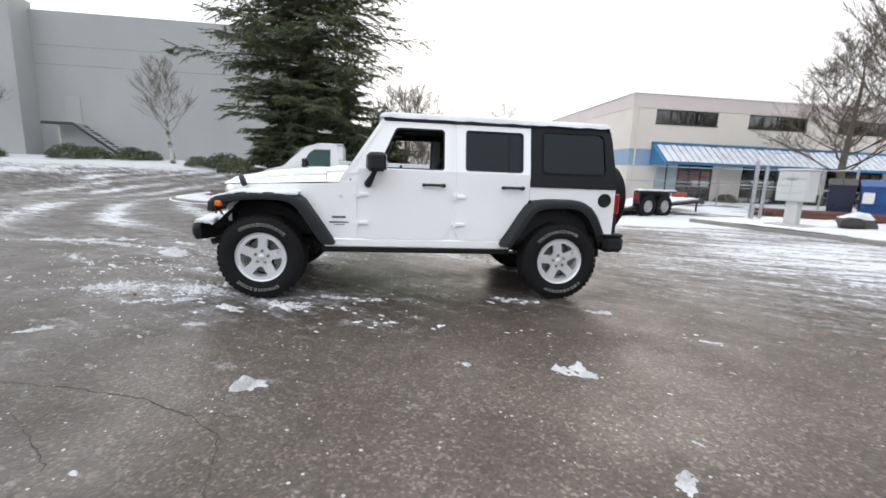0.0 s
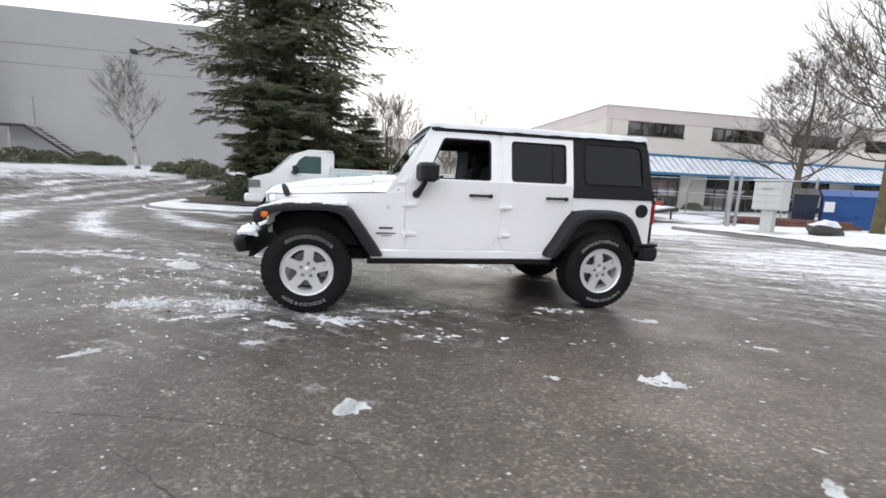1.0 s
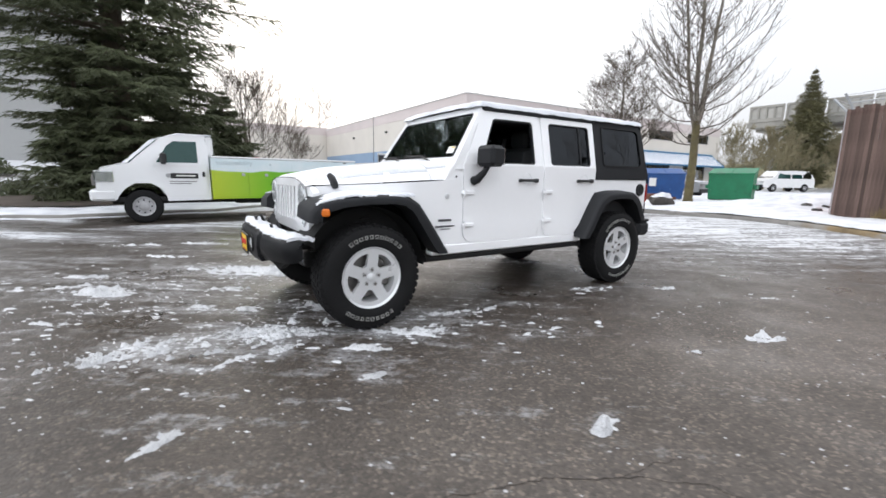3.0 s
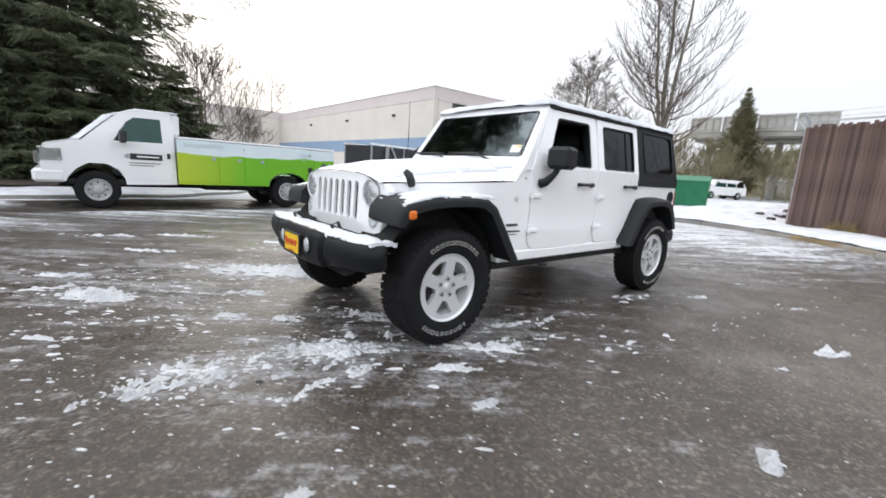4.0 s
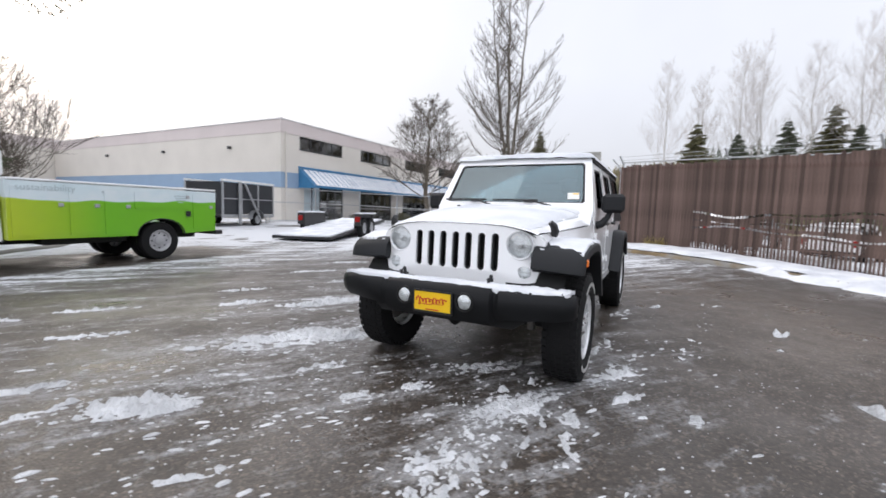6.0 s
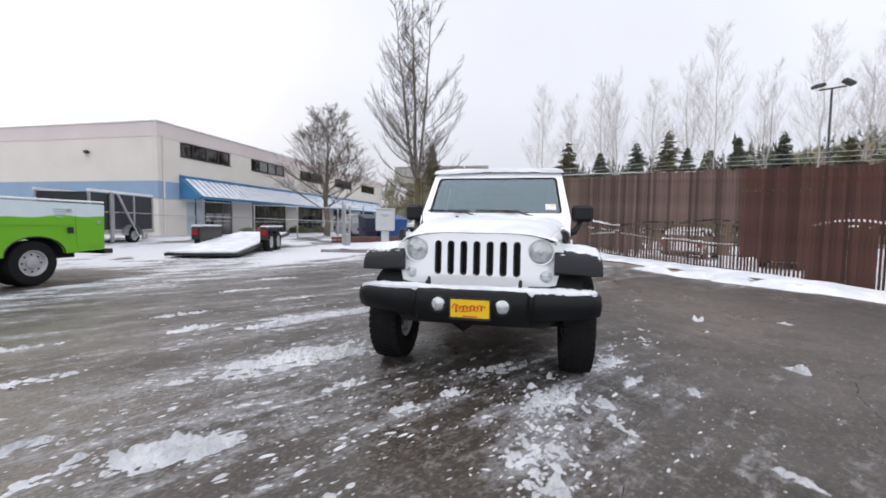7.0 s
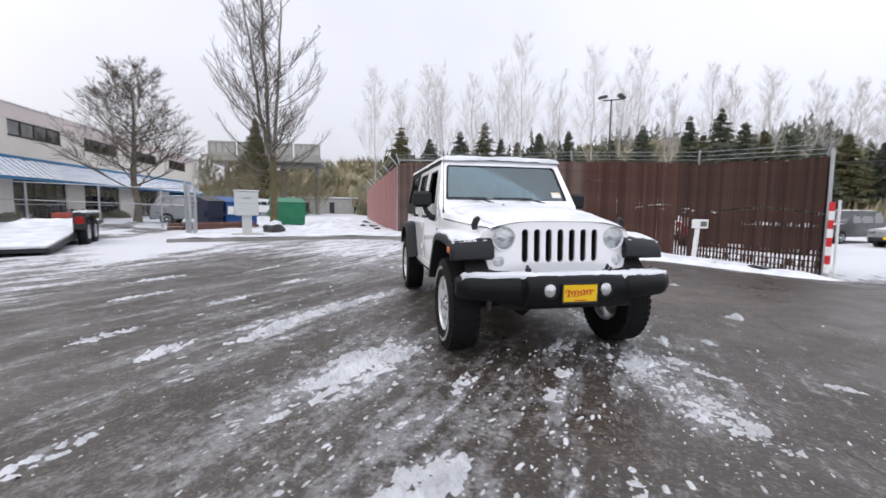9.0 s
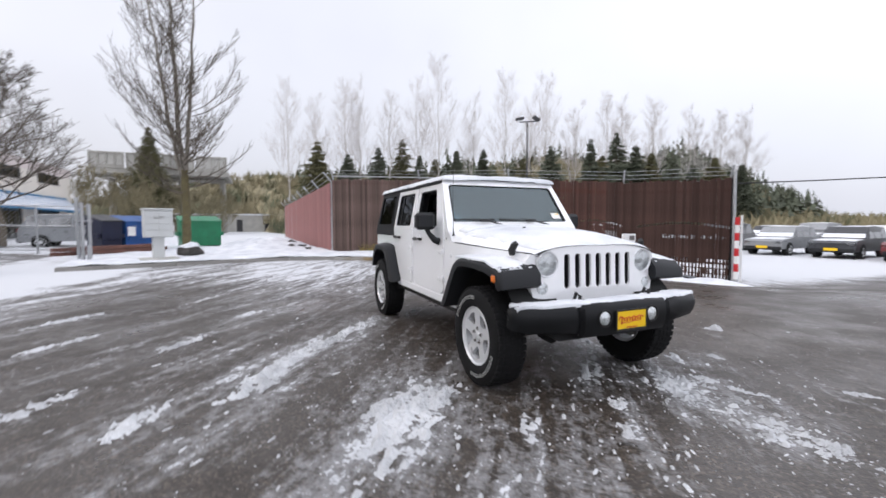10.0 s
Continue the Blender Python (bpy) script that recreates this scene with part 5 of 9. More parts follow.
fb = part("front_bumper", bumper_front(), BUMPER, suv_body, "black front bumper", smooth=45)
part("valance", Shape().plate([(-0.62, 0.53), (-0.52, 0.465), (0.52, 0.465), (0.62, 0.53)], [], 0.04, lambda u, v, d: (-2.13 + d + 0.10 * (abs(u) / 0.62) ** 2, u, v)), UNDER, fb)
for sd in (-1, 1):
    place = Matrix.Translation((-2.196, sd * 0.229, 0.635)) @ Euler((0, radians(-90), 0)).to_matrix().to_4x4()
    part("fog_lamp_recess", Shape().lathe([(0.066, -0.012), (0.066, 0.012), (0.060, 0.015), (0.053, 0.010), (0.051, -0.01)], 28, place), UNDER, fb)
    part("fog_lamp", Shape().lathe([(0.0, 0.018), (0.03, 0.015), (0.046, 0.009), (0.052, 0.0)], 28, place), REFLECTOR, fb, "round fog lamp")
    part("lamp_lens", Shape().lathe([(0.0, 0.028), (0.03, 0.025), (0.050, 0.012)], 28, place), LENS, fb)
    hk = Shape().tube([(-2.06, sd * 0.345, 0.73), (-2.075, sd * 0.345, 0.785), (-2.03, sd * 0.345, 0.80), (-2.00, sd * 0.345, 0.73)], 0.013, 8)
    part("tow_hook", hk, BLACK, fb, "black tow hook")
part("plate_frame", Shape().plate(rounded(-0.150, 0.150, 0.535, 0.692, 0.008), [rounded(-0.139, 0.139, 0.552, 0.682, 0.004)], 0.012, lambda u, v, d: (-2.228 + d, u - 0.004, v)), BLACK, fb, "black plate frame")
part("advert_plate", Shape().box(-2.225, -2.216, -0.146, 0.138, 0.545, 0.686, 0.0), YELLOW, fb, "yellow dealer plate with a red scrawl")
scr = Shape()
pen = []
for i in range(67):
    f = i / 66
    amp = 0.030 if f < 0.14 else 0.015 + 0.006 * math.sin(f * 23)
    ph = f * 2 * math.pi * 8.5
    pen.append((-2.2262, 0.112 - 0.218 * f + 0.008 * math.cos(ph), 0.616 + 0.010 * f + amp * math.sin(ph)))
scr.tube(pen, 0.0042, 5)
scr.tube([(-2.2262, 0.108 - 0.20 * i / 12, 0.592 + 0.014 * i / 12 + 0.003 * math.sin(i)) for i in range(13)], [0.0015 + 0.0012 * math.sin(math.pi * i / 12) for i in range(13)], 5)
part("scrawl", scr, RED_INK, fb, "red ink flourish", smooth=60)
part("small_bar", Shape().box(-2.2275, -2.2245, -0.055, 0.045, 0.558, 0.565, 0.0), RED_INK, fb, smooth=0)
rb = part("rear_bumper", Shape().box(2.03, 2.262, -0.80, 0.80, 0.49, 0.665, 0.04), TRIM, suv_body, "dark grey rear bumper")
part("bumper_top", Shape().box(2.0, 2.235, -0.80, 0.80, 0.66, 0.69, 0.01), TRIM, rb)

# underbody
ub = Shape().box(-1.85, 2.0, -0.46, -0.38, 0.44, 0.56, 0.01).box(-1.85, 2.0, 0.38, 0.46, 0.44, 0.56, 0.01).box(-0.9, 2.05, -0.70, 0.70, 0.54, 0.60).box(-0.55, 0.35, -0.30, 0.30, 0.36, 0.50, 0.04).box(0.45, 1.05, -0.25, 0.40, 0.36, 0.52, 0.05)
ub.box(-1.80, -0.62, -0.55, 0.55, 0.60, 1.02)
part("chassis", ub, UNDER, suv_body)
for ax in (-1.4735, 1.503):
    ax_sh = Shape().tube([(ax, -0.70, 0.40), (ax, 0.70, 0.40)], 0.045, 10)
    ax_sh.add(Shape().lathe([(0.0, -0.14), (0.10, -0.11), (0.14, 0.0), (0.10, 0.11), (0.0, 0.14)], 16, Matrix.Translation((ax, 0.18 if ax < 0 else 0.0, 0.40)) @ Euler((radians(90), 0, 0)).to_matrix().to_4x4()).v, [])
    part("axle", ax_sh.tube([(ax, 0.08, 0.40), (ax, 0.16, 0.40), (ax, 0.26, 0.40)], [0.08, 0.14, 0.08], 14), UNDER, suv_body)
    for sd in (-1, 1):
        part("shock_absorber", Shape().tube([(ax - 0.12, sd * 0.52, 0.36), (ax - 0.18, sd * 0.50, 0.92)], 0.028, 8), BRAKE, suv_body)
        part("coil_spring", Shape().tube([(ax + 0.09 + 0.07 * math.cos(t * 0.7), sd * 0.50 + 0.07 * math.sin(t * 0.7), 0.45 + 0.40 * t / 54) for t in range(55)], 0.010, 5), UNDER, suv_body)
part("exhaust", Shape().tube([(0.3, 0.3, 0.40), (1.2, 0.52, 0.42), (2.05, 0.55, 0.46)], 0.035, 8).tube([(1.45, 0.1, 0.45), (1.95, 0.1, 0.45)], 0.11, 12), BRAKE, suv_body)

# cabin
cab = Shape().box(-0.62, 2.08, -0.75, 0.75, 0.60, 0.68).box(-0.66, -0.40, -0.74, 0.74, 1.02, 1.27, 0.05).box(-0.30, 2.03, -0.665, 0.665, 1.738, 1.758)
part("cabin_lining", cab, CABIN, suv_body)
for sd in (-1, 1):
    trim_low = Shape().box(-0.56, 2.06, min(sd * 0.745, sd * 0.753), max(sd * 0.745, sd * 0.753), 0.66, 1.275)
    part("inner_trim", trim_low, CABIN, suv_body)
    bars = Shape().tube([(-0.42, sd * 0.62, 1.30), (-0.28, sd * 0.60, 1.66), (-0.20, sd * 0.59, 1.70), (0.40, sd * 0.58, 1.71), (1.40, sd * 0.58, 1.70), (1.95, sd * 0.58, 1.30)], 0.035, 10)
    bars.tube([(0.42, sd * 0.64, 0.70), (0.42, sd * 0.63, 1.45), (0.42, sd * 0.58, 1.70)], 0.042, 10)
    part("roll_bar", bars, CABIN, suv_body)
    for sx, nm in ((0.10, "front_seat"), (1.0, "rear_seat")):
        st = Shape().box(-0.26, 0.26, -0.25, 0.25, -0.09, 0.09, 0.05, Matrix.Translation((sx - 0.05, sd * 0.37, 0.86)))
        st.box(-0.07, 0.07, -0.24, 0.24, -0.32, 0.32, 0.06, Matrix.Translation((sx + 0.25, sd * 0.37, 1.16)) @ Matrix.Rotation(radians(14), 4, "Y"))
        st.box(-0.045, 0.045, -0.13, 0.13, -0.09, 0.09, 0.04, Matrix.Translation((sx + 0.34, sd * 0.37, 1.56)))
        st.tube([(sx + 0.32, sd * 0.37 - 0.05, 1.42), (sx + 0.335, sd * 0.37 - 0.05, 1.50)], 0.008, 6).tube([(sx + 0.32, sd * 0.37 + 0.05, 1.42), (sx + 0.335, sd * 0.37 + 0.05, 1.50)], 0.008, 6)
        part(nm, st, CABIN, suv_body, "black cloth seat")
    part("sun_visor", Shape().box(-0.30, -0.12, min(sd * 0.14, sd * 0.52), max(sd * 0.14, sd * 0.52), 1.700, 1.722, 0.01), CABIN, suv_body)
sw = Matrix.Translation((-0.22, -0.37, 1.17)) @ Matrix.Rotation(radians(-65), 4, "Y")
swh = Shape().lathe([(0.172 + 0.014 * math.cos(a), 0.014 * math.sin(a)) for a in [2 * math.pi * i / 8 for i in range(8)]], 28, sw, closed=True)
swh.box(-0.17, 0.17, -0.02, 0.02, -0.01, 0.01, 0.004, sw).box(-0.06, 0.06, -0.07, 0.07, -0.02, 0.02, 0.01, sw).tube([(-0.22, -0.37, 1.17), (-0.48, -0.37, 1.06)], 0.03, 8)
part("steering_wheel", swh, BLACK, suv_body)
part("inside_mirror", Shape().box(-0.015, 0.015, -0.12, 0.12, -0.03, 0.03, 0.01, Matrix.Translation((-0.30, 0.0, 1.655))), BLACK, suv_body)
part("antenna", Shape().tube([(-0.745, 0.755, 1.20), (-0.735, 0.755, 1.27), (-0.735, 0.755, 1.86)], [0.014, 0.0035, 0.0022], 6), BLACK, suv_body, "thin black antenna")

for ax, spin in ((-1.4735, 14), (1.503, 30)):
    for sd in (-1, 1):
        wheel(suv_body, ax, sd * 0.786, sd, spin=spin + 20 * sd)


# snow lying on the vehicle
def snow_on(name, nu, nv, fn, label, edge=0.12, seed=0.0, thick=0.02, hole=0.25):
    """A lumpy layer of snow over a surface given by fn(u, v) -> point; ragged at its edge."""
    top, f = {}, {}
    for i in range(nu + 1):
        for j in range(nv + 1):
            u, v = i / nu, j / nv
            p = fn(u, v)
            q = noise.noise((p[0] * 5, p[1] * 5, seed)) * 0.5 + noise.noise((p[0] * 15, p[1] * 15, seed + 3)) * 0.35 + noise.noise((p[0] * 42, p[1] * 42, seed + 9)) * 0.2
            e = min(u, 1 - u, v * 1.0, 1 - v)
            k = min(1.0, e / edge) + q * 0.9 + hole
            f[i, j] = k
            top[i, j] = (p[0], p[1], p[2] + (thick * min(1.0, max(0.0, k)) ** 0.5 * (1 + 0.5 * q) if k > 0 else -0.006))
    sh, idx = Shape(), {}
    for i in range(nu):
        for j in range(nv):
            ks = ((i, j), (i + 1, j), (i + 1, j + 1), (i, j + 1))
            if max(f[k] for k in ks) <= 0:
                continue
            q = []
            for k in ks:
                if k not in idx:
                    idx[k] = len(sh.v)
                    sh.v.append(top[k])
                q.append(idx[k])
            sh.f.append(tuple(q))
    # a skirt along the edge gives the layer its thickness
    count = {}
    for q in sh.f:
        for a, b in zip(q, q[1:] + q[:1]):
            count[min(a, b), max(a, b)] = count.get((min(a, b), max(a, b)), 0) + 1
    low_of = {}
    for (a, b), c in count.items():
        if c == 1:
            for w in (a, b):
                if w not in low_of:
                    low_of[w] = len(sh.v)
                    x, y, z = sh.v[w]
                    sh.v.append((x, y, z - thick * 0.95))
            sh.f.append((a, b, low_of[b], low_of[a]))
    return solid(name, sh, SNOW, label, "snow", smooth=80)


def roof_snow_pt(u, v):
    """A rounded slab of snow that curls over the roof's edge."""
    u, v = 0.5 - 0.5 * math.cos(math.pi * u) * (1 - 0.45 * math.sin(math.pi * u)), 0.5 - 0.5 * math.cos(math.pi * v) * (1 - 0.45 * math.sin(math.pi * v))
    x, y = lerp(-0.372, 2.035, u), lerp(-0.724, 0.724, v)
    d = min(min(u, 1 - u) * 2.44, min(v, 1 - v) * 1.45)
    r = math.sqrt(max(0.0, 1 - (1 - min(1.0, d / 0.085)) ** 2))
    q = noise.noise((x * 3, y * 3, 1)) * 0.010 + noise.noise((x * 12, y * 12, 5)) * 0.006
    wob = noise.noise((x * 7, y * 7, 8)) * 0.010 * (1 - r)
    return (x + wob, y + wob, 1.782 + 0.058 * r + q * r + 0.016 * (1 - (2 * v - 1) ** 2) + noise.noise((x * 9, y * 9, 3)) * 0.008 * (1 - r))


solid("roof_snow", Shape().grid(90, 64, roof_snow_pt), SNOW, "even layer of snow on the vehicle's roof", "snow", smooth=80)
snow_on("hood_snow", 90, 80, lambda u, v: hood_pt(lerp(0.02, 1.0, u), lerp(0.04, 0.96, v), 0.001), "thin uneven snow on the white hood", 0.20, 2, 0.009, 0.10)
snow_on("cowl_snow", 20, 80, lambda u, v: cowl_pt(u, lerp(0.06, 0.94, v), 0.002), "snow along the windscreen base", 0.2, 4, 0.020, 0.30)
snow_on("bumper_snow", 16, 110, lambda u, v: (lerp(-2.160, -1.99, u) + 0.10 * abs(2 * v - 1) ** 3, lerp(-0.875, 0.875, v), 0.736), "ridge of snow along the front bumper", 0.30, 6, 0.024, -0.05)
for sd in (-1, 1):
    snow_on("flare_snow", 60, 22, lambda u, v, s=sd: (lerp(-1.88, -1.12, u), s * lerp(0.63, 0.915, v), 1.030 - 0.05 * smooth01(-1.6, -1.9, lerp(-1.88, -1.12, u)) + 0.012 * (1 - v)), "patchy snow on the front wheel flare", 0.30, 8 + sd, 0.014, -0.02 if sd < 0 else 0.10)


# ---- cream two-storey workshop building with a blue awning ----
BX, BY, BTOP, BBASE = 14.1, 19.76, 6.6, 0.25
# plain dark sheets behind the panes; the unlit rooms' dimness is in this colour
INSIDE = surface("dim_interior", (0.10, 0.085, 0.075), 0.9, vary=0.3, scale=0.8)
RED_STOCK = surface("red_brown_stock", (0.30, 0.06, 0.04), 0.7, vary=0.25, scale=2)
PALE_DOOR = surface("pale_blue_grey_panel", (0.42, 0.50, 0.53), 0.5, vary=0.06, scale=2)
WIN_X = [(15.62, 19.74), (21.85, 26.0), (28.3, 32.4), (34.8, 38.9), (41.5, 45.6)]
SHOP_X = [(16.0, 19.9), (21.9, 26.2), (28.0, 32.3), (34.5, 38.8), (41.2, 45.5)]
b1 = thing("workshop_building", "cream concrete two-storey workshop with a long blue awning", "building", kind="")
front_map = lambda u, v, d: (u, BY + d, v)
wall_f = Shape().plate([(BX, -0.3), (48.0, -0.3), (48.0, 5.80), (BX, 5.80)], [[(a, 4.95), (b, 4.95), (b, 5.78), (a, 5.78)] for a, b in WIN_X] + [[(a, BBASE + 0.05), (b, BBASE + 0.05), (b, 2.75), (a, 2.75)] for a, b in SHOP_X], 0.25, front_map)
part("front_wall", wall_f, CREAM_WALL, b1, "cream painted wall")
part("parapet", Shape().box(BX - 0.02, 48.02, BY - 0.02, BY + 0.26, 5.805, BTOP, 0.0), PINK_BAND, b1, "pinkish parapet band")
part("side_wall", Shape().box(BX, BX + 0.25, BY + 0.26, 49.5, -0.3, 5.80), CREAM_WALL, b1)
part("parapet", Shape().box(BX - 0.02, BX + 0.24, BY + 0.27, 49.5, 5.805, BTOP), PINK_BAND, b1)
part("blue_band", Shape().box(BX - 0.006, BX + 0.1, BY + 0.0, 49.5, 2.42, 3.40), BLUE_BAND, b1, "faded blue painted band")
part("blue_band", Shape().box(BX - 0.004, 15.52, BY - 0.006, BY + 0.1, 2.42, 3.40), BLUE_BAND, b1)
part("parapet_cap", Shape().box(BX - 0.07, 48.06, BY - 0.07, BY + 0.30, BTOP + 0.004, BTOP + 0.07), WHITE_PAINT, b1)
part("parapet_cap", Shape().box(BX - 0.07, BX + 0.28, BY + 0.31, 49.5, BTOP + 0.004, BTOP + 0.07), WHITE_PAINT, b1)
part("roof", Shape().box(BX + 0.25, 47.9, BY + 0.27, 49.5, 5.9, 6.1), CONCRETE, b1)
part("end_wall", Shape().box(47.75, 48.0, BY + 0.26, 49.5, -0.3, 6.6), CREAM_WALL, b1)
part("downpipe", Shape().tube([(BX + 0.35, BY - 0.06, 0.2), (BX + 0.35, BY - 0.06, 5.9)], 0.05, 8), CREAM_WALL, b1)
for k, y in enumerate((24.5, 32.0, 40.0)):
    part("wall_lamp", Shape().box(BX - 0.18, BX - 0.01, y - 0.12, y + 0.12, 4.95, 5.12, 0.02), FRAME_DARK, b1)
for a, b in WIN_X:
    w = part("window", Shape().plate([(a, 4.95), (b, 4.95), (b, 5.78), (a, 5.78)], [[(lerp(a, b, i / 4) + 0.04, 5.0), (lerp(a, b, (i + 1) / 4) - 0.04, 5.0), (lerp(a, b, (i + 1) / 4) - 0.04, 5.73), (lerp(a, b, i / 4) + 0.04, 5.73)] for i in range(4)], 0.07, lambda u, v, d: (u, BY + 0.06 + d, v)), FRAME_DARK, b1, "dark framed upper window")
    for i in range(4):
        part("pane", Shape().box(lerp(a, b, i / 4) + 0.03, lerp(a, b, (i + 1) / 4) - 0.03, BY + 0.10, BY + 0.106, 4.99, 5.74), DARK_GLASS, w)
    for i in (0, 3):
        part("blind", Shape().box(lerp(a, b, i / 4) + 0.03, lerp(a, b, (i + 1) / 4) - 0.03, BY + 0.16, BY + 0.17, 4.99, 5.74), PALE_DOOR, w)
    part("sill", Shape().box(a - 0.03, b + 0.03, BY - 0.04, BY + 0.02, 4.90, 4.948), FRAME_DARK, w)
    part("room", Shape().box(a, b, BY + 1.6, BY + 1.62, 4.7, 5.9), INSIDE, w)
for k, (a, b) in enumerate(SHOP_X):
    n = 5
    w = part("shopfront", Shape().plate([(a, BBASE + 0.05), (b, BBASE + 0.05), (b, 2.75), (a, 2.75)], [[(lerp(a, b, i / n) + 0.04, BBASE + 0.12), (lerp(a, b, (i + 1) / n) - 0.04, BBASE + 0.12), (lerp(a, b, (i + 1) / n) - 0.04, 2.68), (lerp(a, b, i / n) + 0.04, 2.68)] for i in range(n)], 0.08, lambda u, v, d: (u, BY + 0.08 + d, v)), FRAME_DARK, b1, "dark framed shopfront glazing")
    for i in range(n):
        if k == 0 and i < 2:
            part("pale_panel", Shape().box(lerp(a, b, i / n) + 0.03, lerp(a, b, (i + 1) / n) - 0.03, BY + 0.11, BY + 0.13, BBASE + 0.1, 2.70), PALE_DOOR, w, "pale panel door")
        else:
            part("pane", Shape().box(lerp(a, b, i / n) + 0.03, lerp(a, b, (i + 1) / n) - 0.03, BY + 0.12, BY + 0.126, BBASE + 0.1, 2.70), DARK_GLASS, w)
    part("push_bar", Shape().box(a + 0.1, b - 0.1, BY + 0.05, BY + 0.07, 1.22, 1.27), STEEL, w)
    part("stock", Shape().box(lerp(a, b, 0.5), lerp(a, b, 0.68), BY + 0.55, BY + 0.60, BBASE, 2.3), RED_STOCK, w)
    part("stock", Shape().box(lerp(a, b, 0.4), lerp(a, b, 0.95), BY + 0.9, BY + 1.1, BBASE, 1.1), RED_STOCK, w)
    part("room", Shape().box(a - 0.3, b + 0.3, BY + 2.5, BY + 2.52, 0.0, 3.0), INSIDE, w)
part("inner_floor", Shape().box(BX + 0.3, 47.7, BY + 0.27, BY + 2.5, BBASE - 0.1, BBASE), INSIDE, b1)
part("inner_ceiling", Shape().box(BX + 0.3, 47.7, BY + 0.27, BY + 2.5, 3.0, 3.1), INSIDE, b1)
# awning: sloped sheet with standing seams
aw = part("awning", Shape().add([(15.52, BY - 0.01, 3.74), (46.8, BY - 0.01, 3.74), (46.8, BY - 1.35, 2.62), (15.52, BY - 1.35, 2.62), (15.52, BY - 0.01, 3.70), (46.8, BY - 0.01, 3.70), (46.8, BY - 1.35, 2.50), (15.52, BY - 1.35, 2.50)], [(0, 1, 2, 3), (4, 7, 6, 5), (3, 2, 6, 7), (0, 4, 5, 1)]), BLUE_METAL, b1, "blue metal awning")
for x in (15.52, 46.76):
    part("awning_end", Shape().add([(x, BY - 0.01, 3.74), (x, BY - 1.35, 2.62), (x, BY - 1.35, 2.48), (x, BY - 0.01, 2.48), (x + 0.04, BY - 0.01, 3.74), (x + 0.04, BY - 1.35, 2.62), (x + 0.04, BY - 1.35, 2.48), (x + 0.04, BY - 0.01, 2.48)], [(0, 1, 2, 3), (7, 6, 5, 4), (0, 4, 5, 1), (1, 5, 6, 2)]), BLUE_METAL, aw)
part("flashing", Shape().box(15.50, 46.82, BY - 0.06, BY + 0.0, 3.745, 3.86), BLUE_METAL, aw)
for i in range(69):
    x = 15.75 + i * 0.45
    part("seam", Shape().add([(x, BY - 0.03, 3.735), (x + 0.03, BY - 0.03, 3.735), (x + 0.03, BY - 1.36, 2.625), (x, BY - 1.36, 2.625), (x, BY - 0.03, 3.785), (x + 0.03, BY - 0.03, 3.785), (x + 0.03, BY - 1.36, 2.675), (x, BY - 1.36, 2.675)], [(0, 1, 5, 4), (4, 5, 6, 7), (1, 2, 6, 5), (3, 0, 4, 7), (2, 3, 7, 6)]), BLUE_METAL, aw)
asn = Shape()
for i in range(68):
    x0, x1 = 15.785 + i * 0.45, 16.195 + i * 0.45
    top = 0.09 + 0.08 * noise.noise((i * 0.7, 3, 1))
    asn.grid(2, 8, lambda u, v: (lerp(x0, x1, u), lerp(BY - 1.38, BY - top * 1.2, v), lerp(2.615, 3.74 - top, v) + 0.035 + 0.012 * math.sin(math.pi * u)))
solid("awning_snow", asn, SNOW, "thin snow lying between the awning's seams", "snow", kind="stuff", smooth=60)

# the far wing, set back
b2 = thing("rear_wing", "pale pinkish concrete wing set behind the yard", "building")
part("wall", Shape().box(-3.0, BX + 1.2, 49.6, 49.9, -0.3, 6.0), CREAM_WALL, b2)
part("parapet", Shape().box(-3.0, BX + 1.2, 49.58, 49.92, 6.004, 6.9), PINK_BAND, b2)
part("wall", Shape().box(-3.3, -3.004, 49.6, 60, -0.3, 6.9), CREAM_WALL, b2)

# ---- tall grey tilt-up warehouse ----
b3 = thing("grey_warehouse", "tall plain grey concrete panel warehouse", "building")
GY, GTOP = 30.0, 11.7
for z0, z1 in ((0.2, 8.12), (8.14, 9.40), (9.42, GTOP)):
    part("wall_panel", Shape().box(-25.6, -6.0, GY, GY + 0.3, z0, z1), GREY_WALL, b3)
part("joint_backing", Shape().box(-25.6, -6.02, GY + 0.03, GY + 0.29, 8.10, 9.44), FRAME_DARK, b3)
part("wall_panel", Shape().box(-6.3, -6.0, GY + 0.31, 60, 0.2, GTOP), GREY_WALL, b3)
part("corner_pier", Shape().box(-26.6, -25.604, GY - 1.6, GY + 0.3, 0.2, GTOP + 0.5), GREY_WALL, b3)
part("wing_wall", Shape().plate([(-48, 0.2), (-26.61, 0.2), (-26.61, GTOP + 0.5), (-48, GTOP + 0.5)], [[(-33.0, 3.6), (-27.6, 3.6), (-27.6, 6.4), (-33.0, 6.4)], [(-33.0, 8.2), (-27.6, 8.2), (-27.6, 9.8), (-33.0, 9.8)]], 0.3, lambda u, v, d: (u, GY - 1.55 + d, v)), GREY_WALL, b3)
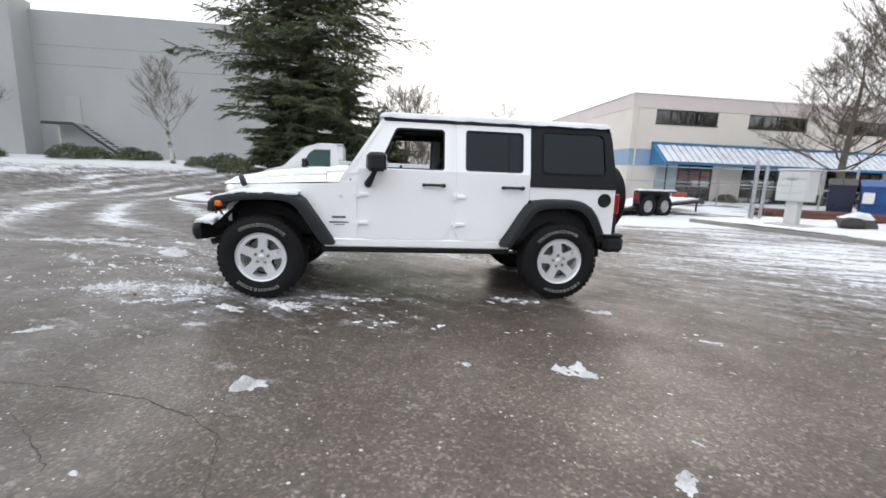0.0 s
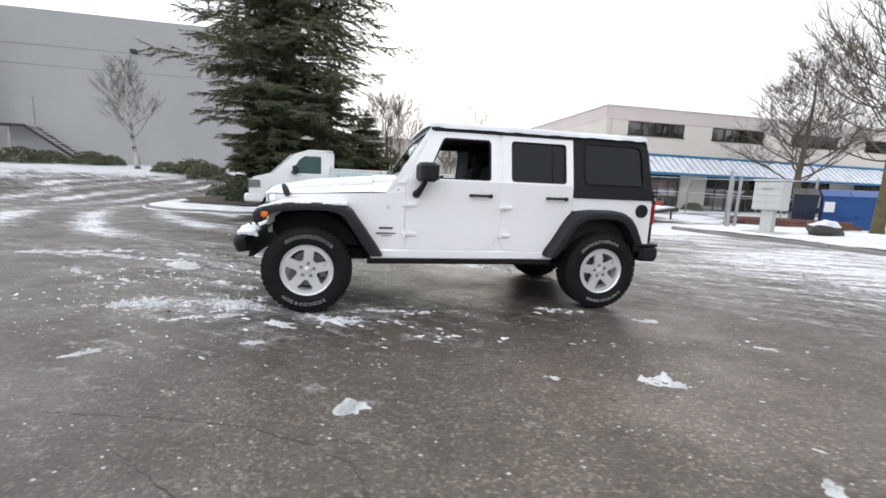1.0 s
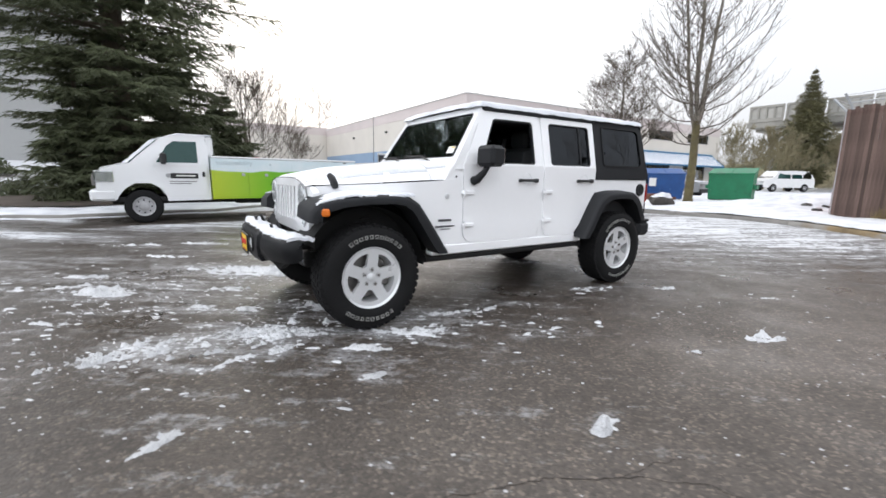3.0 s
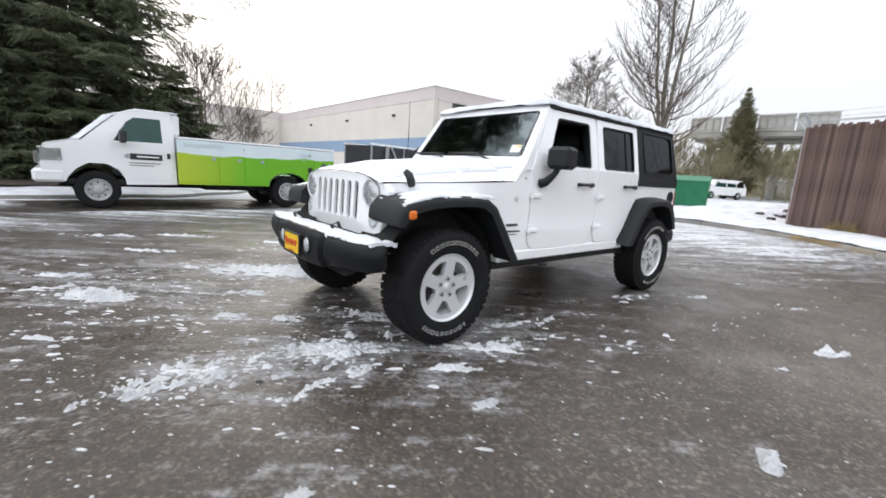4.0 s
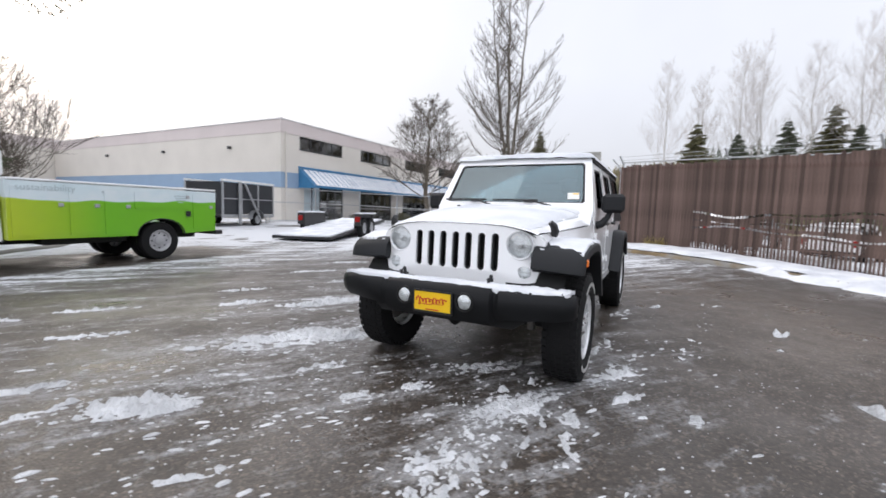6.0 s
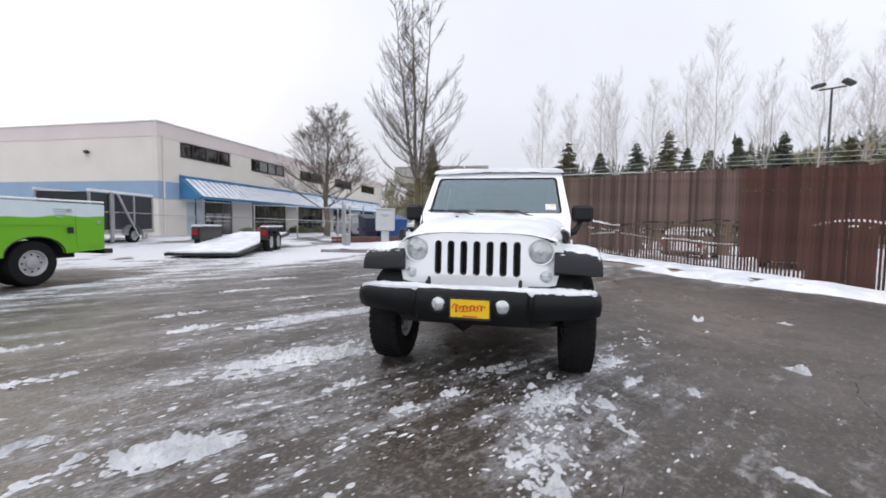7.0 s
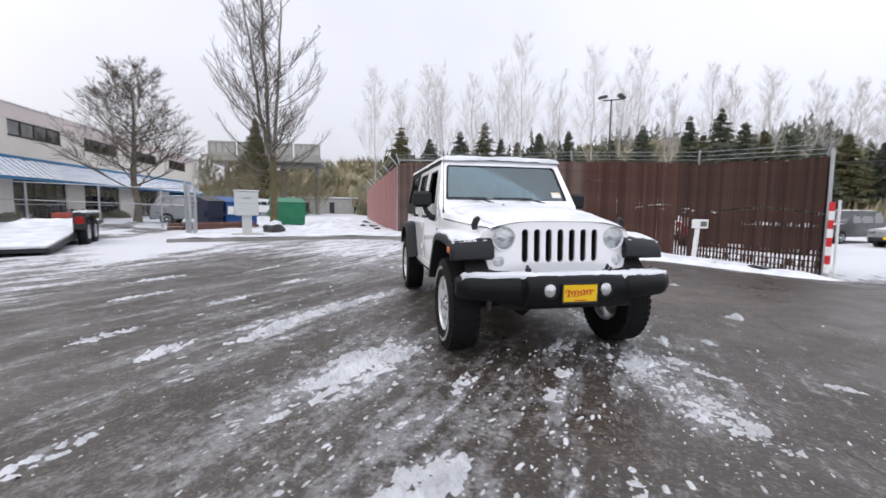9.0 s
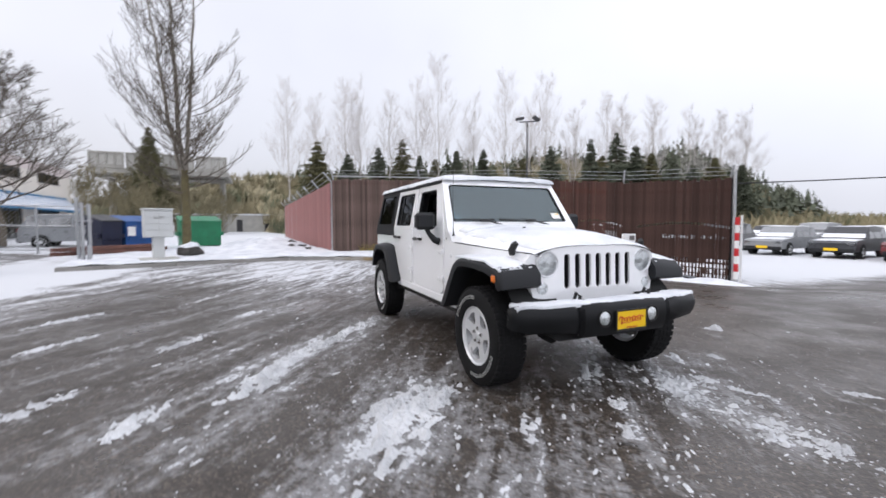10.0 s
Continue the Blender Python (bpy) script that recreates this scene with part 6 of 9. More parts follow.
for z0, z1 in ((3.6, 6.4), (8.2, 9.8)):
    w = part("window", Shape().plate([(-33.0, z0), (-27.6, z0), (-27.6, z1), (-33.0, z1)], [[(-33.0 + 1.35 * i + 0.05, z0 + 0.06), (-31.65 + 1.35 * i - 0.05, z0 + 0.06), (-31.65 + 1.35 * i - 0.05, z1 - 0.06), (-33.0 + 1.35 * i + 0.05, z1 - 0.06)] for i in range(4)], 0.06, lambda u, v, d: (u, GY - 1.45 + d, v)), FRAME_DARK, b3)
    part("pane", Shape().box(-32.97, -27.63, GY - 1.40, GY - 1.39, z0 + 0.03, z1 - 0.03), DARK_GLASS, w)
    part("room", Shape().box(-33.2, -27.4, GY - 0.6, GY - 0.58, z0 - 0.2, z1 + 0.2), INSIDE, w)
part("wall_lamp", Shape().box(-16.62, -16.22, GY - 0.30, GY - 0.01, 9.42, 9.66, 0.03), FRAME_DARK, b3, "small wall floodlight")
# open steel stair with its landing against the wall
st = thing("entrance_stair", "open dark steel stair and landing on the grey wall", "stair", m=Matrix.Translation((-24.4, GY - 1.6, 1.6)))
part("landing", Shape().box(0.0, 2.0, 0.0, 1.5, 2.30, 2.42, 0.02), CONCRETE, st)
part("landing_edge", Shape().box(-0.02, 2.02, -0.06, -0.004, 2.24, 2.44, 0.01), FRAME_DARK, st)
part("support", Shape().box(0.9, 1.05, 0.1, 0.25, 0.0, 2.30, 0.01), CONCRETE, st)
for y in (0.0, 1.1):
    part("stringer", Shape().add([(2.0, y, 2.40), (2.0, y, 2.20), (5.1, y, 0.0), (5.4, y, 0.0), (2.0, y + 0.05, 2.40), (2.0, y + 0.05, 2.20), (5.1, y + 0.05, 0.0), (5.4, y + 0.05, 0.0)], [(0, 1, 2, 3), (7, 6, 5, 4), (0, 3, 7, 4), (1, 0, 4, 5), (2, 1, 5, 6), (3, 2, 6, 7)]), FRAME_DARK, st)
for i in range(13):
    part("tread", Shape().box(2.02 + 0.25 * i, 2.30 + 0.25 * i, 0.05, 1.1, 2.24 - 0.178 * i, 2.28 - 0.178 * i), SNOW if i % 3 else CONCRETE, st)
part("wall_door", Shape().box(0.5, 1.6, 1.54, 1.58, 2.42, 4.4, 0.01), GREY_WALL, st)


# ---- slatted fence, mail boxes, posts ----
fence = thing("slatted_fence", "tall chain-link fence with weathered brown slats, many broken", "fence")
red_mesh = Shape().box(-0.5, 0.5, -0.5, 0.5, 0, 1.0, 0.0).mesh("red_slat", RED_SLAT, 0)
rng = random.Random(4)


def slat(mesh, name, parent, x, y, z, yaw, w, h, lean=0.0):
    ob = new(name, mesh)
    ob.parent = parent
    ob.matrix_basis = Matrix.Translation((x, y, z)) @ Matrix.Rotation(yaw, 4, "Z") @ Matrix.Rotation(lean, 4, "Y") @ Matrix.Diagonal((w, 0.012, h, 1))


def fence_ground(x, y):
    return gz(x, y) + lerp(0.15, 0.02, smooth01(-1.5, -6.0, y))


def fence_top(x, y):
    """Height of the slats over their foot: the yard falls toward the gate, the top rail hardly does."""
    return 2.74 + 0.20 * smooth01(-1.5, -6.0, y)


def fence_lift(x, y):
    return lerp(0.02, 0.15, smooth01(-1.5, -6.0, y)) + 0.22 * smooth01(-5, -10, y) * smooth01(-1.5, 3.5, x)


def torn_slat(along, top, w, lift):
    """One slat of the fence: split and narrowed in wavy bands where it is broken."""
    wave = 0.09 * math.sin(along * 1.15 + 0.6) + 0.04 * math.sin(along * 3.1)
    cuts = []                                                         # bottom, top, share of the width left
    if 2.5 < along < 7.08:
        cuts.append((1.14 + wave + lift, 1.14 + wave + lift + rng.uniform(0.05, 0.08), 0.35))
        cuts.append((0.66 - wave * 0.7 + lift, 0.66 - wave * 0.7 + lift + rng.uniform(0.04, 0.07), 0.35))
        cuts.append((0.90 + lift + 0.5 * wave, 0.90 + lift + 0.5 * wave + rng.uniform(0.03, 0.05), rng.choice((0.4, 0.5, 1.0))))
        if along > 4.3:
            cuts.append((0.80 + lift, 1.08 + wave * 0.8 + lift, rng.choice((0.5, 0.55, 0.62, 1.0))))
            cuts.append((0.30 + lift, 0.60 - wave * 0.7 + lift, rng.choice((0.55, 0.62, 0.7, 1.0))))
            cuts.append((0.02, 0.26 + lift, rng.choice((0.52, 0.58, 0.64))))
        else:
            cuts.append((0.0, rng.uniform(0.10, 0.26) + lift, rng.choice((0.6, 0.68, 1.0))))
    elif 7.08 <= along < 8.65:
        cuts.append((0.03, rng.uniform(0.16, 0.30) + lift, 0.62))
        cuts.append((2.09 + lift, 2.135 + lift, rng.choice((0.5, 0.55, 1.0))))
    elif 8.65 <= along < 10.45:
        arch_ = 1.16 + lift + 0.17 * math.sin(math.pi * (along - 8.65) / 1.8)
        cuts.append((arch_, arch_ + 0.055, rng.choice((0.45, 0.5, 0.6, 1.0))))
        if along > 9.4:
            cuts.append((arch_ - 0.13, arch_ - 0.09, rng.choice((0.5, 1.0, 1.0))))
        if along > 9.95:
            cuts.append((0.05, arch_ - 0.25, rng.choice((0.62, 0.7, 1.0))))
    elif along >= 10.45:
        arch_ = 1.13 + lift + 0.14 * math.sin(math.pi * min(1.0, max(0.0, (along - 10.9) / 2.5)))
        if along > 10.85:
            cuts.append((arch_, arch_ + rng.uniform(0.06, 0.09), rng.choice((0.42, 0.48, 0.54))))
        if along > 11.7 and rng.random() < 0.55:
            cuts.append((0.84 + lift, 0.90 + lift + rng.uniform(0.0, 0.06), rng.choice((0.5, 0.6))))
        for z0, z1 in ((0.03, 0.17), (0.20, 0.33), (0.36, 0.47), (0.53, 0.62)):
            if rng.random() < (0.92 if z1 < 0.5 else 0.6):
                cuts.append((z0, z1, rng.choice((0.52, 0.58, 0.64))))
    if rng.random() < 0.03:
        cuts.append((rng.uniform(1.7, 2.3), rng.uniform(2.35, 2.6), 0.86))
    marks = sorted({0.0, top} | {max(0.0, c[0]) for c in cuts} | {c[1] for c in cuts})
    sh = Shape()
    for a, b in zip(marks[:-1], marks[1:]):
        share = min([c[2] for c in cuts if c[0] <= (a + b) / 2 <= c[1]] + [1.0])
        off = (1 - share) * w * 0.5 * (1 if int(along * 3) % 2 else -1) * 0.4
        if b - a > 0.003:
            sh.box(off - w * share / 2, off + w * share / 2, -0.006, 0.006, a, b, 0.0)
    return sh.mesh("slat", RUSTY_SLAT if along < 7.08 else REDDISH_SLAT if along < 9.9 else DARK_SLAT, 0)


run = 0.0
posts = []
for (ax, ay), (bx2, by2) in zip(FENCE_LINE[:-1], FENCE_LINE[1:]):
    L = math.hypot(bx2 - ax, by2 - ay)
    yaw = math.atan2(by2 - ay, bx2 - ax)
    n = round(L / 0.088)
    for i in range(n):
        s = (i + 0.5) / n
        x, y = lerp(ax, bx2, s), lerp(ay, by2, s)
        along = run + s * L
        z0 = fence_ground(x, y)
        ob = new("slat", torn_slat(along, fence_top(x, y) + rng.uniform(-0.05, 0.04), rng.choice((0.0893, 0.0885, 0.087, 0.084)), fence_lift(x, y)))
        ob.parent = fence
        ob.matrix_basis = Matrix.Translation((x, y, z0)) @ Matrix.Rotation(yaw, 4, "Z") @ Matrix.Rotation(rng.uniform(-0.0015, 0.0015), 4, "Y")
    np_ = max(1, round(L / 2.6))
    for i in range(np_ + 1):
        s = i / np_
        posts.append((lerp(ax, bx2, s), lerp(ay, by2, s)))
    run += L
for i, (x, y) in enumerate(posts):
    if i and math.hypot(x - posts[i - 1][0], y - posts[i - 1][1]) < 0.1:
        continue
    z0 = fence_ground(x, y)
    part("post", Shape().tube([(x + 0.06, y - 0.06, z0 - 0.2), (x + 0.06, y - 0.06, z0 + fence_top(x, y) + 0.05), (x - 0.10, y + 0.07, z0 + fence_top(x, y) + 0.36)], 0.03, 8), STEEL, fence)
for dz, off in ((0.10, 0.0), (0.21, 0.06), (0.32, 0.13)):
    pts = [(x - off + 0.06, y + off * 0.7 - 0.06, fence_ground(x, y) + fence_top(x, y) + dz) for x, y in FENCE_LINE]
    part("barbed_wire", Shape().tube(pts, 0.006, 4), STEEL, fence)
for dz in (0.06, 1.05, fence_top(x, y) - 0.06):
    pts = [(x + 0.03, y - 0.03, fence_ground(x, y) + dz) for x, y in FENCE_LINE]
    part("rail", Shape().tube(pts, 0.02, 6), STEEL, fence)
wd = Shape()
for k in range(260):
    f = rng.choice((0.33, 0.42, 0.47)) + rng.gauss(0, 0.02)
    x, y = lerp(11.85, 10.55, f) - 0.12 - abs(rng.gauss(0, 0.05)), lerp(0.05, -2.95, f) + rng.gauss(0, 0.03)
    z, h = fence_ground(x, y), rng.uniform(0.08, 0.42)
    dx, dy = rng.gauss(0, 0.09), rng.gauss(0, 0.09)
    wd.add([(x - 0.004, y, z), (x + 0.004, y + 0.004, z), (x + dx, y + dy, z + h)], [(0, 1, 2)])
solid("dry_weeds", wd, surface("straw_weed", (0.34, 0.27, 0.08), 0.9, vary=0.3), "straw-coloured dry weeds at the foot of the fence", "weeds", kind="stuff", smooth=0)
fence2 = thing("red_slatted_fence", "chain-link fence with faded red slats and barbed wire", "fence")
for i in range(150):
    x = 12.0 + i * 0.155
    slat(red_mesh, "slat", fence2, x, 0.10 + 0.004 * i, gz(x, 0.1) + 0.15, 0.03, 0.145, 2.62 + rng.uniform(-0.03, 0.03))
for dz, off in ((0.10, 0.05), (0.24, 0.16), (0.36, 0.26)):
    part("barbed_wire", Shape().tube([(11.9, 0.1 + off, 0.27 + 2.65 + dz), (23, 0.14 + off, 0.27 + 2.65 + dz), (35.2, 0.7 + off, 0.27 + 2.65 + dz)], 0.008, 4), STEEL, fence2)
for i in range(8):
    x = 11.9 + i * 3.3
    part("post", Shape().tube([(x, 0.06 + 0.09 * i, 0.1), (x, 0.06 + 0.09 * i, 2.92), (x, 0.36 + 0.09 * i, 3.28)], 0.03, 8), STEEL, fence2)

STRIPE = surface("red_reflective_band", (0.55, 0.02, 0.025), 0.45, vary=0.1)
px, py = 3.02, -9.55
pz = gz(px, py)
sp_ = thing("striped_marker_post", "red and white banded marker post at the fence end", "post", m=Matrix.Translation((px, py, pz)))
for i in range(8):
    part("band", Shape().tube([(0, 0, 0.12 + 0.215 * i), (0.0, 0, 0.12 + 0.215 * (i + 1))], 0.058, 14), STRIPE if i % 2 else WHITE_PAINT, sp_)
part("foot", Shape().tube([(0, 0, -0.1), (0, 0, 0.12)], 0.05, 10), STEEL, sp_)
gp = thing("gate_post", "tall galvanised steel gate post with a sagging cable", "post", m=Matrix.Translation((3.2, -9.72, pz)))
part("shaft", Shape().tube([(0, 0, -0.1), (0.04, 0, 3.12)], 0.042, 12), STEEL, gp)
part("shaft", Shape().tube([(0.16, -0.12, -0.1), (0.18, -0.12, 2.95)], 0.045, 12), BLACK, gp)
part("shaft", Shape().tube([(-0.02, -0.3, -0.1), (0.0, -0.3, 1.9)], 0.03, 12), WHITE_PAINT, gp)
part("cable", Shape().tube([(0.16 - 1.2 * i, -0.12 - 1.6 * i, 2.8 + 0.13 * i - 0.012 * i * (9 - i)) for i in range(10)], 0.018, 6), BLACK, gp)

# keypad pedestal in front of the fence
kp = thing("keypad_pedestal", "white leaning gate keypad on a square post", "gate keypad", m=Matrix.Translation((5.42, -7.95, gz(5.42, -7.95))) @ Matrix.Rotation(radians(-100), 4, "Z"))
part("post", Shape().box(-0.05, 0.05, -0.05, 0.05, 0.0, 1.12, 0.01, Matrix.Rotation(radians(4), 4, "Y")), WHITE_PAINT, kp)
hd = part("head", Shape().box(-0.06, 0.34, -0.08, 0.09, 0.98, 1.24, 0.015), WHITE_PAINT, kp)
part("keypad", Shape().box(0.10, 0.28, -0.095, -0.08, 1.04, 1.18, 0.005), BRAKE, hd)
part("foot", Shape().box(-0.15, 0.15, -0.15, 0.15, -0.02, 0.05, 0.01), CONCRETE, kp)

# cluster mailbox
mz = bed_height(10.85, 5.45, 0.3)
mb = thing("cluster_mailbox", "pale grey cluster mailbox on a pedestal in the snow", "mailbox", m=Matrix.Translation((10.85, 5.45, mz - 0.04)) @ Matrix.Rotation(radians(-72), 4, "Z"))
MAIL = surface("pale_grey_enamel", (0.53, 0.54, 0.53), 0.45, vary=0.05, scale=3)
mbox = part("cabinet", Shape().box(-0.37, 0.37, -0.26, 0.26, 0.68, 1.50, 0.02), MAIL, mb)
part("cap", Shape().box(-0.40, 0.40, -0.29, 0.29, 1.504, 1.56, 0.02), MAIL, mbox)
part("pedestal", Shape().box(-0.15, 0.15, -0.13, 0.13, 0.0, 0.68, 0.015), MAIL, mb)
part("base_slab", Shape().box(-0.5, 0.5, -0.4, 0.4, -0.06, 0.045, 0.02), CONCRETE, mb)
for i in range(4):
    for j in range(2):
        part("mail_door", Shape().box(-0.34 + 0.345 * j, -0.01 + 0.345 * j, -0.275, -0.262, 0.72 + 0.19 * i, 0.89 + 0.19 * i, 0.004), MAIL, mbox)
part("label_bar", Shape().box(-0.12, 0.12, -0.2785, -0.276, 1.25, 1.265), BRAKE, mbox)
part("label_bar", Shape().box(-0.16, 0.16, -0.2785, -0.276, 1.30, 1.312), BRAKE, mbox)


# ---- dumpsters ----
def dumpster(name, label, m, mat, w=1.7, d=1.3, h=1.25, lid=None):
    t = thing(name, label, "dumpster", "rubbish dumpsters", m)
    hull = Shape().add([(-w / 2 + 0.04, -d / 2 + 0.10, 0.08), (w / 2 - 0.04, -d / 2 + 0.10, 0.08), (w / 2 - 0.04, d / 2, 0.08), (-w / 2 + 0.04, d / 2, 0.08), (-w / 2, -d / 2, h - 0.22), (w / 2, -d / 2, h - 0.22), (w / 2, d / 2, h), (-w / 2, d / 2, h)], [(0, 3, 2, 1), (0, 1, 5, 4), (1, 2, 6, 5), (2, 3, 7, 6), (3, 0, 4, 7)])
    body = part("bin", hull, mat, t, smooth=0)
    part("rim", Shape().tube([(-w / 2, -d / 2, h - 0.22), (w / 2, -d / 2, h - 0.22), (w / 2, d / 2, h), (-w / 2, d / 2, h), (-w / 2, -d / 2, h - 0.22)], 0.035, 6), mat, body)
    for sx in (-1, 1):
        part("fork_pocket", Shape().box(min(sx * w / 2, sx * (w / 2 + 0.11)), max(sx * w / 2, sx * (w / 2 + 0.11)), -0.45, 0.45, 0.55, 0.72, 0.01), mat, body)
        part("lid", Shape().add([(sx * 0.01, -d / 2 - 0.03, h - 0.19), (sx * (w / 2 + 0.02), -d / 2 - 0.03, h - 0.19), (sx * (w / 2 + 0.02), d / 2, h + 0.05), (sx * 0.01, d / 2, h + 0.05), (sx * 0.01, -d / 2 - 0.03, h - 0.23), (sx * (w / 2 + 0.02), -d / 2 - 0.03, h - 0.23), (sx * (w / 2 + 0.02), d / 2, h + 0.01), (sx * 0.01, d / 2, h + 0.01)], [(0, 1, 2, 3), (7, 6, 5, 4), (0, 4, 5, 1), (1, 5, 6, 2), (2, 6, 7, 3), (3, 7, 4, 0)]), lid or BLACK, t)
    for k in range(4):
        part("rib", Shape().box(lerp(-w / 2 + 0.12, w / 2 - 0.12, k / 3) - 0.03, lerp(-w / 2 + 0.12, w / 2 - 0.12, k / 3) + 0.03, -d / 2 - 0.035, -d / 2 + 0.10, 0.45, 0.52, 0.01), mat, body)
    part("skid", Shape().box(-w / 2 + 0.1, w / 2 - 0.1, -d / 2 + 0.15, d / 2 - 0.05, 0.0, 0.08), BLACK, t)
    return t


GREEN_STEEL = surface("green_dumpster_paint", (0.010, 0.17, 0.075), 0.5, vary=0.18, scale=2.5, dirt=(0.02, 0.10, 0.05), dirt_at=0.6)
BLUE_STEEL = surface("blue_dumpster_paint", (0.012, 0.072, 0.24), 0.5, vary=0.18, scale=2.5)
NAVY_STEEL = surface("dark_navy_paint", (0.008, 0.012, 0.035), 0.5, vary=0.2, scale=2.5)
dumpster("dumpster", "green steel dumpster standing in the snow", Matrix.Translation((18.35, 5.25, 0.27)) @ Matrix.Rotation(radians(-74), 4, "Z"), GREEN_STEEL, 1.66, 1.3, 1.42, GREEN_STEEL)
bd_ = dumpster("dumpster", "blue steel dumpster with a white notice", Matrix.Translation((16.2, 7.15, 0.27)) @ Matrix.Rotation(radians(-48), 4, "Z"), BLUE_STEEL, 1.5, 1.05, 1.38, BLUE_STEEL)
part("notice", Shape().box(-0.70, -0.42, -0.560, -0.550, 0.62, 0.98), PAPER, bd_)
dumpster("dumpster", "dark navy dumpster beside the blue one", Matrix.Translation((15.38, 8.05, 0.27)) @ Matrix.Rotation(radians(-48), 4, "Z"), NAVY_STEEL, 0.70, 1.1, 1.40)


# ---- rocks and ploughed snow ----
ROCK = surface("dark_wet_rock", (0.055, 0.05, 0.045), 0.7, vary=0.35, scale=4, bump=0.02)


def rock(x, y, s, seed, snowy=True):
    z = bed_height(x, y, 0.4)

    def f(u, v, k=1.0, cut=-1):
        th, ph = 2 * math.pi * u, math.pi * (v - 0.5)
        d = Vector((math.cos(ph) * math.cos(th), math.cos(ph) * math.sin(th), math.sin(ph)))
        r = 1 + 0.35 * noise.noise(d * 1.3 + Vector((seed, 0, 0))) + 0.15 * noise.noise(d * 3.5 + Vector((0, seed, 0)))
        return (x + d.x * r * s * k, y + d.y * r * s * 0.8 * k, z + 0.25 * s + d.z * r * s * 0.62 * k)
    solid("boulder", Shape().grid(16, 10, f), ROCK, "dark wet boulder half buried in snow", "rock", "boulders on the verge", smooth=40)
    if snowy:
        solid("boulder_snow", Shape().grid(16, 5, lambda u, v: f(u, 0.66 + 0.34 * v, 1.06)), SNOW, "cap of snow on a boulder", "snow", "snow on boulders", smooth=70)


for k, (x, y, s, sn) in enumerate(((12.1, 4.75, 0.46, True), (16.6, 2.6, 0.34, True), (14.6, 1.4, 0.20, False), (15.0, 0.9, 0.24, True), (13.5, 0.8, 0.16, True), (17.5, 1.2, 0.28, False))):
    rock(x, y, s, k * 3.1, sn)


def mound(u, v):
    x, y = lerp(12.6, 24.0, u), lerp(0.4, 4.4, v)
    h = (math.sin(math.pi * u) ** 0.7) * (math.sin(math.pi * min(1, v * 1.0)) ** 0.8) * 0.40
    h *= 0.75 + 0.5 * noise.noise((x * 0.5, y * 0.5, 7)) + 0.2 * noise.noise((x * 1.8, y * 1.8, 3))
    return (x, y, bed_height(x, y, 0.6) - 0.03 + h)


solid("ploughed_snow", Shape().grid(60, 30, mound), SNOW, "low heap of ploughed snow beside the red fence", "snow", smooth=80)

# ---- galvanised fence and gate near the workshop ----
cl = thing("chain_link_fence", "galvanised chain-link fence in front of the workshop", "fence")
CL = [(10.9, 17.3), (14.2, 17.0), (17.6, 16.4), (17.8, 13.6), (17.9, 11.0), (17.2, 9.1)]
for (ax, ay), (bx2, by2) in zip(CL[:-1], CL[1:]):
    z = gz(ax, ay)
    part("post", Shape().tube([(ax, ay, z - 0.1), (ax, ay, z + 2.0)], 0.04, 8), STEEL, cl)
    for dz in (0.15, 1.15, 1.95):
        part("rail", Shape().tube([(ax, ay, z + dz), (bx2, by2, gz(bx2, by2) + dz)], 0.025, 6), STEEL, cl)
    net = Shape()
    L = math.hypot(bx2 - ax, by2 - ay)
    for i in range(int(L / 0.16)):
        s0 = i * 0.16 / L
        for dr in (1, -1):
            s1 = s0 + dr * 1.8 / L
            c0, c1 = max(0, min(1, s0)), max(0, min(1, s1))
            fr = abs(c1 - s0) / abs(s1 - s0)
            if fr > 0.05:
                net.tube([(lerp(ax, bx2, c0), lerp(ay, by2, c0), z + 0.15), (lerp(ax, bx2, c1), lerp(ay, by2, c1), z + 0.15 + 1.8 * fr)], 0.0035, 3, False)
    tagged(part("wire_mesh", net, STEEL, cl, smooth=0), kind="stuff")
part("post", Shape().tube([(*CL[-1], 0.1), (*CL[-1], 2.2)], 0.04, 8), STEEL, cl)
gt = thing("gate_posts", "cluster of galvanised gate posts at the kerb", "post", m=Matrix.Translation((11.5, 7.5, 0.25)))
for dx, dy, h in ((0, 0, 1.75), (0.22, -0.10, 1.70), (0.10, 0.14, 1.9), (-0.12, -0.16, 0.45)):
    part("post", Shape().tube([(dx, dy, -0.1), (dx * 1.1, dy * 1.1, h)], 0.05, 10), STEEL, gt)
part("crossbar", Shape().tube([(-0.1, 0.1, 1.2), (0.35, -0.15, 1.18)], 0.025, 6), STEEL, gt)

# stacked beams beside the dumpsters
BEAM = surface("reddish_brown_beam", (0.13, 0.06, 0.045), 0.8, vary=0.3, scale=3, fine=30)
bm_rng = random.Random(31)
for k in range(9):
    x, y = 13.6 + 0.16 * (k % 5), 7.6 - 0.13 * (k % 5)
    z = bed_height(x, y, 0.4) + 0.07 + (0.14 if k > 4 else 0.0)
    solid("timber_beam", Shape().box(-1.5, 1.5, -0.06, 0.06, -0.06, 0.06, 0.01), BEAM, "weathered reddish-brown beam lying in the snow", "beam", "beams beside the dumpsters", m=Matrix.Translation((x, y, z)) @ Matrix.Rotation(radians(-38 + bm_rng.uniform(-7, 7)), 4, "Z"))


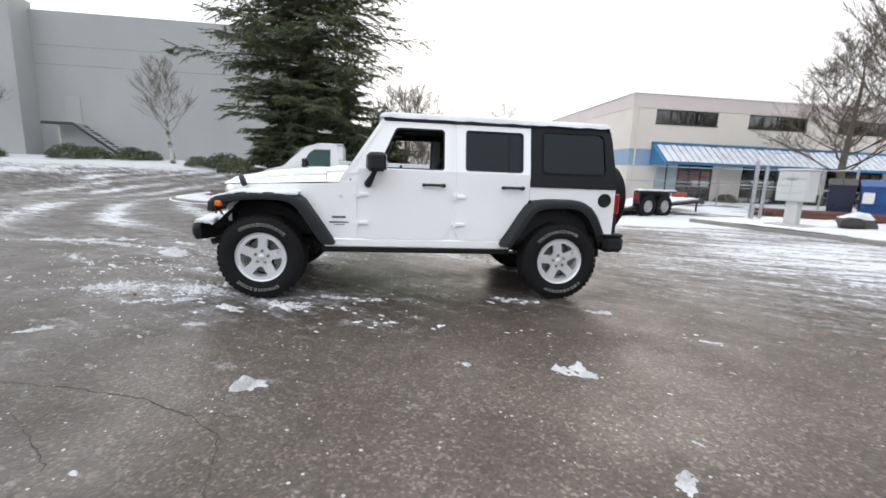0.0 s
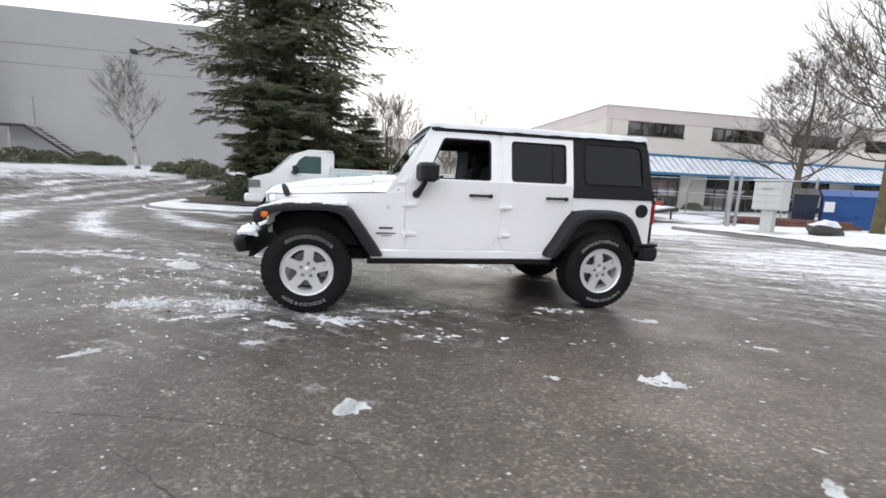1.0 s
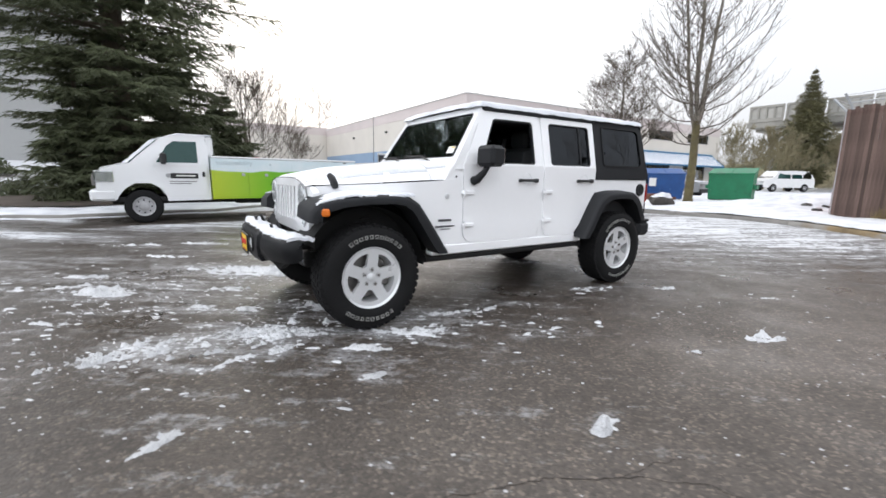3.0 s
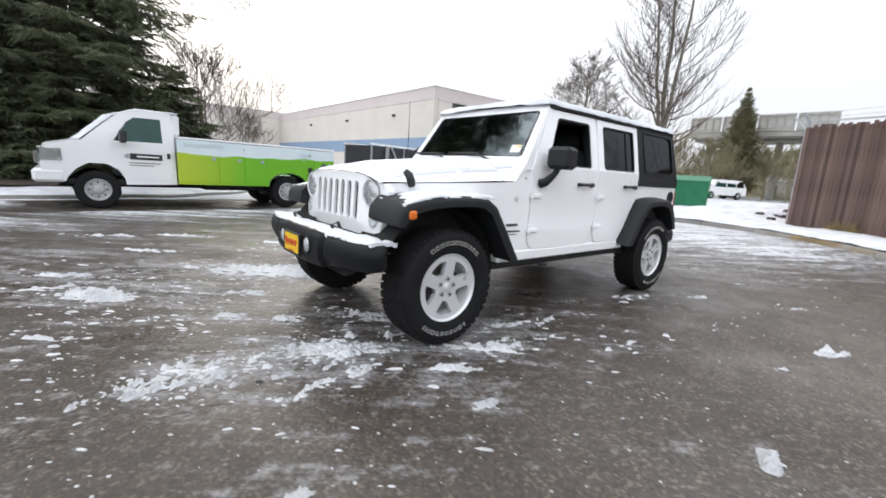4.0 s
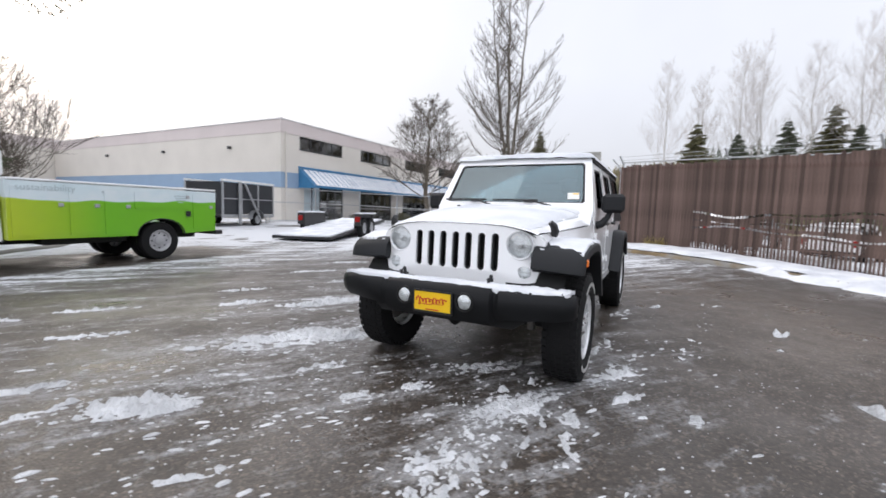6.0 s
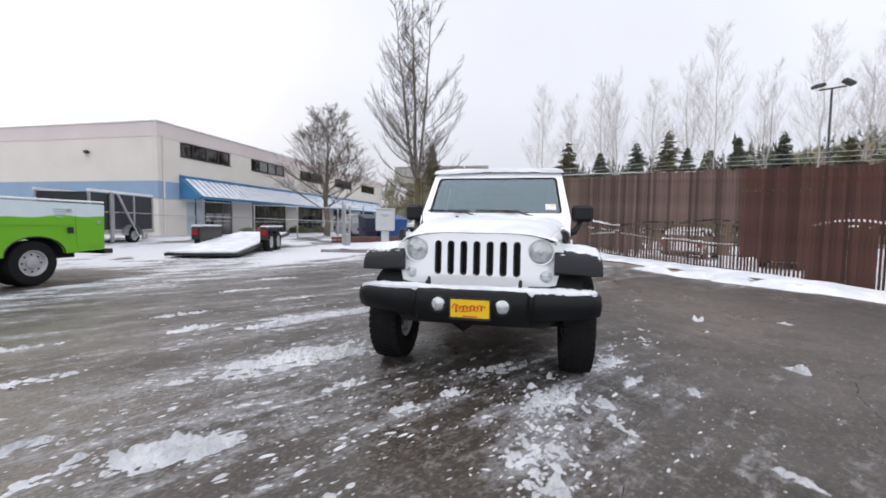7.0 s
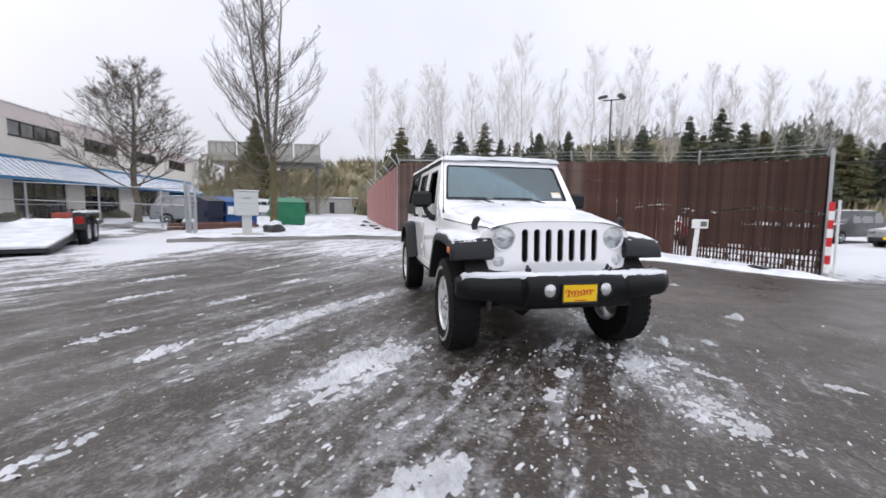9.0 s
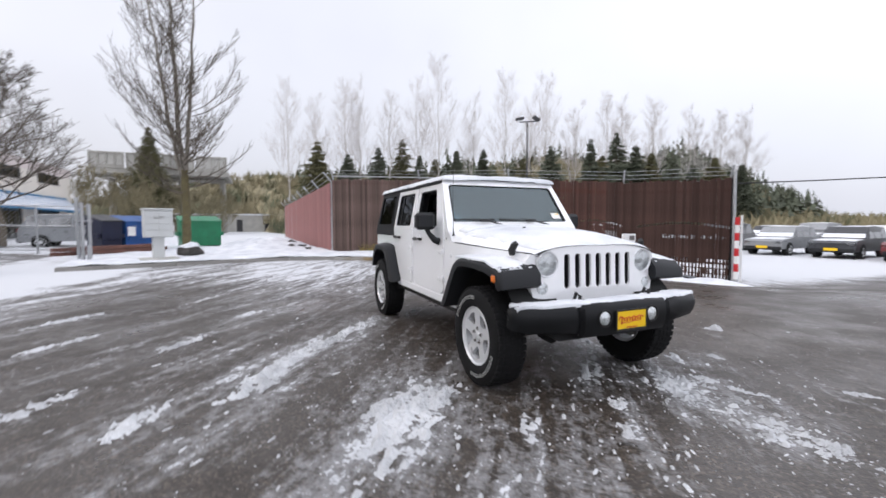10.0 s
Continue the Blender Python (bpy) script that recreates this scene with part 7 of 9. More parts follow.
# ---- service truck with a green and white utility body ----
TRUCK_WHITE = surface("white_truck_paint", (0.76, 0.77, 0.78), 0.3, vary=0.03, scale=1.2, coat=0.4, dirt=(0.55, 0.54, 0.52), dirt_at=0.68)
TRUCK_GLASS = glass("green_tinted_glass", (0.12, 0.26, 0.25), 0.02, 0.12, (0.50, 0.78, 0.74))
RIM_STEEL = surface("painted_steel_rim", (0.40, 0.40, 0.41), 0.45, metal=0.3, vary=0.15, scale=8)
GREEN_TEXT = surface("pale_grey_lettering", (0.42, 0.50, 0.52), 0.5)


def livery_shader():
    """White to pale blue above, yellow-green to green below a wavy border."""
    m, nt, n, l, b = shader("green_wave_livery")
    tc = n.new("ShaderNodeTexCoord")
    sep = n.new("ShaderNodeSeparateXYZ")
    l.new(tc.outputs["Object"], sep.inputs[0])
    nz = n.new("ShaderNodeTexNoise")
    nz.inputs["Scale"].default_value, nz.inputs["Detail"].default_value = 0.8, 1
    l.new(tc.outputs["Object"], nz.inputs["Vector"])
    add = n.new("ShaderNodeMath")
    add.operation = "MULTIPLY_ADD"
    add.inputs[1].default_value = 0.35
    l.new(nz.outputs["Fac"], add.inputs[0])
    l.new(sep.outputs["Z"], add.inputs[2])
    edge = n.new("ShaderNodeMapRange")
    edge.inputs["From Min"].default_value, edge.inputs["From Max"].default_value = 1.405, 1.42
    l.new(add.outputs[0], edge.inputs["Value"])
    gr = n.new("ShaderNodeValToRGB")
    gr.color_ramp.elements[0].position, gr.color_ramp.elements[0].color = 0.0, (0.40, 0.50, 0.02, 1)
    gr.color_ramp.elements[1].position, gr.color_ramp.elements[1].color = 1.0, (0.14, 0.42, 0.012, 1)
    gx2 = n.new("ShaderNodeMapRange")
    gx2.inputs["From Min"].default_value, gx2.inputs["From Max"].default_value = 1.4, 2.9
    l.new(sep.outputs["X"], gx2.inputs["Value"])
    l.new(gx2.outputs[0], gr.inputs["Fac"])
    dirt = n.new("ShaderNodeTexNoise")
    dirt.inputs["Scale"].default_value, dirt.inputs["Detail"].default_value = 4, 6
    l.new(tc.outputs["Object"], dirt.inputs["Vector"])
    top = n.new("ShaderNodeMix")
    top.data_type = "RGBA"
    top.inputs["A"].default_value, top.inputs["B"].default_value = (0.72, 0.76, 0.77, 1), (0.52, 0.66, 0.70, 1)
    l.new(dirt.outputs["Fac"], top.inputs["Factor"])
    mx = n.new("ShaderNodeMix")
    mx.data_type = "RGBA"
    l.new(edge.outputs[0], mx.inputs["Factor"])
    l.new(gr.outputs["Color"], mx.inputs["A"])
    l.new(top.outputs["Result"], mx.inputs["B"])
    l.new(mx.outputs["Result"], b.inputs["Base Color"])
    b.inputs["Roughness"].default_value = 0.35
    b.inputs["Coat Weight"].default_value = 0.3
    return m


LIVERY = livery_shader()
TYAW = 0.05
truck = thing("service_truck", "white cutaway service truck with a green utility body", "truck", m=Matrix.Translation((-3.30, 9.20, gz(-3.3, 9.2))) @ Matrix.Rotation(TYAW, 4, "Z"))


def plain_wheel(parent, x, y, sd, r=0.38, w=0.22, rim_r=0.21, mat=None, name="wheel"):
    wl_ = new(name)
    wl_.parent = parent
    wl_.matrix_basis = Matrix.Translation((x, y, r)) @ Euler((radians(90 if sd < 0 else -90), 0, 0)).to_matrix().to_4x4()
    h = w / 2
    part("tyre", Shape().lathe([(rim_r, -h * 0.9), (r * 0.8, -h), (r * 0.95, -h * 0.9), (r, -h * 0.6), (r, h * 0.6), (r * 0.95, h * 0.9), (r * 0.8, h), (rim_r + 0.01, h * 0.9), (rim_r, h * 0.6)], 32), RUBBER, wl_)
    part("rim", Shape().lathe([(rim_r + 0.012, h * 0.88), (rim_r - 0.01, h * 0.85), (rim_r * 0.85, h * 0.45), (rim_r * 0.5, h * 0.5), (rim_r * 0.42, h * 0.75), (rim_r * 0.3, h * 0.82), (0, h * 0.82)], 28), mat or RIM_STEEL, wl_)
    for i in range(8):
        a = 2 * math.pi * i / 8
        part("hand_hole", Shape().tube([(rim_r * 0.68 * math.cos(a), rim_r * 0.68 * math.sin(a), h * 0.40), (rim_r * 0.68 * math.cos(a), rim_r * 0.68 * math.sin(a), h * 0.49)], rim_r * 0.085, 8), UNDER, wl_)
    return wl_


# cab: side profile skins, hood, roof
prof = [(-0.80, 0.55), (-0.84, 0.85), (-0.80, 1.12), (-0.72, 1.24), (-0.20, 1.38), (0.05, 1.632), (0.36, 1.925), (0.55, 2.02), (0.90, 2.08), (1.30, 2.08), (1.40, 2.0), (1.40, 0.52), (0.48, 0.50), (0.46, 0.62), (0.36, 0.80), (0.17, 0.92), (-0.13, 0.92), (-0.32, 0.80), (-0.46, 0.62), (-0.48, 0.55)]
cw = lambda v: 0.97 - 0.16 * smooth01(1.25, 2.05, v)
for sd in (-1, 1):
    holes = [[(0.30, 1.40), (1.16, 1.41), (1.16, 1.92), (0.68, 1.91), (0.54, 1.80)]]
    part("cab_side", Shape().plate(prof, holes, 0.04, lambda u, v, d, s=sd: (u, s * (cw(v) - d), v)), TRUCK_WHITE, truck, "white cab side")
    part("side_window", Shape().plate(holes[0], [], 0.004, lambda u, v, d, s=sd: (u, s * (cw(v) - 0.02 - d), v)), TRUCK_GLASS, truck, "green-tinted side window")
    dr = part("cab_door", Shape().plate([(0.50, 0.62), (1.32, 0.62), (1.34, 1.37), (0.24, 1.37), (0.24, 1.20), (0.42, 0.95)], [], 0.01, lambda u, v, d, s=sd: (u, s * (cw(v) + 0.008 - d), v)), TRUCK_WHITE, truck)
    part("door_handle", Shape().box(1.23, 1.29, min(sd * 0.97, sd * 0.995), max(sd * 0.97, sd * 0.995), 1.08, 1.20, 0.006), BLACK, dr)
    sg = part("door_sign", Shape().box(0.56, 1.14, min(sd * 0.972, sd * 0.984), max(sd * 0.972, sd * 0.984), 1.035, 1.160), BLACK, dr, "black sign with a pale bar")
    part("sign_bar", Shape().box(0.68, 1.08, min(sd * 0.984, sd * 0.987), max(sd * 0.984, sd * 0.987), 1.085, 1.115), PAPER, dr)
    part("sign_mark", Shape().tube([(0.52, sd * 0.972, 1.10), (0.52, sd * 0.985, 1.10)], 0.05, 16), STEEL, dr)
    for k, z in enumerate((0.955, 0.905)):
        part("text_bar", Shape().box(0.54, 1.10 - 0.12 * k, min(sd * 0.974, sd * 0.982), max(sd * 0.974, sd * 0.982), z, z + 0.018), BRAKE, dr)
    mi = part("mirror", Shape().box(0.38, 0.50, min(sd * 1.02, sd * 1.30), max(sd * 1.02, sd * 1.30), 1.36, 1.62, 0.03), BLACK, truck, "large black mirror")
    part("mirror_arm", Shape().tube([(0.48, sd * 0.93, 1.42), (0.44, sd * 1.08, 1.44)], 0.025, 8).tube([(0.50, sd * 0.92, 1.55), (0.44, sd * 1.08, 1.56)], 0.02, 8), BLACK, mi)
    part("head_lamp", Shape().box(-0.865, -0.50, min(sd * 0.66, sd * 0.985), max(sd * 0.66, sd * 0.985), 0.92, 1.20, 0.03), LENS, truck)
    part("lamp_reflector", Shape().box(-0.850, -0.51, min(sd * 0.67, sd * 0.975), max(sd * 0.67, sd * 0.975), 0.93, 1.19, 0.02), CHROME, truck)
    part("arch_liner", Shape().grid(12, 1, lambda a, b, s=sd: (0.47 * math.cos(math.pi * a), s * lerp(0.5, 0.94, b), 0.44 + 0.46 * math.sin(math.pi * a))), UNDER, truck)
    plain_wheel(truck, 0.0, sd * 0.86, sd, 0.385, 0.22, 0.215)
    plain_wheel(truck, 3.91, sd * 0.93, sd, 0.41, 0.22, 0.225)
    plain_wheel(truck, 3.91, sd * 0.66, sd, 0.385, 0.22, 0.215)
loft = [(-0.80, 0.55), (-0.84, 0.85), (-0.80, 1.12), (-0.72, 1.24), (-0.20, 1.38)]
part("hood", Shape().grid(4, 12, lambda a, b: (loft[round(a * 4)][0] - 0.05 * math.sin(math.pi * b), lerp(-0.94, 0.94, b), loft[round(a * 4)][1] + 0.04 * math.sin(math.pi * b))), TRUCK_WHITE, truck, smooth=60)
part("grille", Shape().box(-0.93, -0.84, -0.62, 0.62, 0.86, 1.10, 0.02), BRAKE, truck)
part("front_bumper", Shape().box(-0.97, -0.48, -0.985, 0.985, 0.52, 0.78, 0.05), TRUCK_WHITE, truck, "pale front bumper")
part("windscreen", Shape().grid(1, 10, lambda a, b: (lerp(-0.20, 0.36, a) - 0.10 * math.sin(math.pi * b), lerp(-1, 1, b) * lerp(0.93, 0.83, a), lerp(1.39, 1.93, a))), TRUCK_GLASS, truck, "raked windscreen")
part("windscreen_snow", Shape().grid(16, 24, lambda a, b: (lerp(-0.235, 0.36, a) - 0.125 * math.sin(math.pi * b) + 0.012 * noise.noise((a * 6, b * 9, 1)), lerp(-1, 1, b) * lerp(0.955, 0.845, a), lerp(1.385, 1.955, a) + 0.012 * noise.noise((a * 7, b * 8, 5)))), SNOW, truck, "snow over the windscreen", smooth=70)
part("roof", Shape().grid(8, 10, lambda a, b: (lerp(0.36, 1.40, a), lerp(-0.82, 0.82, b), 1.94 + 0.12 * smooth01(0, 0.4, a) + 0.05 * math.sin(math.pi * b))), TRUCK_WHITE, truck, smooth=60)
part("cab_back", Shape().box(1.345, 1.395, -0.84, 0.84, 0.55, 2.03, 0.02), TRUCK_WHITE, truck)
part("cab_cap", Shape().box(1.15, 1.53, -0.80, 0.80, 1.58, 2.07, 0.06), TRUCK_WHITE, truck)
for y in (-0.4, 0.4):
    part("seat", Shape().box(0.60, 1.05, y - 0.24, y + 0.24, 0.9, 1.05, 0.04).box(0.98, 1.14, y - 0.24, y + 0.24, 1.0, 1.70, 0.05), CABIN, truck)
part("cab_floor", Shape().box(-0.6, 1.30, -0.9, 0.9, 0.50, 0.60).box(-0.2, 0.1, -0.85, 0.85, 1.0, 1.34, 0.04), CABIN, truck)
# utility body
arch = [(3.91 + 0.50 * math.cos(math.pi * (1 - i / 12)), 0.56 + 0.33 * math.sin(math.pi * i / 12)) for i in range(13)]
side = [(1.42, 0.54), (3.41, 0.54)] + arch[1:-1] + [(4.41, 0.56), (5.18, 0.60), (5.22, 1.52), (1.42, 1.54)]
for sd in (-1, 1):
    bs = part("body_side", Shape().plate(side, [], 0.45, lambda u, v, d, s=sd: (u, s * (1.10 - 0.04 * max(0, v - 1.0) - d), v)), LIVERY, truck, "green and white painted utility body side")
    for a, b, z0, z1 in ((1.47, 2.23, 0.60, 1.46), (2.27, 2.79, 0.60, 1.45), (2.83, 3.33, 0.60, 1.44), (3.37, 4.58, 1.10, 1.43), (4.62, 5.16, 0.66, 1.43)):
        dd = part("compartment_door", Shape().plate(rounded(a, b, z0, z1, 0.02, 2), [], 0.012, lambda u, v, d, s=sd: (u, s * (1.112 - 0.04 * max(0, v - 1.0) - d), v)), LIVERY, bs)
        part("latch", Shape().box(b - 0.13, b - 0.05, min(sd * 1.105, sd * 1.122), max(sd * 1.105, sd * 1.122), (z0 + z1) / 2 + 0.08, (z0 + z1) / 2 + 0.15, 0.006), STEEL, bs)
    part("fuel_door", Shape().box(4.44, 4.56, min(sd * 1.112, sd * 1.118), max(sd * 1.112, sd * 1.118), 0.94, 1.06, 0.006), BLACK, bs)
    part("arch_liner", Shape().grid(12, 1, lambda a, b, s=sd: (3.91 + 0.49 * math.cos(math.pi * a), s * lerp(0.5, 1.06, b), 0.555 + 0.325 * math.sin(math.pi * a))), UNDER, bs)
    part("arch_trim", Shape().tube([(x, sd * 1.10, z) for x, z in arch], 0.011, 6), BLACK, bs)
    part("top_rail", Shape().box(1.42, 5.22, min(sd * 0.64, sd * 1.09), max(sd * 0.64, sd * 1.09), 1.545, 1.585, 0.012), TRUCK_WHITE, truck)
    for k in range(4):
        part("text_bar", Shape().box(4.20 + 0.02 * k, 4.54 - 0.05 * k, min(sd * 1.100, sd * 1.1065), max(sd * 1.100, sd * 1.1065), 1.385 - 0.045 * k, 1.40 - 0.045 * k), GREEN_TEXT, bs)
    part("text_bar", Shape().box(2.45, 2.95, min(sd * 1.088, sd * 1.0945), max(sd * 1.088, sd * 1.0945), 1.385, 1.43), GREEN_TEXT, bs)
    fc = bpy.data.curves.new("lettering", "FONT")
    fc.body, fc.size, fc.align_x = "sustainability", 0.165, "CENTER"
    fc.materials.append(GREEN_TEXT)
    tx = new("lettering", fc)
    tx.parent = bs
    tx.matrix_basis = (Matrix.Translation((1.95, -1.1015, 1.385)) @ Euler((radians(90), 0, 0)).to_matrix().to_4x4()) if sd < 0 else (Matrix.Translation((1.95, 1.1015, 1.385)) @ Euler((radians(90), 0, radians(180))).to_matrix().to_4x4())
part("body_floor", Shape().box(1.42, 5.22, -0.66, 0.66, 0.72, 0.80), TRUCK_WHITE, truck)
part("body_front", Shape().box(1.42, 1.48, -0.66, 0.66, 0.80, 1.55), TRUCK_WHITE, truck)
part("tailgate", Shape().box(5.17, 5.225, -0.66, 0.66, 0.72, 1.45, 0.01), LIVERY, truck)
part("rear_bumper", Shape().box(5.23, 5.42, -1.05, 1.05, 0.50, 0.60, 0.01), BLACK, truck)
part("chassis", Shape().box(-0.6, 5.1, -0.45, -0.35, 0.42, 0.62).box(-0.6, 5.1, 0.35, 0.45, 0.42, 0.62).tube([(3.91, -0.9, 0.40), (3.91, 0.9, 0.40)], 0.07, 8).box(2.0, 3.4, -0.75, 0.75, 0.40, 0.56, 0.03), UNDER, truck)
part("beacon", Shape().box(2.75, 3.0, 0.75, 0.95, 1.585, 1.66, 0.02), RED_LENS, truck, "red beacon on the body")
part("ladder_rail", Shape().tube([(1.5, 0.85, 1.61), (5.0, 0.85, 1.61)], 0.02, 6), STEEL, truck)
snow_on("truck_snow", 40, 16, lambda u, v: tuple(truck.matrix_basis @ Vector((lerp(0.4, 1.50, u), lerp(-0.80, 0.80, v), 1.945 + 0.12 * smooth01(0, 0.4, u) + 0.05 * math.sin(math.pi * v)))), "snow on the truck's cab roof", 0.06, 20, 0.03, 0.7)

# ---- tilt-deck car trailer ----
tr = thing("flatbed_trailer", "tandem-axle flatbed trailer with a snow-covered deck", "trailer", m=Matrix.Translation((6.0, 9.7, gz(6.0, 9.7))) @ Matrix.Rotation(radians(18), 4, "Z"))
dz = lambda x: 0.17 + 0.085 * x
part("deck", Shape().add([(0, -1.02, dz(0) - 0.09), (6.0, -1.02, dz(6) - 0.14), (6.0, 1.02, dz(6) - 0.14), (0, 1.02, dz(0) - 0.09), (0, -1.02, dz(0)), (6.0, -1.02, dz(6)), (6.0, 1.02, dz(6)), (0, 1.02, dz(0))], [(0, 3, 2, 1), (4, 5, 6, 7), (0, 1, 5, 4), (1, 2, 6, 5), (2, 3, 7, 6), (3, 0, 4, 7)]), BLACK, tr)
for sd in (-1, 1):
    part("side_rail", Shape().tube([(0, sd * 1.04, dz(0) - 0.05), (6.1, sd * 1.04, dz(6) - 0.05)], 0.06, 8), BLACK, tr)
    fdr = Shape().box(2.25, 4.15, min(sd * 1.06, sd * 1.33), max(sd * 1.06, sd * 1.33), 0.925, 0.98, 0.02).box(2.22, 2.28, min(sd * 1.06, sd * 1.33), max(sd * 1.06, sd * 1.33), 0.50, 0.95, 0.01)
    fdr.box(2.25, 4.15, min(sd * 1.04, sd * 1.07), max(sd * 1.04, sd * 1.07), 0.40, 0.95, 0.01)
    fd = part("fender", fdr, BLACK, tr, "black tandem fender")
    part("tail_lamp", Shape().box(2.20, 2.225, min(sd * 1.10, sd * 1.30), max(sd * 1.10, sd * 1.30), 0.66, 0.86, 0.01), RED_LENS, fd)
    for x in (2.76, 3.64):
        plain_wheel(tr, x, sd * 1.20, sd, 0.41, 0.22, 0.21)
    snow_on("fender_snow", 30, 8, lambda u, v, s=sd: tuple(tr.matrix_basis @ Vector((lerp(2.25, 4.15, u), s * lerp(1.06, 1.33, v), 0.982))), "snow along a trailer fender", 0.12, 30 + sd, 0.045, 0.6)
part("drawbar", Shape().tube([(6.0, -0.8, 0.60), (7.5, 0, 0.50)], 0.05, 8).tube([(6.0, 0.8, 0.60), (7.5, 0, 0.50)], 0.05, 8).tube([(7.4, 0, 0.5), (7.8, 0, 0.5)], 0.06, 8), BLACK, tr)
part("jack", Shape().tube([(7.35, 0, 0.0), (7.35, 0, 1.05)], 0.04, 8).tube([(7.35, -0.15, 1.0), (7.35, 0.15, 1.0)], 0.02, 6), BLACK, tr)
part("winch_frame", Shape().box(6.05, 6.25, -0.3, 0.3, 0.70, 0.92, 0.02), RED_STOCK, tr, "rusty red winch frame")
snow_on("deck_snow", 70, 30, lambda u, v: tuple(tr.matrix_basis @ Vector((lerp(0.02, 5.95, u), lerp(-1.0, 1.0, v), dz(lerp(0.02, 5.95, u)) + 0.002))), "smooth snow on the trailer deck", 0.03, 33, 0.05, 0.8)

# ---- mesh-sided landscape trailer ----
MESH = surface("dark_mesh_panel", (0.028, 0.030, 0.034), 0.7, vary=0.2, scale=3)
lt_ = thing("mesh_trailer", "dark mesh-sided landscape trailer in the snow", "trailer", m=Matrix.Translation((7.3, 15.7, gz(7.3, 15.7))) @ Matrix.Rotation(radians(15), 4, "Z"))
for y in (0.0, 1.9):
    for k in range(3):
        part("mesh_panel", Shape().box(0.06 + 1.2 * k, 1.14 + 1.2 * k, y - 0.01, y + 0.01, 0.58, 2.0), MESH, lt_)
    for k in range(4):
        part("upright", Shape().box(1.2 * k - 0.04, 1.2 * k + 0.04, y - 0.04, y + 0.04, 0.45, 2.08, 0.01), STEEL, lt_)
    part("top_rail", Shape().box(-0.05, 3.65, y - 0.05, y + 0.05, 2.03, 2.12, 0.01), WHITE_PAINT, lt_)
    part("mid_rail", Shape().box(0, 3.6, y - 0.045, y + 0.045, 1.25, 1.30), STEEL, lt_)
    part("bed_rail", Shape().box(-0.05, 3.65, y - 0.05, y + 0.05, 0.42, 0.56, 0.01), STEEL, lt_)
for x in (0.0, 3.6):
    part("end_panel", Shape().box(x - 0.02, x + 0.02, 0.06, 1.84, 0.58, 2.0), MESH, lt_)
part("floor", Shape().box(0, 3.6, 0.0, 1.9, 0.44, 0.50), BLACK, lt_)
part("brace", Shape().tube([(1.3, -0.12, 2.0), (2.2, -0.30, 0.30)], 0.05, 8), STEEL, lt_)
part("brace", Shape().box(0.9, 1.05, -0.14, -0.06, 0.1, 2.05, 0.01), STEEL, lt_)
plain_wheel(lt_, 2.0, -0.18, -1, 0.33, 0.2, 0.19, STEEL)
plain_wheel(lt_, 2.0, 2.08, 1, 0.33, 0.2, 0.19, STEEL)
part("mudguard", Shape().grid(10, 1, lambda a, b: (2.0 + 0.44 * math.cos(math.pi * a), lerp(-0.32, -0.06, b), 0.36 + 0.42 * math.sin(math.pi * a))), STEEL, lt_)
part("drawbar", Shape().tube([(3.6, 0.95, 0.45), (4.9, 0.95, 0.42)], 0.05, 8).tube([(4.7, 0.95, 0.0), (4.7, 0.95, 0.8)], 0.035, 8), STEEL, lt_)
# yellow hydrant beside it
hy = thing("fire_hydrant", "yellow fire hydrant standing in snow", "hydrant", m=Matrix.Translation((5.35, 14.1, gz(5.3, 14.1))))
HYD = surface("hydrant_yellow", (0.62, 0.40, 0.02), 0.5, vary=0.12, scale=6)
part("barrel", Shape().lathe([(0.16, 0), (0.16, 0.05), (0.11, 0.07), (0.11, 0.55), (0.14, 0.57), (0.14, 0.62), (0.10, 0.70), (0.04, 0.76), (0.0, 0.77)], 18), HYD, hy)
for a in (0, 120, 240):
    part("outlet", Shape().tube([(0, 0, 0.42), (0.2 * math.cos(radians(a)), 0.2 * math.sin(radians(a)), 0.42)], 0.055, 10), HYD, hy)


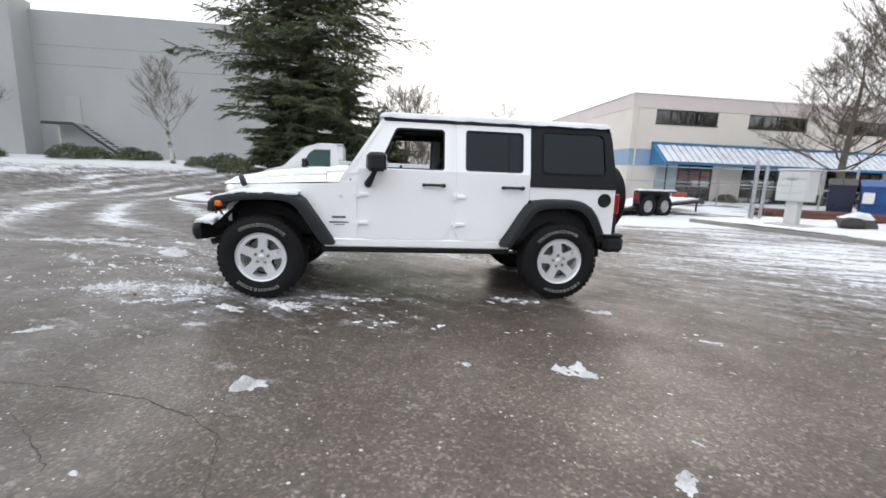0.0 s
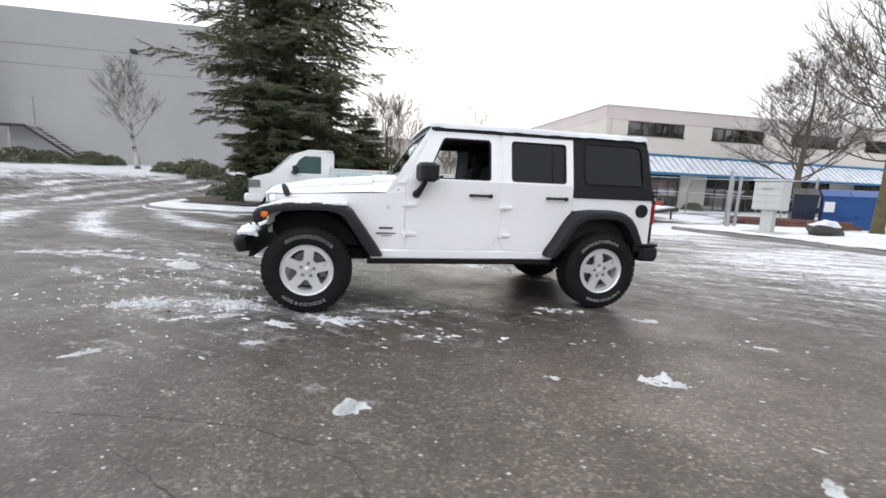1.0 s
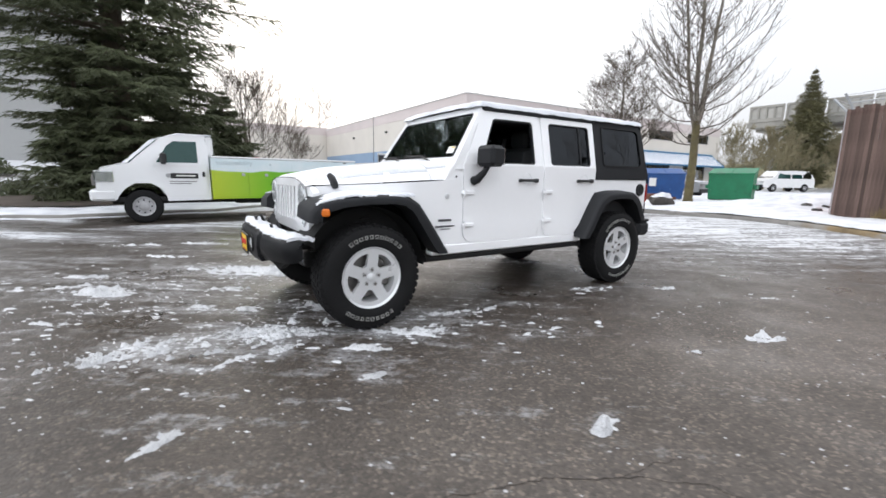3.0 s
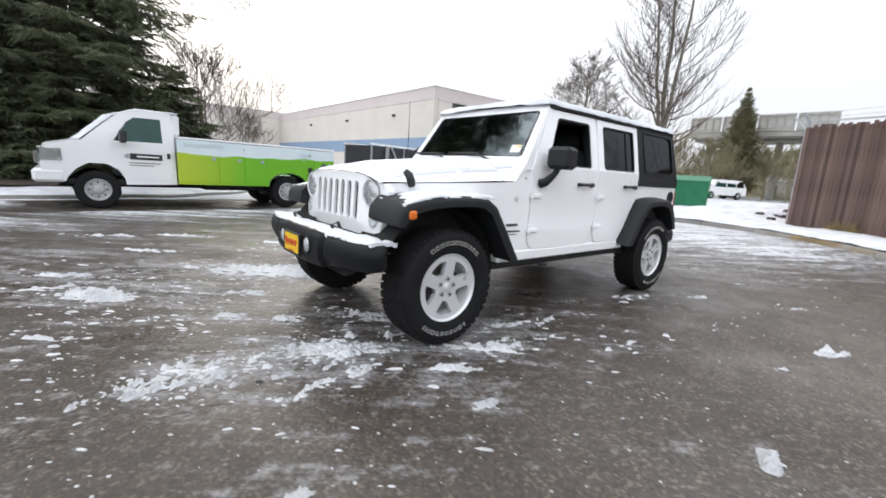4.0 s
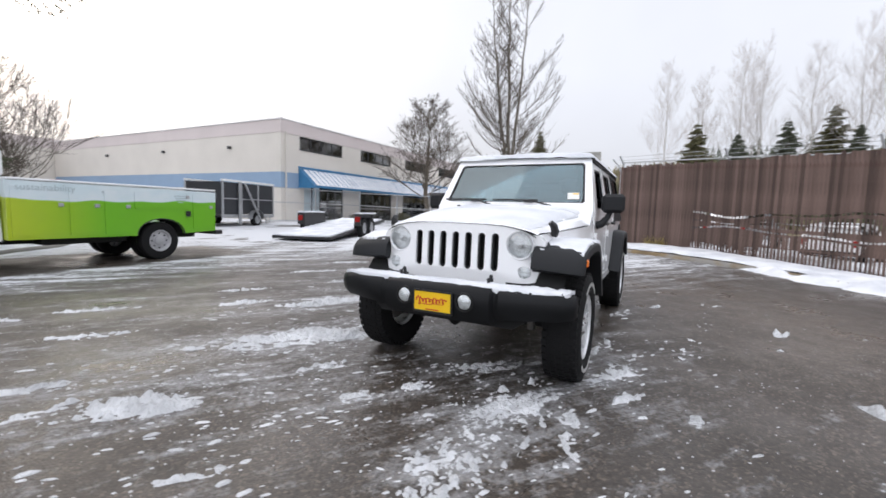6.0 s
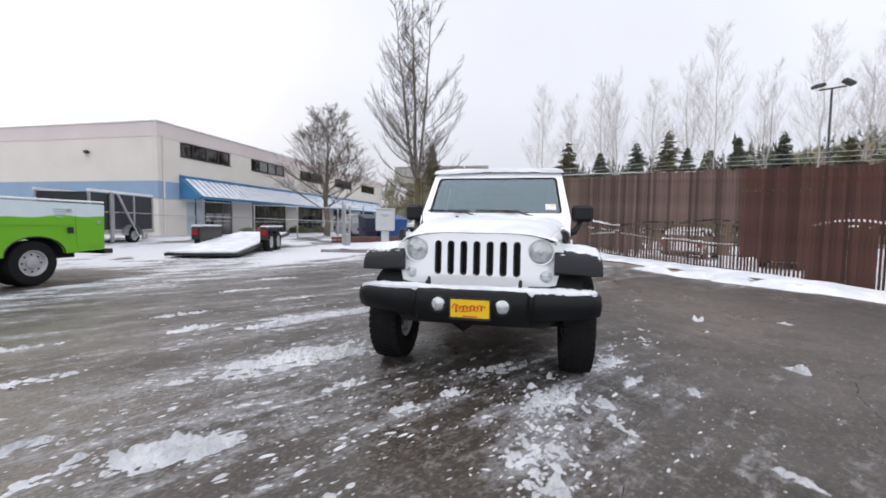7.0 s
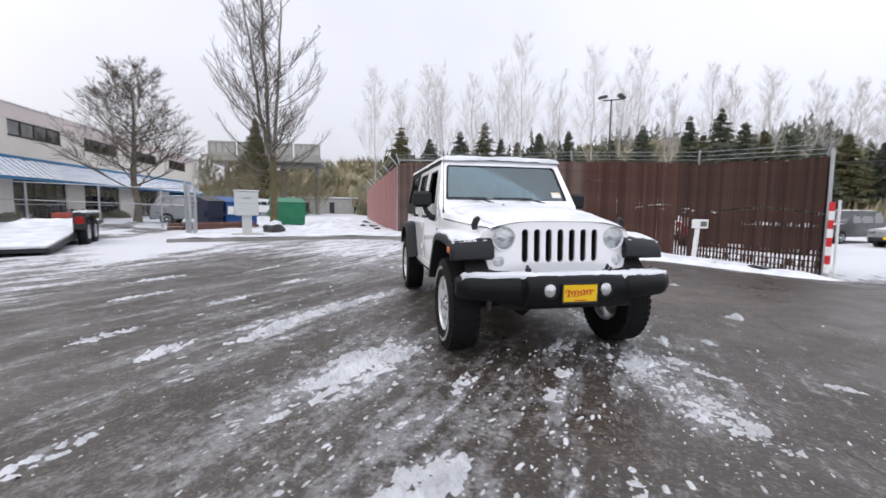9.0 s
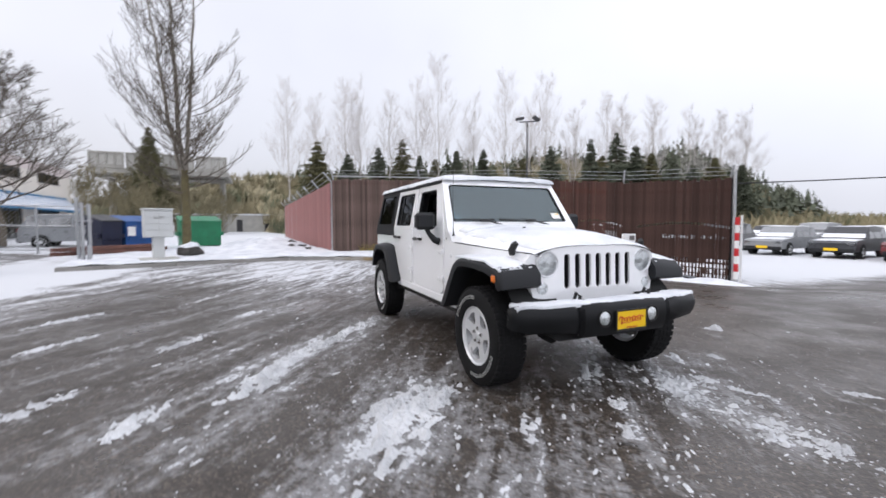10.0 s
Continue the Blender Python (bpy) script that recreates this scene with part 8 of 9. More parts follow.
# ---- parked cars, far off ----
def car(label, m, mat, kind="hatch", plate=False, snowy=True):
    c = thing("parked_car" if kind != "van" else "parked_van", label, "car" if kind != "van" else "van", "parked cars in the distance", m)
    hgt, L, hood = {"hatch": (1.55, 4.3, 0.28), "suv": (1.75, 4.6, 0.27), "van": (1.95, 5.2, 0.16)}[kind]
    W = 0.9
    belt = hgt * 0.60
    sec = [(0.0, 0.35), (0.0, belt * 0.82), (L * 0.04, belt * 0.92), (L * hood, belt), (L * (hood + 0.14), hgt * 0.98), (L * 0.62, hgt), (L * 0.90, hgt * 0.96), (L * 0.985, belt), (L, belt * 0.8), (L, 0.35)]
    wl2 = lambda z: W * (1 - 0.16 * smooth01(belt, hgt, z))
    vs = []
    for x, z in sec:
        w = wl2(z)
        vs += [(x, -w, z), (x, w, z)]
    k = len(sec)
    fs = [(2 * i, 2 * i + 2, 2 * i + 3, 2 * i + 1) for i in range(k - 1)] + [(2 * k - 2, 0, 1, 2 * k - 1)]
    fs += [tuple(2 * i for i in range(k)), tuple(2 * i + 1 for i in range(k))[::-1]]
    body = part("body", Shape().add(vs, fs), mat, c, smooth=20)
    wz0, wz1 = belt + 0.03, hgt * 0.94
    for sd in (-1, 1):
        for a, b in ((hood + 0.10, 0.52), (0.54, 0.74), (0.76, 0.93)):
            part("side_glass", Shape().plate([(L * a, wz0), (L * b, wz0), (L * (b - 0.01), wz1), (L * (a + (0.06 if a < 0.4 else 0.005)), wz1)], [], 0.01, lambda u, v, d, s=sd: (u, s * (wl2(v) + 0.006 - d), v)), DARK_GLASS if kind != "van" or a > 0.7 else TRUCK_GLASS, body)
        part("head_lamp", Shape().box(-0.02, 0.10, min(sd * 0.58, sd * 0.86), max(sd * 0.58, sd * 0.86), belt * 0.68, belt * 0.84, 0.02), LENS, body)
        part("tail_lamp", Shape().box(L - 0.06, L + 0.015, min(sd * 0.70, sd * 0.88), max(sd * 0.70, sd * 0.88), belt * 0.7, belt * 0.98, 0.02), RED_LENS, body)
        for x in (L * 0.19, L * 0.81):
            part("wheel_arch", Shape().tube([(x, sd * (W - 0.2), 0.33), (x, sd * (W + 0.008), 0.33)], 0.38, 20), UNDER, body)
            plain_wheel(c, x, sd * (W - 0.06), sd, 0.32, 0.20, 0.20, ALLOY)
    part("windscreen", Shape().grid(1, 1, lambda a, b: (lerp(L * hood + 0.07, L * (hood + 0.14) - 0.01, a) - 0.014, lerp(-1, 1, b) * lerp(W * 0.92, W * 0.80, a), lerp(belt + 0.07, hgt * 0.95, a))), DARK_GLASS, body)
    part("rear_glass", Shape().grid(1, 1, lambda a, b: (lerp(L * 0.983, L * 0.908, a) + 0.012, lerp(-1, 1, b) * W * 0.8, lerp(belt + 0.05, hgt * 0.92, a))), DARK_GLASS, body)
    part("bumper", Shape().box(-0.06, 0.12, -W * 0.96, W * 0.96, 0.30, belt * 0.52, 0.04), TRIM, body)
    part("bumper", Shape().box(L - 0.1, L + 0.06, -W * 0.96, W * 0.96, 0.30, belt * 0.52, 0.04), TRIM, body)
    if plate:
        part("plate", Shape().box(-0.075, -0.06, -0.26, 0.26, belt * 0.42, belt * 0.56), YELLOW, body)
    if snowy:
        sn = Shape().grid(10, 6, lambda u, v: (lerp(L * 0.46, L * 0.9, u), lerp(-0.72, 0.72, v), hgt * 0.99 + 0.045 * math.sin(math.pi * u) ** 0.4 * math.sin(math.pi * v) ** 0.4))
        sn.grid(8, 6, lambda u, v: (lerp(L * 0.03, L * hood, u), lerp(-0.80, 0.80, v), lerp(belt * 0.92, belt, u) + 0.045 * math.sin(math.pi * u) ** 0.4 * math.sin(math.pi * v) ** 0.4))
        part("snow_layer", sn, SNOW, body, "snow on roof and hood", smooth=60)
    return c


PAINT_D = surface("dark_grey_car_paint", (0.035, 0.037, 0.042), 0.3, vary=0.1, coat=0.5)
PAINT_W = surface("white_far_paint", (0.72, 0.72, 0.72), 0.35, vary=0.05, coat=0.4)
PAINT_S = surface("silver_car_paint", (0.30, 0.31, 0.32), 0.3, metal=0.4, vary=0.06, coat=0.4)
PAINT_R = surface("dark_red_car_paint", (0.16, 0.02, 0.02), 0.3, vary=0.08, coat=0.5)


def parked(x, y, yaw, label, mat, kind="hatch", plate=False, snowy=True):
    return car(label, Matrix.Translation((x, y, gz(x, y))) @ Matrix.Rotation(radians(yaw), 4, "Z"), mat, kind, plate, snowy)


parked(9.6, -22.2, -84, "silver car under snow in the far lot", PAINT_S, "hatch", True)
parked(6.8, -22.6, -84, "dark grey snowy hatchback in the far lot", PAINT_D, "hatch", True)
parked(4.0, -22.4, -82, "dark red hatchback with a snowy roof in the far lot", PAINT_R, "hatch", True)
parked(13.0, -22.0, -84, "dark suv under snow behind the fence end", PAINT_D, "suv", True)
for k, (x, y, yaw) in enumerate(((17.6, -12.2, 150), (20.4, -9.3, 150), (22.6, -6.2, 150), (14.2, -16.2, 140), (17.4, -18.6, 140), (11.2, -17.9, 130))):
    parked(x, y, yaw, "snow-covered car parked behind the slatted fence", (PAINT_R, PAINT_W, PAINT_S)[k % 3], ("suv", "hatch")[k % 2])
for k in range(6):
    parked(15.5 - 3.1 * k, -31.5 + 0.2 * (k % 2), -84, "snow-covered car in the second row", (PAINT_D, PAINT_S, PAINT_W)[k % 3], ("hatch", "suv")[k % 2])
parked(44.9, 14.6, -28, "white van parked far across the drive", PAINT_W, "van", snowy=False)
parked(33.0, 15.2, 20, "dark grey suv parked by the workshop", PAINT_D, "suv")
parked(24.5, 9.3, 95, "grey van-sized car with a snowy roof beyond the dumpsters", PAINT_S, "suv")


# ---- trees ----
def limb(sh, p, d, length, r, depth, rng, bend=0.25, split=(2, 3), up_pull=0.15, minr=0.006, sides=5, ratio=0.68):
    """A branch that tapers, wanders and splits."""
    n = 3 if depth > 1 else 2
    pts, rad = [p.copy()], [r]
    q, dd = p.copy(), d.copy()
    for i in range(n):
        dd = (dd + Vector((rng.uniform(-bend, bend), rng.uniform(-bend, bend), rng.uniform(-bend, bend) * 0.6 + up_pull))).normalized()
        q = q + dd * (length / n)
        pts.append(q.copy())
        rad.append(lerp(r, r * 0.62, (i + 1) / n))
    sh.tube(pts, [max(minr, x) for x in rad], max(3, sides), False)
    if depth <= 0:
        return
    for k in range(rng.randint(*split)):
        s = rng.uniform(0.35, 1.0)
        i = min(n - 1, int(s * n))
        base = pts[i].lerp(pts[i + 1], s * n - i)
        ax = Vector((rng.uniform(-1, 1), rng.uniform(-1, 1), rng.uniform(-0.2, 0.7))).normalized()
        nd = (dd * 0.75 + ax * 0.75).normalized()
        limb(sh, base, nd, length * rng.uniform(ratio - 0.12, ratio + 0.1), max(minr, r * 0.55), depth - 1, rng, bend, split, up_pull, minr, max(3, sides - 1), ratio)
    limb(sh, pts[-1], dd, length * ratio, max(minr, r * 0.62), depth - 1, rng, bend, split, up_pull, minr, max(3, sides - 1), ratio)


def bare_tree(name, label, x, y, z, height, r, seed, n_limbs=16, depth=3, spread=0.75, start=0.22, lead=1, bark=None, twig=None, minr=0.006, up_pull=0.12, group="", limb_len=0.32, split=(2, 3), thick=0.25):
    rng = random.Random(seed)
    t = thing(name, label, "tree", group, Matrix.Translation((x, y, z)))
    tk, cr = Shape(), Shape()
    stems = []
    for k in range(lead):
        a = rng.uniform(0, 6.28)
        off = 0.0 if lead == 1 else 0.05
        pts, rad = [], []
        for i in range(9):
            s = i / 8
            w = 0.02 * height * (0 if i == 0 else 1)
            pts.append(Vector((off * height * s * math.cos(a) + rng.uniform(-w, w) * 0.5, off * height * s * math.sin(a) + rng.uniform(-w, w) * 0.5, height * s * (1 if k == 0 else 0.86))))
            rad.append(max(0.012, r * (1 - s) ** 0.8 * (1.25 if i == 0 else 1) * (1 if k == 0 else 0.7)))
        tk.tube(pts, rad, 9, False)
        stems.append((pts, rad))
    for i in range(n_limbs):
        pts, rad = stems[i % lead]
        s = start + (0.97 - start) * (i + rng.random()) / n_limbs
        j = min(7, int(s * 8))
        p = pts[j].lerp(pts[j + 1], s * 8 - j)
        a = 2.4 * i + rng.uniform(-0.4, 0.4)
        d = Vector((math.cos(a) * spread, math.sin(a) * spread, 0.55 + 0.35 * s)).normalized()
        limb(cr, p, d, height * limb_len * (1.05 - 0.75 * s), max(minr * 1.5, r * thick * (1.1 - s)), depth, rng, 0.22, split, up_pull, minr, 5)
    part("trunk", tk, bark or BARK, t)
    part("crown", cr, twig or TWIG, t, smooth=0)
    return t


def rising(sh, p, az, length, r, e0, e1, rng, sides=5, n=5, tip=0.3):
    """A branch that leaves at elevation e0 and bends up to e1; gives back its points."""
    pts, rad, q = [p.copy()], [r], p.copy()
    for i in range(n):
        e = radians(lerp(e0, e1, ((i + 0.5) / n) ** 0.8) + rng.uniform(-9, 9))
        az += rng.uniform(-0.18, 0.18)
        q = q + Vector((math.cos(az) * math.cos(e), math.sin(az) * math.cos(e), math.sin(e))) * (length / n)
        pts.append(q.copy())
        rad.append(lerp(r, r * tip, (i + 1) / n))
    sh.tube(pts, rad, sides, False)
    return pts, az


def ascending_tree(label, x, y, z, fork, stems, reach, seed, per=24):
    """A short mossy trunk that forks into near-parallel stems set with up-curving branches."""
    rng = random.Random(seed)
    t = thing("bare_tree", label, "tree", "", Matrix.Translation((x, y, z)))
    tk, st_, cr = Shape(), Shape(), Shape()
    tk.tube([(0, 0, -0.2), (0.0, 0.01, 0.25), (0.01, -0.02, fork * 0.5), (0, 0, fork)], [0.23, 0.165, 0.145, 0.135], 12, False)
    top = max(h for _, _, h, _ in stems)
    for sx, sy, h, r in stems:
        pts, rad = [], []
        for i in range(13):
            f = i / 12
            g = f ** 0.72
            pts.append(Vector((sx * g + rng.uniform(-0.04, 0.04) * (i > 0), sy * g + rng.uniform(-0.04, 0.04) * (i > 0), lerp(fork * 0.86, h, f))))
            rad.append(max(0.010, r * (1 - f) ** 0.85))
        st_.tube(pts, rad, 8, False)
        for k in range(per):
            f = 0.03 + 0.95 * (k + rng.random()) / per
            j = min(11, int(f * 12))
            p = pts[j].lerp(pts[j + 1], f * 12 - j)
            az = rng.uniform(0, 6.283)
            rel = (p.z - fork) / (top - fork)
            L = reach * (0.16 + 0.84 * (1 - rel) ** 0.9) * rng.uniform(0.30, 1.05)
            bp, az2 = rising(cr, p, az, L, max(0.011, 0.022 * (1 - rel)), lerp(14, 50, rel) + rng.uniform(-12, 14), lerp(68, 82, rel), rng)
            for q in range(int(4 + L * 4.0)):
                f2 = 0.18 + 0.80 * (q + rng.random()) / int(4 + L * 4.0)
                j2 = min(4, int(f2 * 5))
                b2 = bp[j2].lerp(bp[j2 + 1], f2 * 5 - j2)
                tl = (0.30 + 0.36 * L * (1 - 0.6 * f2)) * rng.uniform(0.6, 1.2)
                tp, az3 = rising(cr, b2, az2 + rng.choice((-1, 1)) * rng.uniform(0.5, 1.3), tl, 0.0095, rng.uniform(15, 45), 65, rng, 3, 3, 0.6)
                for w in range(2):
                    rising(cr, tp[1 + w], az3 + rng.choice((-1, 1)) * rng.uniform(0.4, 1.0), tl * rng.uniform(0.35, 0.6), 0.0065, 30, 60, rng, 3, 2, 0.7)
    # long low limbs swing out over the verge
    for az, L, z0 in ((-1.25, 3.0, fork * 0.96), (1.75, 2.9, fork * 1.06), (2.6, 2.6, fork * 1.25), (0.2, 2.6, fork * 0.90), (-2.4, 2.8, fork * 1.02), (1.1, 2.4, fork * 0.84), (3.6, 2.7, fork * 1.12), (-0.6, 2.9, fork * 1.18), (2.2, 2.2, fork * 0.78), (-1.9, 2.3, fork * 0.86)):
        bp, az2 = rising(cr, Vector((0, 0, z0 - 0.2)), az, L, 0.030, -2, 62, rng, 6, 7, 0.25)
        for q in range(18):
            j2 = 1 + q % 6
            rising(cr, bp[j2], az2 + rng.choice((-1, 1)) * rng.uniform(0.4, 1.2), rng.uniform(0.4, 1.1), 0.008, 25, 70, rng, 3, 3, 0.5)
    part("trunk", tk, MOSSY_BARK, t, "mossy olive trunk foot")
    part("forked_stem", st_, GREY_BARK, t, smooth=60)
    part("crown", cr, TWIG, t, smooth=0)
    return t


ascending_tree("tall leafless tree forking into ascending stems on the verge", 14.8, 5.26, 0.25, 3.2, ((-0.30, 1.15, 11.8, 0.085), (0.15, 0.40, 12.7, 0.105), (0.25, -0.60, 12.0, 0.09)), 3.7, 3, 31)
bare_tree("bare_tree", "rounded leafless street tree before the workshop", 22.6, 14.2, 0.3, 8.2, 0.20, 8, 34, 4, 1.35, 0.20, 1, minr=0.007, up_pull=0.03, limb_len=0.275, split=(2, 3), thick=0.30)
bare_tree("bare_tree", "leafless shrubby tree behind the spruce", 0.6, 18.8, 0.3, 5.3, 0.09, 12, 36, 3, 1.15, 0.05, 3, minr=0.007, limb_len=0.42)
for bx_, lean_, hb in ((-14.7, -6, 6.0), (-26.6, 2, 6.0)):
    bt = bare_tree("bare_tree", "young white-barked birch before the grey wall", bx_, 25.6, gz(bx_, 25.6), hb, 0.15, 14, 20, 3, 1.0, 0.30, 1, bark=WHITE_BARK, minr=0.006, limb_len=0.30, thick=0.14)
    bt.matrix_basis = bt.matrix_basis @ Matrix.Rotation(radians(lean_), 4, "Y")
bare_tree("bare_tree", "small leafless tree by the far wing", 9.5, 46.0, 0.4, 5.0, 0.12, 17, 16, 3, 0.9, 0.2, 2, minr=0.014, limb_len=0.40)
bare_tree("bare_tree", "small leafless tree by the far wing", 3.0, 46.5, 0.4, 4.5, 0.12, 19, 16, 3, 0.9, 0.2, 2, minr=0.014, limb_len=0.40)
for bx_, by_, hb, sd_ in ((50.0, 19.0, 6.6, 31), (52.5, 16.8, 6.2, 32), (50.5, 14.2, 5.6, 33), (56.0, 11.6, 5.8, 36), (56.0, 9.4, 5.6, 34), (58.0, 7.4, 5.2, 35)):
    bare_tree("bare_tree", "tan leafless thicket before the elevated roadway", bx_, by_, 0.2, hb, 0.07, sd_, 26, 3, 0.8, 0.05, 3, bark=BRUSH, twig=BRUSH, minr=0.016, up_pull=0.12, group="thickets before the roadway", limb_len=0.34)
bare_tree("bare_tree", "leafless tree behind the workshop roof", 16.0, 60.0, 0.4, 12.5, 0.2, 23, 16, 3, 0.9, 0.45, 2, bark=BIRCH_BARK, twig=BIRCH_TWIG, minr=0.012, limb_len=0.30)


def conifer(name, label, x, y, z, height, spread, seed, mat, whorls, per, twigs, needle, group="", droop=0.18, bottom=0.06, needles=5, power=0.85, wild=0.12, waist=0.72):
    """A trunk, whorls of drooping boughs, side shoots, needle sprays."""
    rng = random.Random(seed)
    t = thing(name, label, "tree", group, Matrix.Translation((x, y, z)))
    tk = Shape().tube([(0, 0, -0.3), (0.03 * height * 0.1, 0, height * 0.5), (0, 0, height)], [height * 0.020 + 0.05, height * 0.012 + 0.02, 0.012], 8, False)
    cr, wood = Shape(), Shape()

    def spray(p, d, ln, needle):
        side = Vector((-d.y, d.x, 0))
        if side.length < 1e-3:
            side = Vector((1, 0, 0))
        side.normalize()
        for q in range(needles):
            s = (q + rng.random() * 0.6) / needles
            b = p + d * (ln * s)
            for sg in (-1, 1):
                tip = b + d * (needle * rng.uniform(0.5, 1.0)) + side * (sg * needle * rng.uniform(0.35, 0.9)) + Vector((0, 0, rng.uniform(-0.75, 0.15) * needle))
                w = Vector((rng.uniform(-1, 1), rng.uniform(-1, 1), rng.uniform(-1, 1))) * needle * 0.12
                cr.add([b - w, b + w, tip], [(0, 1, 2)])

    for i in range(whorls):
        s = (i + rng.uniform(-0.35, 0.35)) / whorls
        zz = height * lerp(bottom, 0.985, max(0, min(1, s)))
        nd_ = needle * (0.30 + 0.70 * min(1, 1.6 * (1 - max(0, min(1, s)))))
        rad = spread * max(0.015, (1 - max(0, min(1, s))) ** power) * rng.uniform(0.82, 1.12) * lerp(waist, 1.0, smooth01(0.0, 0.22 if waist > 0.6 else 0.42, s))
        for k in range(per if rng.random() > wild * 0.4 else per - 3):
            a = 2 * math.pi * (k + rng.random() * 0.7) / per + i
            ln = rad * rng.uniform(0.75 - wild, 1.10 + wild * 0.4)
            zk = zz + rng.uniform(-1, 1) * height * wild * 0.055
            d = Vector((math.cos(a), math.sin(a), 0))
            pts = [Vector((0, 0, zk + 0.02 * ln)) + d * (ln * f) + Vector((0, 0, ln * (0.22 * f - (droop + 0.22) * f * f + 0.14 * f ** 4))) for f in (0, 0.35, 0.7, 1.0)]
            wood.tube(pts, [0.008 + 0.012 * ln, 0.006 + 0.008 * ln, 0.005, 0.003], 3, False)
            for q in range(twigs):
                f = 0.18 + 0.82 * (q + rng.random() * 0.8) / twigs
                j = min(2, int(f * 3))
                fr = max(0, min(1, (f - (0, 0.35, 0.7)[j]) / 0.33))
                b = pts[j].lerp(pts[j + 1], fr)
                sgn = 1 if q % 2 else -1
                td = (d * 0.65 + Vector((-d.y, d.x, 0)) * sgn * rng.uniform(0.5, 1.0) + Vector((0, 0, rng.uniform(-0.45, 0.08)))).normalized()
                spray(b, td, ln * 0.30 * (1.15 - 0.6 * f) + nd_ * 0.6, nd_)
            spray(pts[2], (pts[3] - pts[2]).normalized(), (pts[3] - pts[2]).length, nd_)
    part("trunk", tk, BARK, t)
    tagged(part("bough_frame", wood, BARK, t, smooth=0), kind="stuff")
    part("crown", cr, mat, t, smooth=0)
    return t


conifer("spruce_tree", "large dark spruce with drooping boughs", -3.95, 14.5, gz(-4.3, 14.4), 18.5, 4.6, 7, NEEDLE, 50, 10, 27, 0.185, needles=12, bottom=0.03, power=0.36, wild=0.42, droop=0.14, waist=0.40)
conifer("cypress_tree", "narrow dark green cypress by the drive", 56.0, 14.8, 0.3, 13.0, 3.2, 6, NEEDLE_WARM, 44, 12, 9, 0.34, needles=5, droop=-0.35, bottom=0.02, power=0.85)


for k, (x, y, h, sp3) in enumerate(((-5.0, 14.0, 5.0, 1.5), (-2.3, 15.6, 6.5, 2.3), (-0.6, 17.0, 4.6, 1.9))):
    conifer("spruce_tree", "small dense evergreen crowding the big spruce", x, y, gz(x, y) + 0.1, h, sp3, 60 + k, NEEDLE, 26, 9, 10, 0.24, needles=7, bottom=0.02, power=0.7, wild=0.5, droop=0.05)


def bush(x, y, s, seed, mat=None, label="round dark clipped shrub beside the wall"):
    rng = random.Random(seed)
    sh = Shape()
    for i in range(2400):
        d = Vector((rng.gauss(0, 1), rng.gauss(0, 1), abs(rng.gauss(0, 1)))).normalized() * rng.uniform(0.55, 1.0)
        p = Vector((d.x * s, d.y * s, d.z * s * 0.75))
        q = [p + Vector((rng.uniform(-1, 1), rng.uniform(-1, 1), rng.uniform(-1, 1))) * 0.065 * s for _ in range(3)]
        sh.add(q, [(0, 1, 2)])
    solid("shrub", sh, mat or NEEDLE, label, "shrub", "shrubs beside the grey wall", m=Matrix.Translation((x, y, gz(x, y))), smooth=0)


for k, (x, y, s) in enumerate(((-21.5, 26.5, 1.3), (-20.2, 26.8, 1.1), (-18.0, 27.0, 1.15), (-17.0, 27.2, 0.9), (-25.8, 25.5, 1.1), (-12.6, 24.5, 0.9), (-10.8, 24.0, 1.3), (-9.6, 22.5, 1.2), (-6.9, 16.6, 1.1), (-5.4, 13.4, 0.9), (-2.4, 15.9, 1.6), (-0.6, 16.6, 1.4), (0.9, 17.2, 1.2))):
    bush(x, y, s, k)
for k, (x, y, s) in enumerate(((26.5, 18.8, 0.9), (29.5, 18.6, 0.8), (20.3, 18.9, 0.7))):
    bush(x, y, s, 50 + k, NEEDLE_WARM, "olive shrub before the workshop front")


# snowy island round the spruce with a kerb
def island(u, v):
    a, r = 2 * math.pi * u, v
    cx, cy = -4.6, 14.6
    R = (4.6 + 1.0 * math.cos(a) + 0.5 * math.sin(2 * a)) * r
    x, y = cx + R * math.cos(a) * 1.15, cy + R * math.sin(a)
    return (x, y, gz(x, y) + 0.17 * (1 - r ** 14) + 0.05 * (1 - r * r) + 0.04 * noise.noise((x * 0.9, y * 0.9, 5)))


solid("tree_island", Shape().grid(64, 20, island), SNOW, "low kerbed island under snow round the spruce", "verge", kind="structure", smooth=70)
MULCH = surface("dark_brown_litter", (0.06, 0.045, 0.035), 0.95, vary=0.35, scale=2, fine=20, bump=0.02)


def litter(u, v):
    a = 2 * math.pi * u
    k = v * (1 + 0.16 * noise.noise((math.cos(a) * 2, math.sin(a) * 2, 1)) + 0.10 * noise.noise((math.cos(a) * 7, math.sin(a) * 7, 4)))
    x, y = -5.0 + 2.9 * k * math.cos(a), 14.1 + 2.6 * k * math.sin(a)
    return (x, y, gz(x, y) + 0.30 - 0.07 * v * v)


solid("needle_litter", Shape().grid(72, 10, litter), MULCH, "brown needle litter bare of snow under the spruce", "litter", kind="structure", smooth=70)
edge_line = [Vector(island(i / 72, 0.965)) for i in range(73)]
solid("island_kerb", Shape().tube([p + Vector((0, 0, -0.07)) for p in edge_line], 0.105, 8), WET_KERB, "dark wet kerb round the tree island", "kerb", kind="structure", smooth=60)


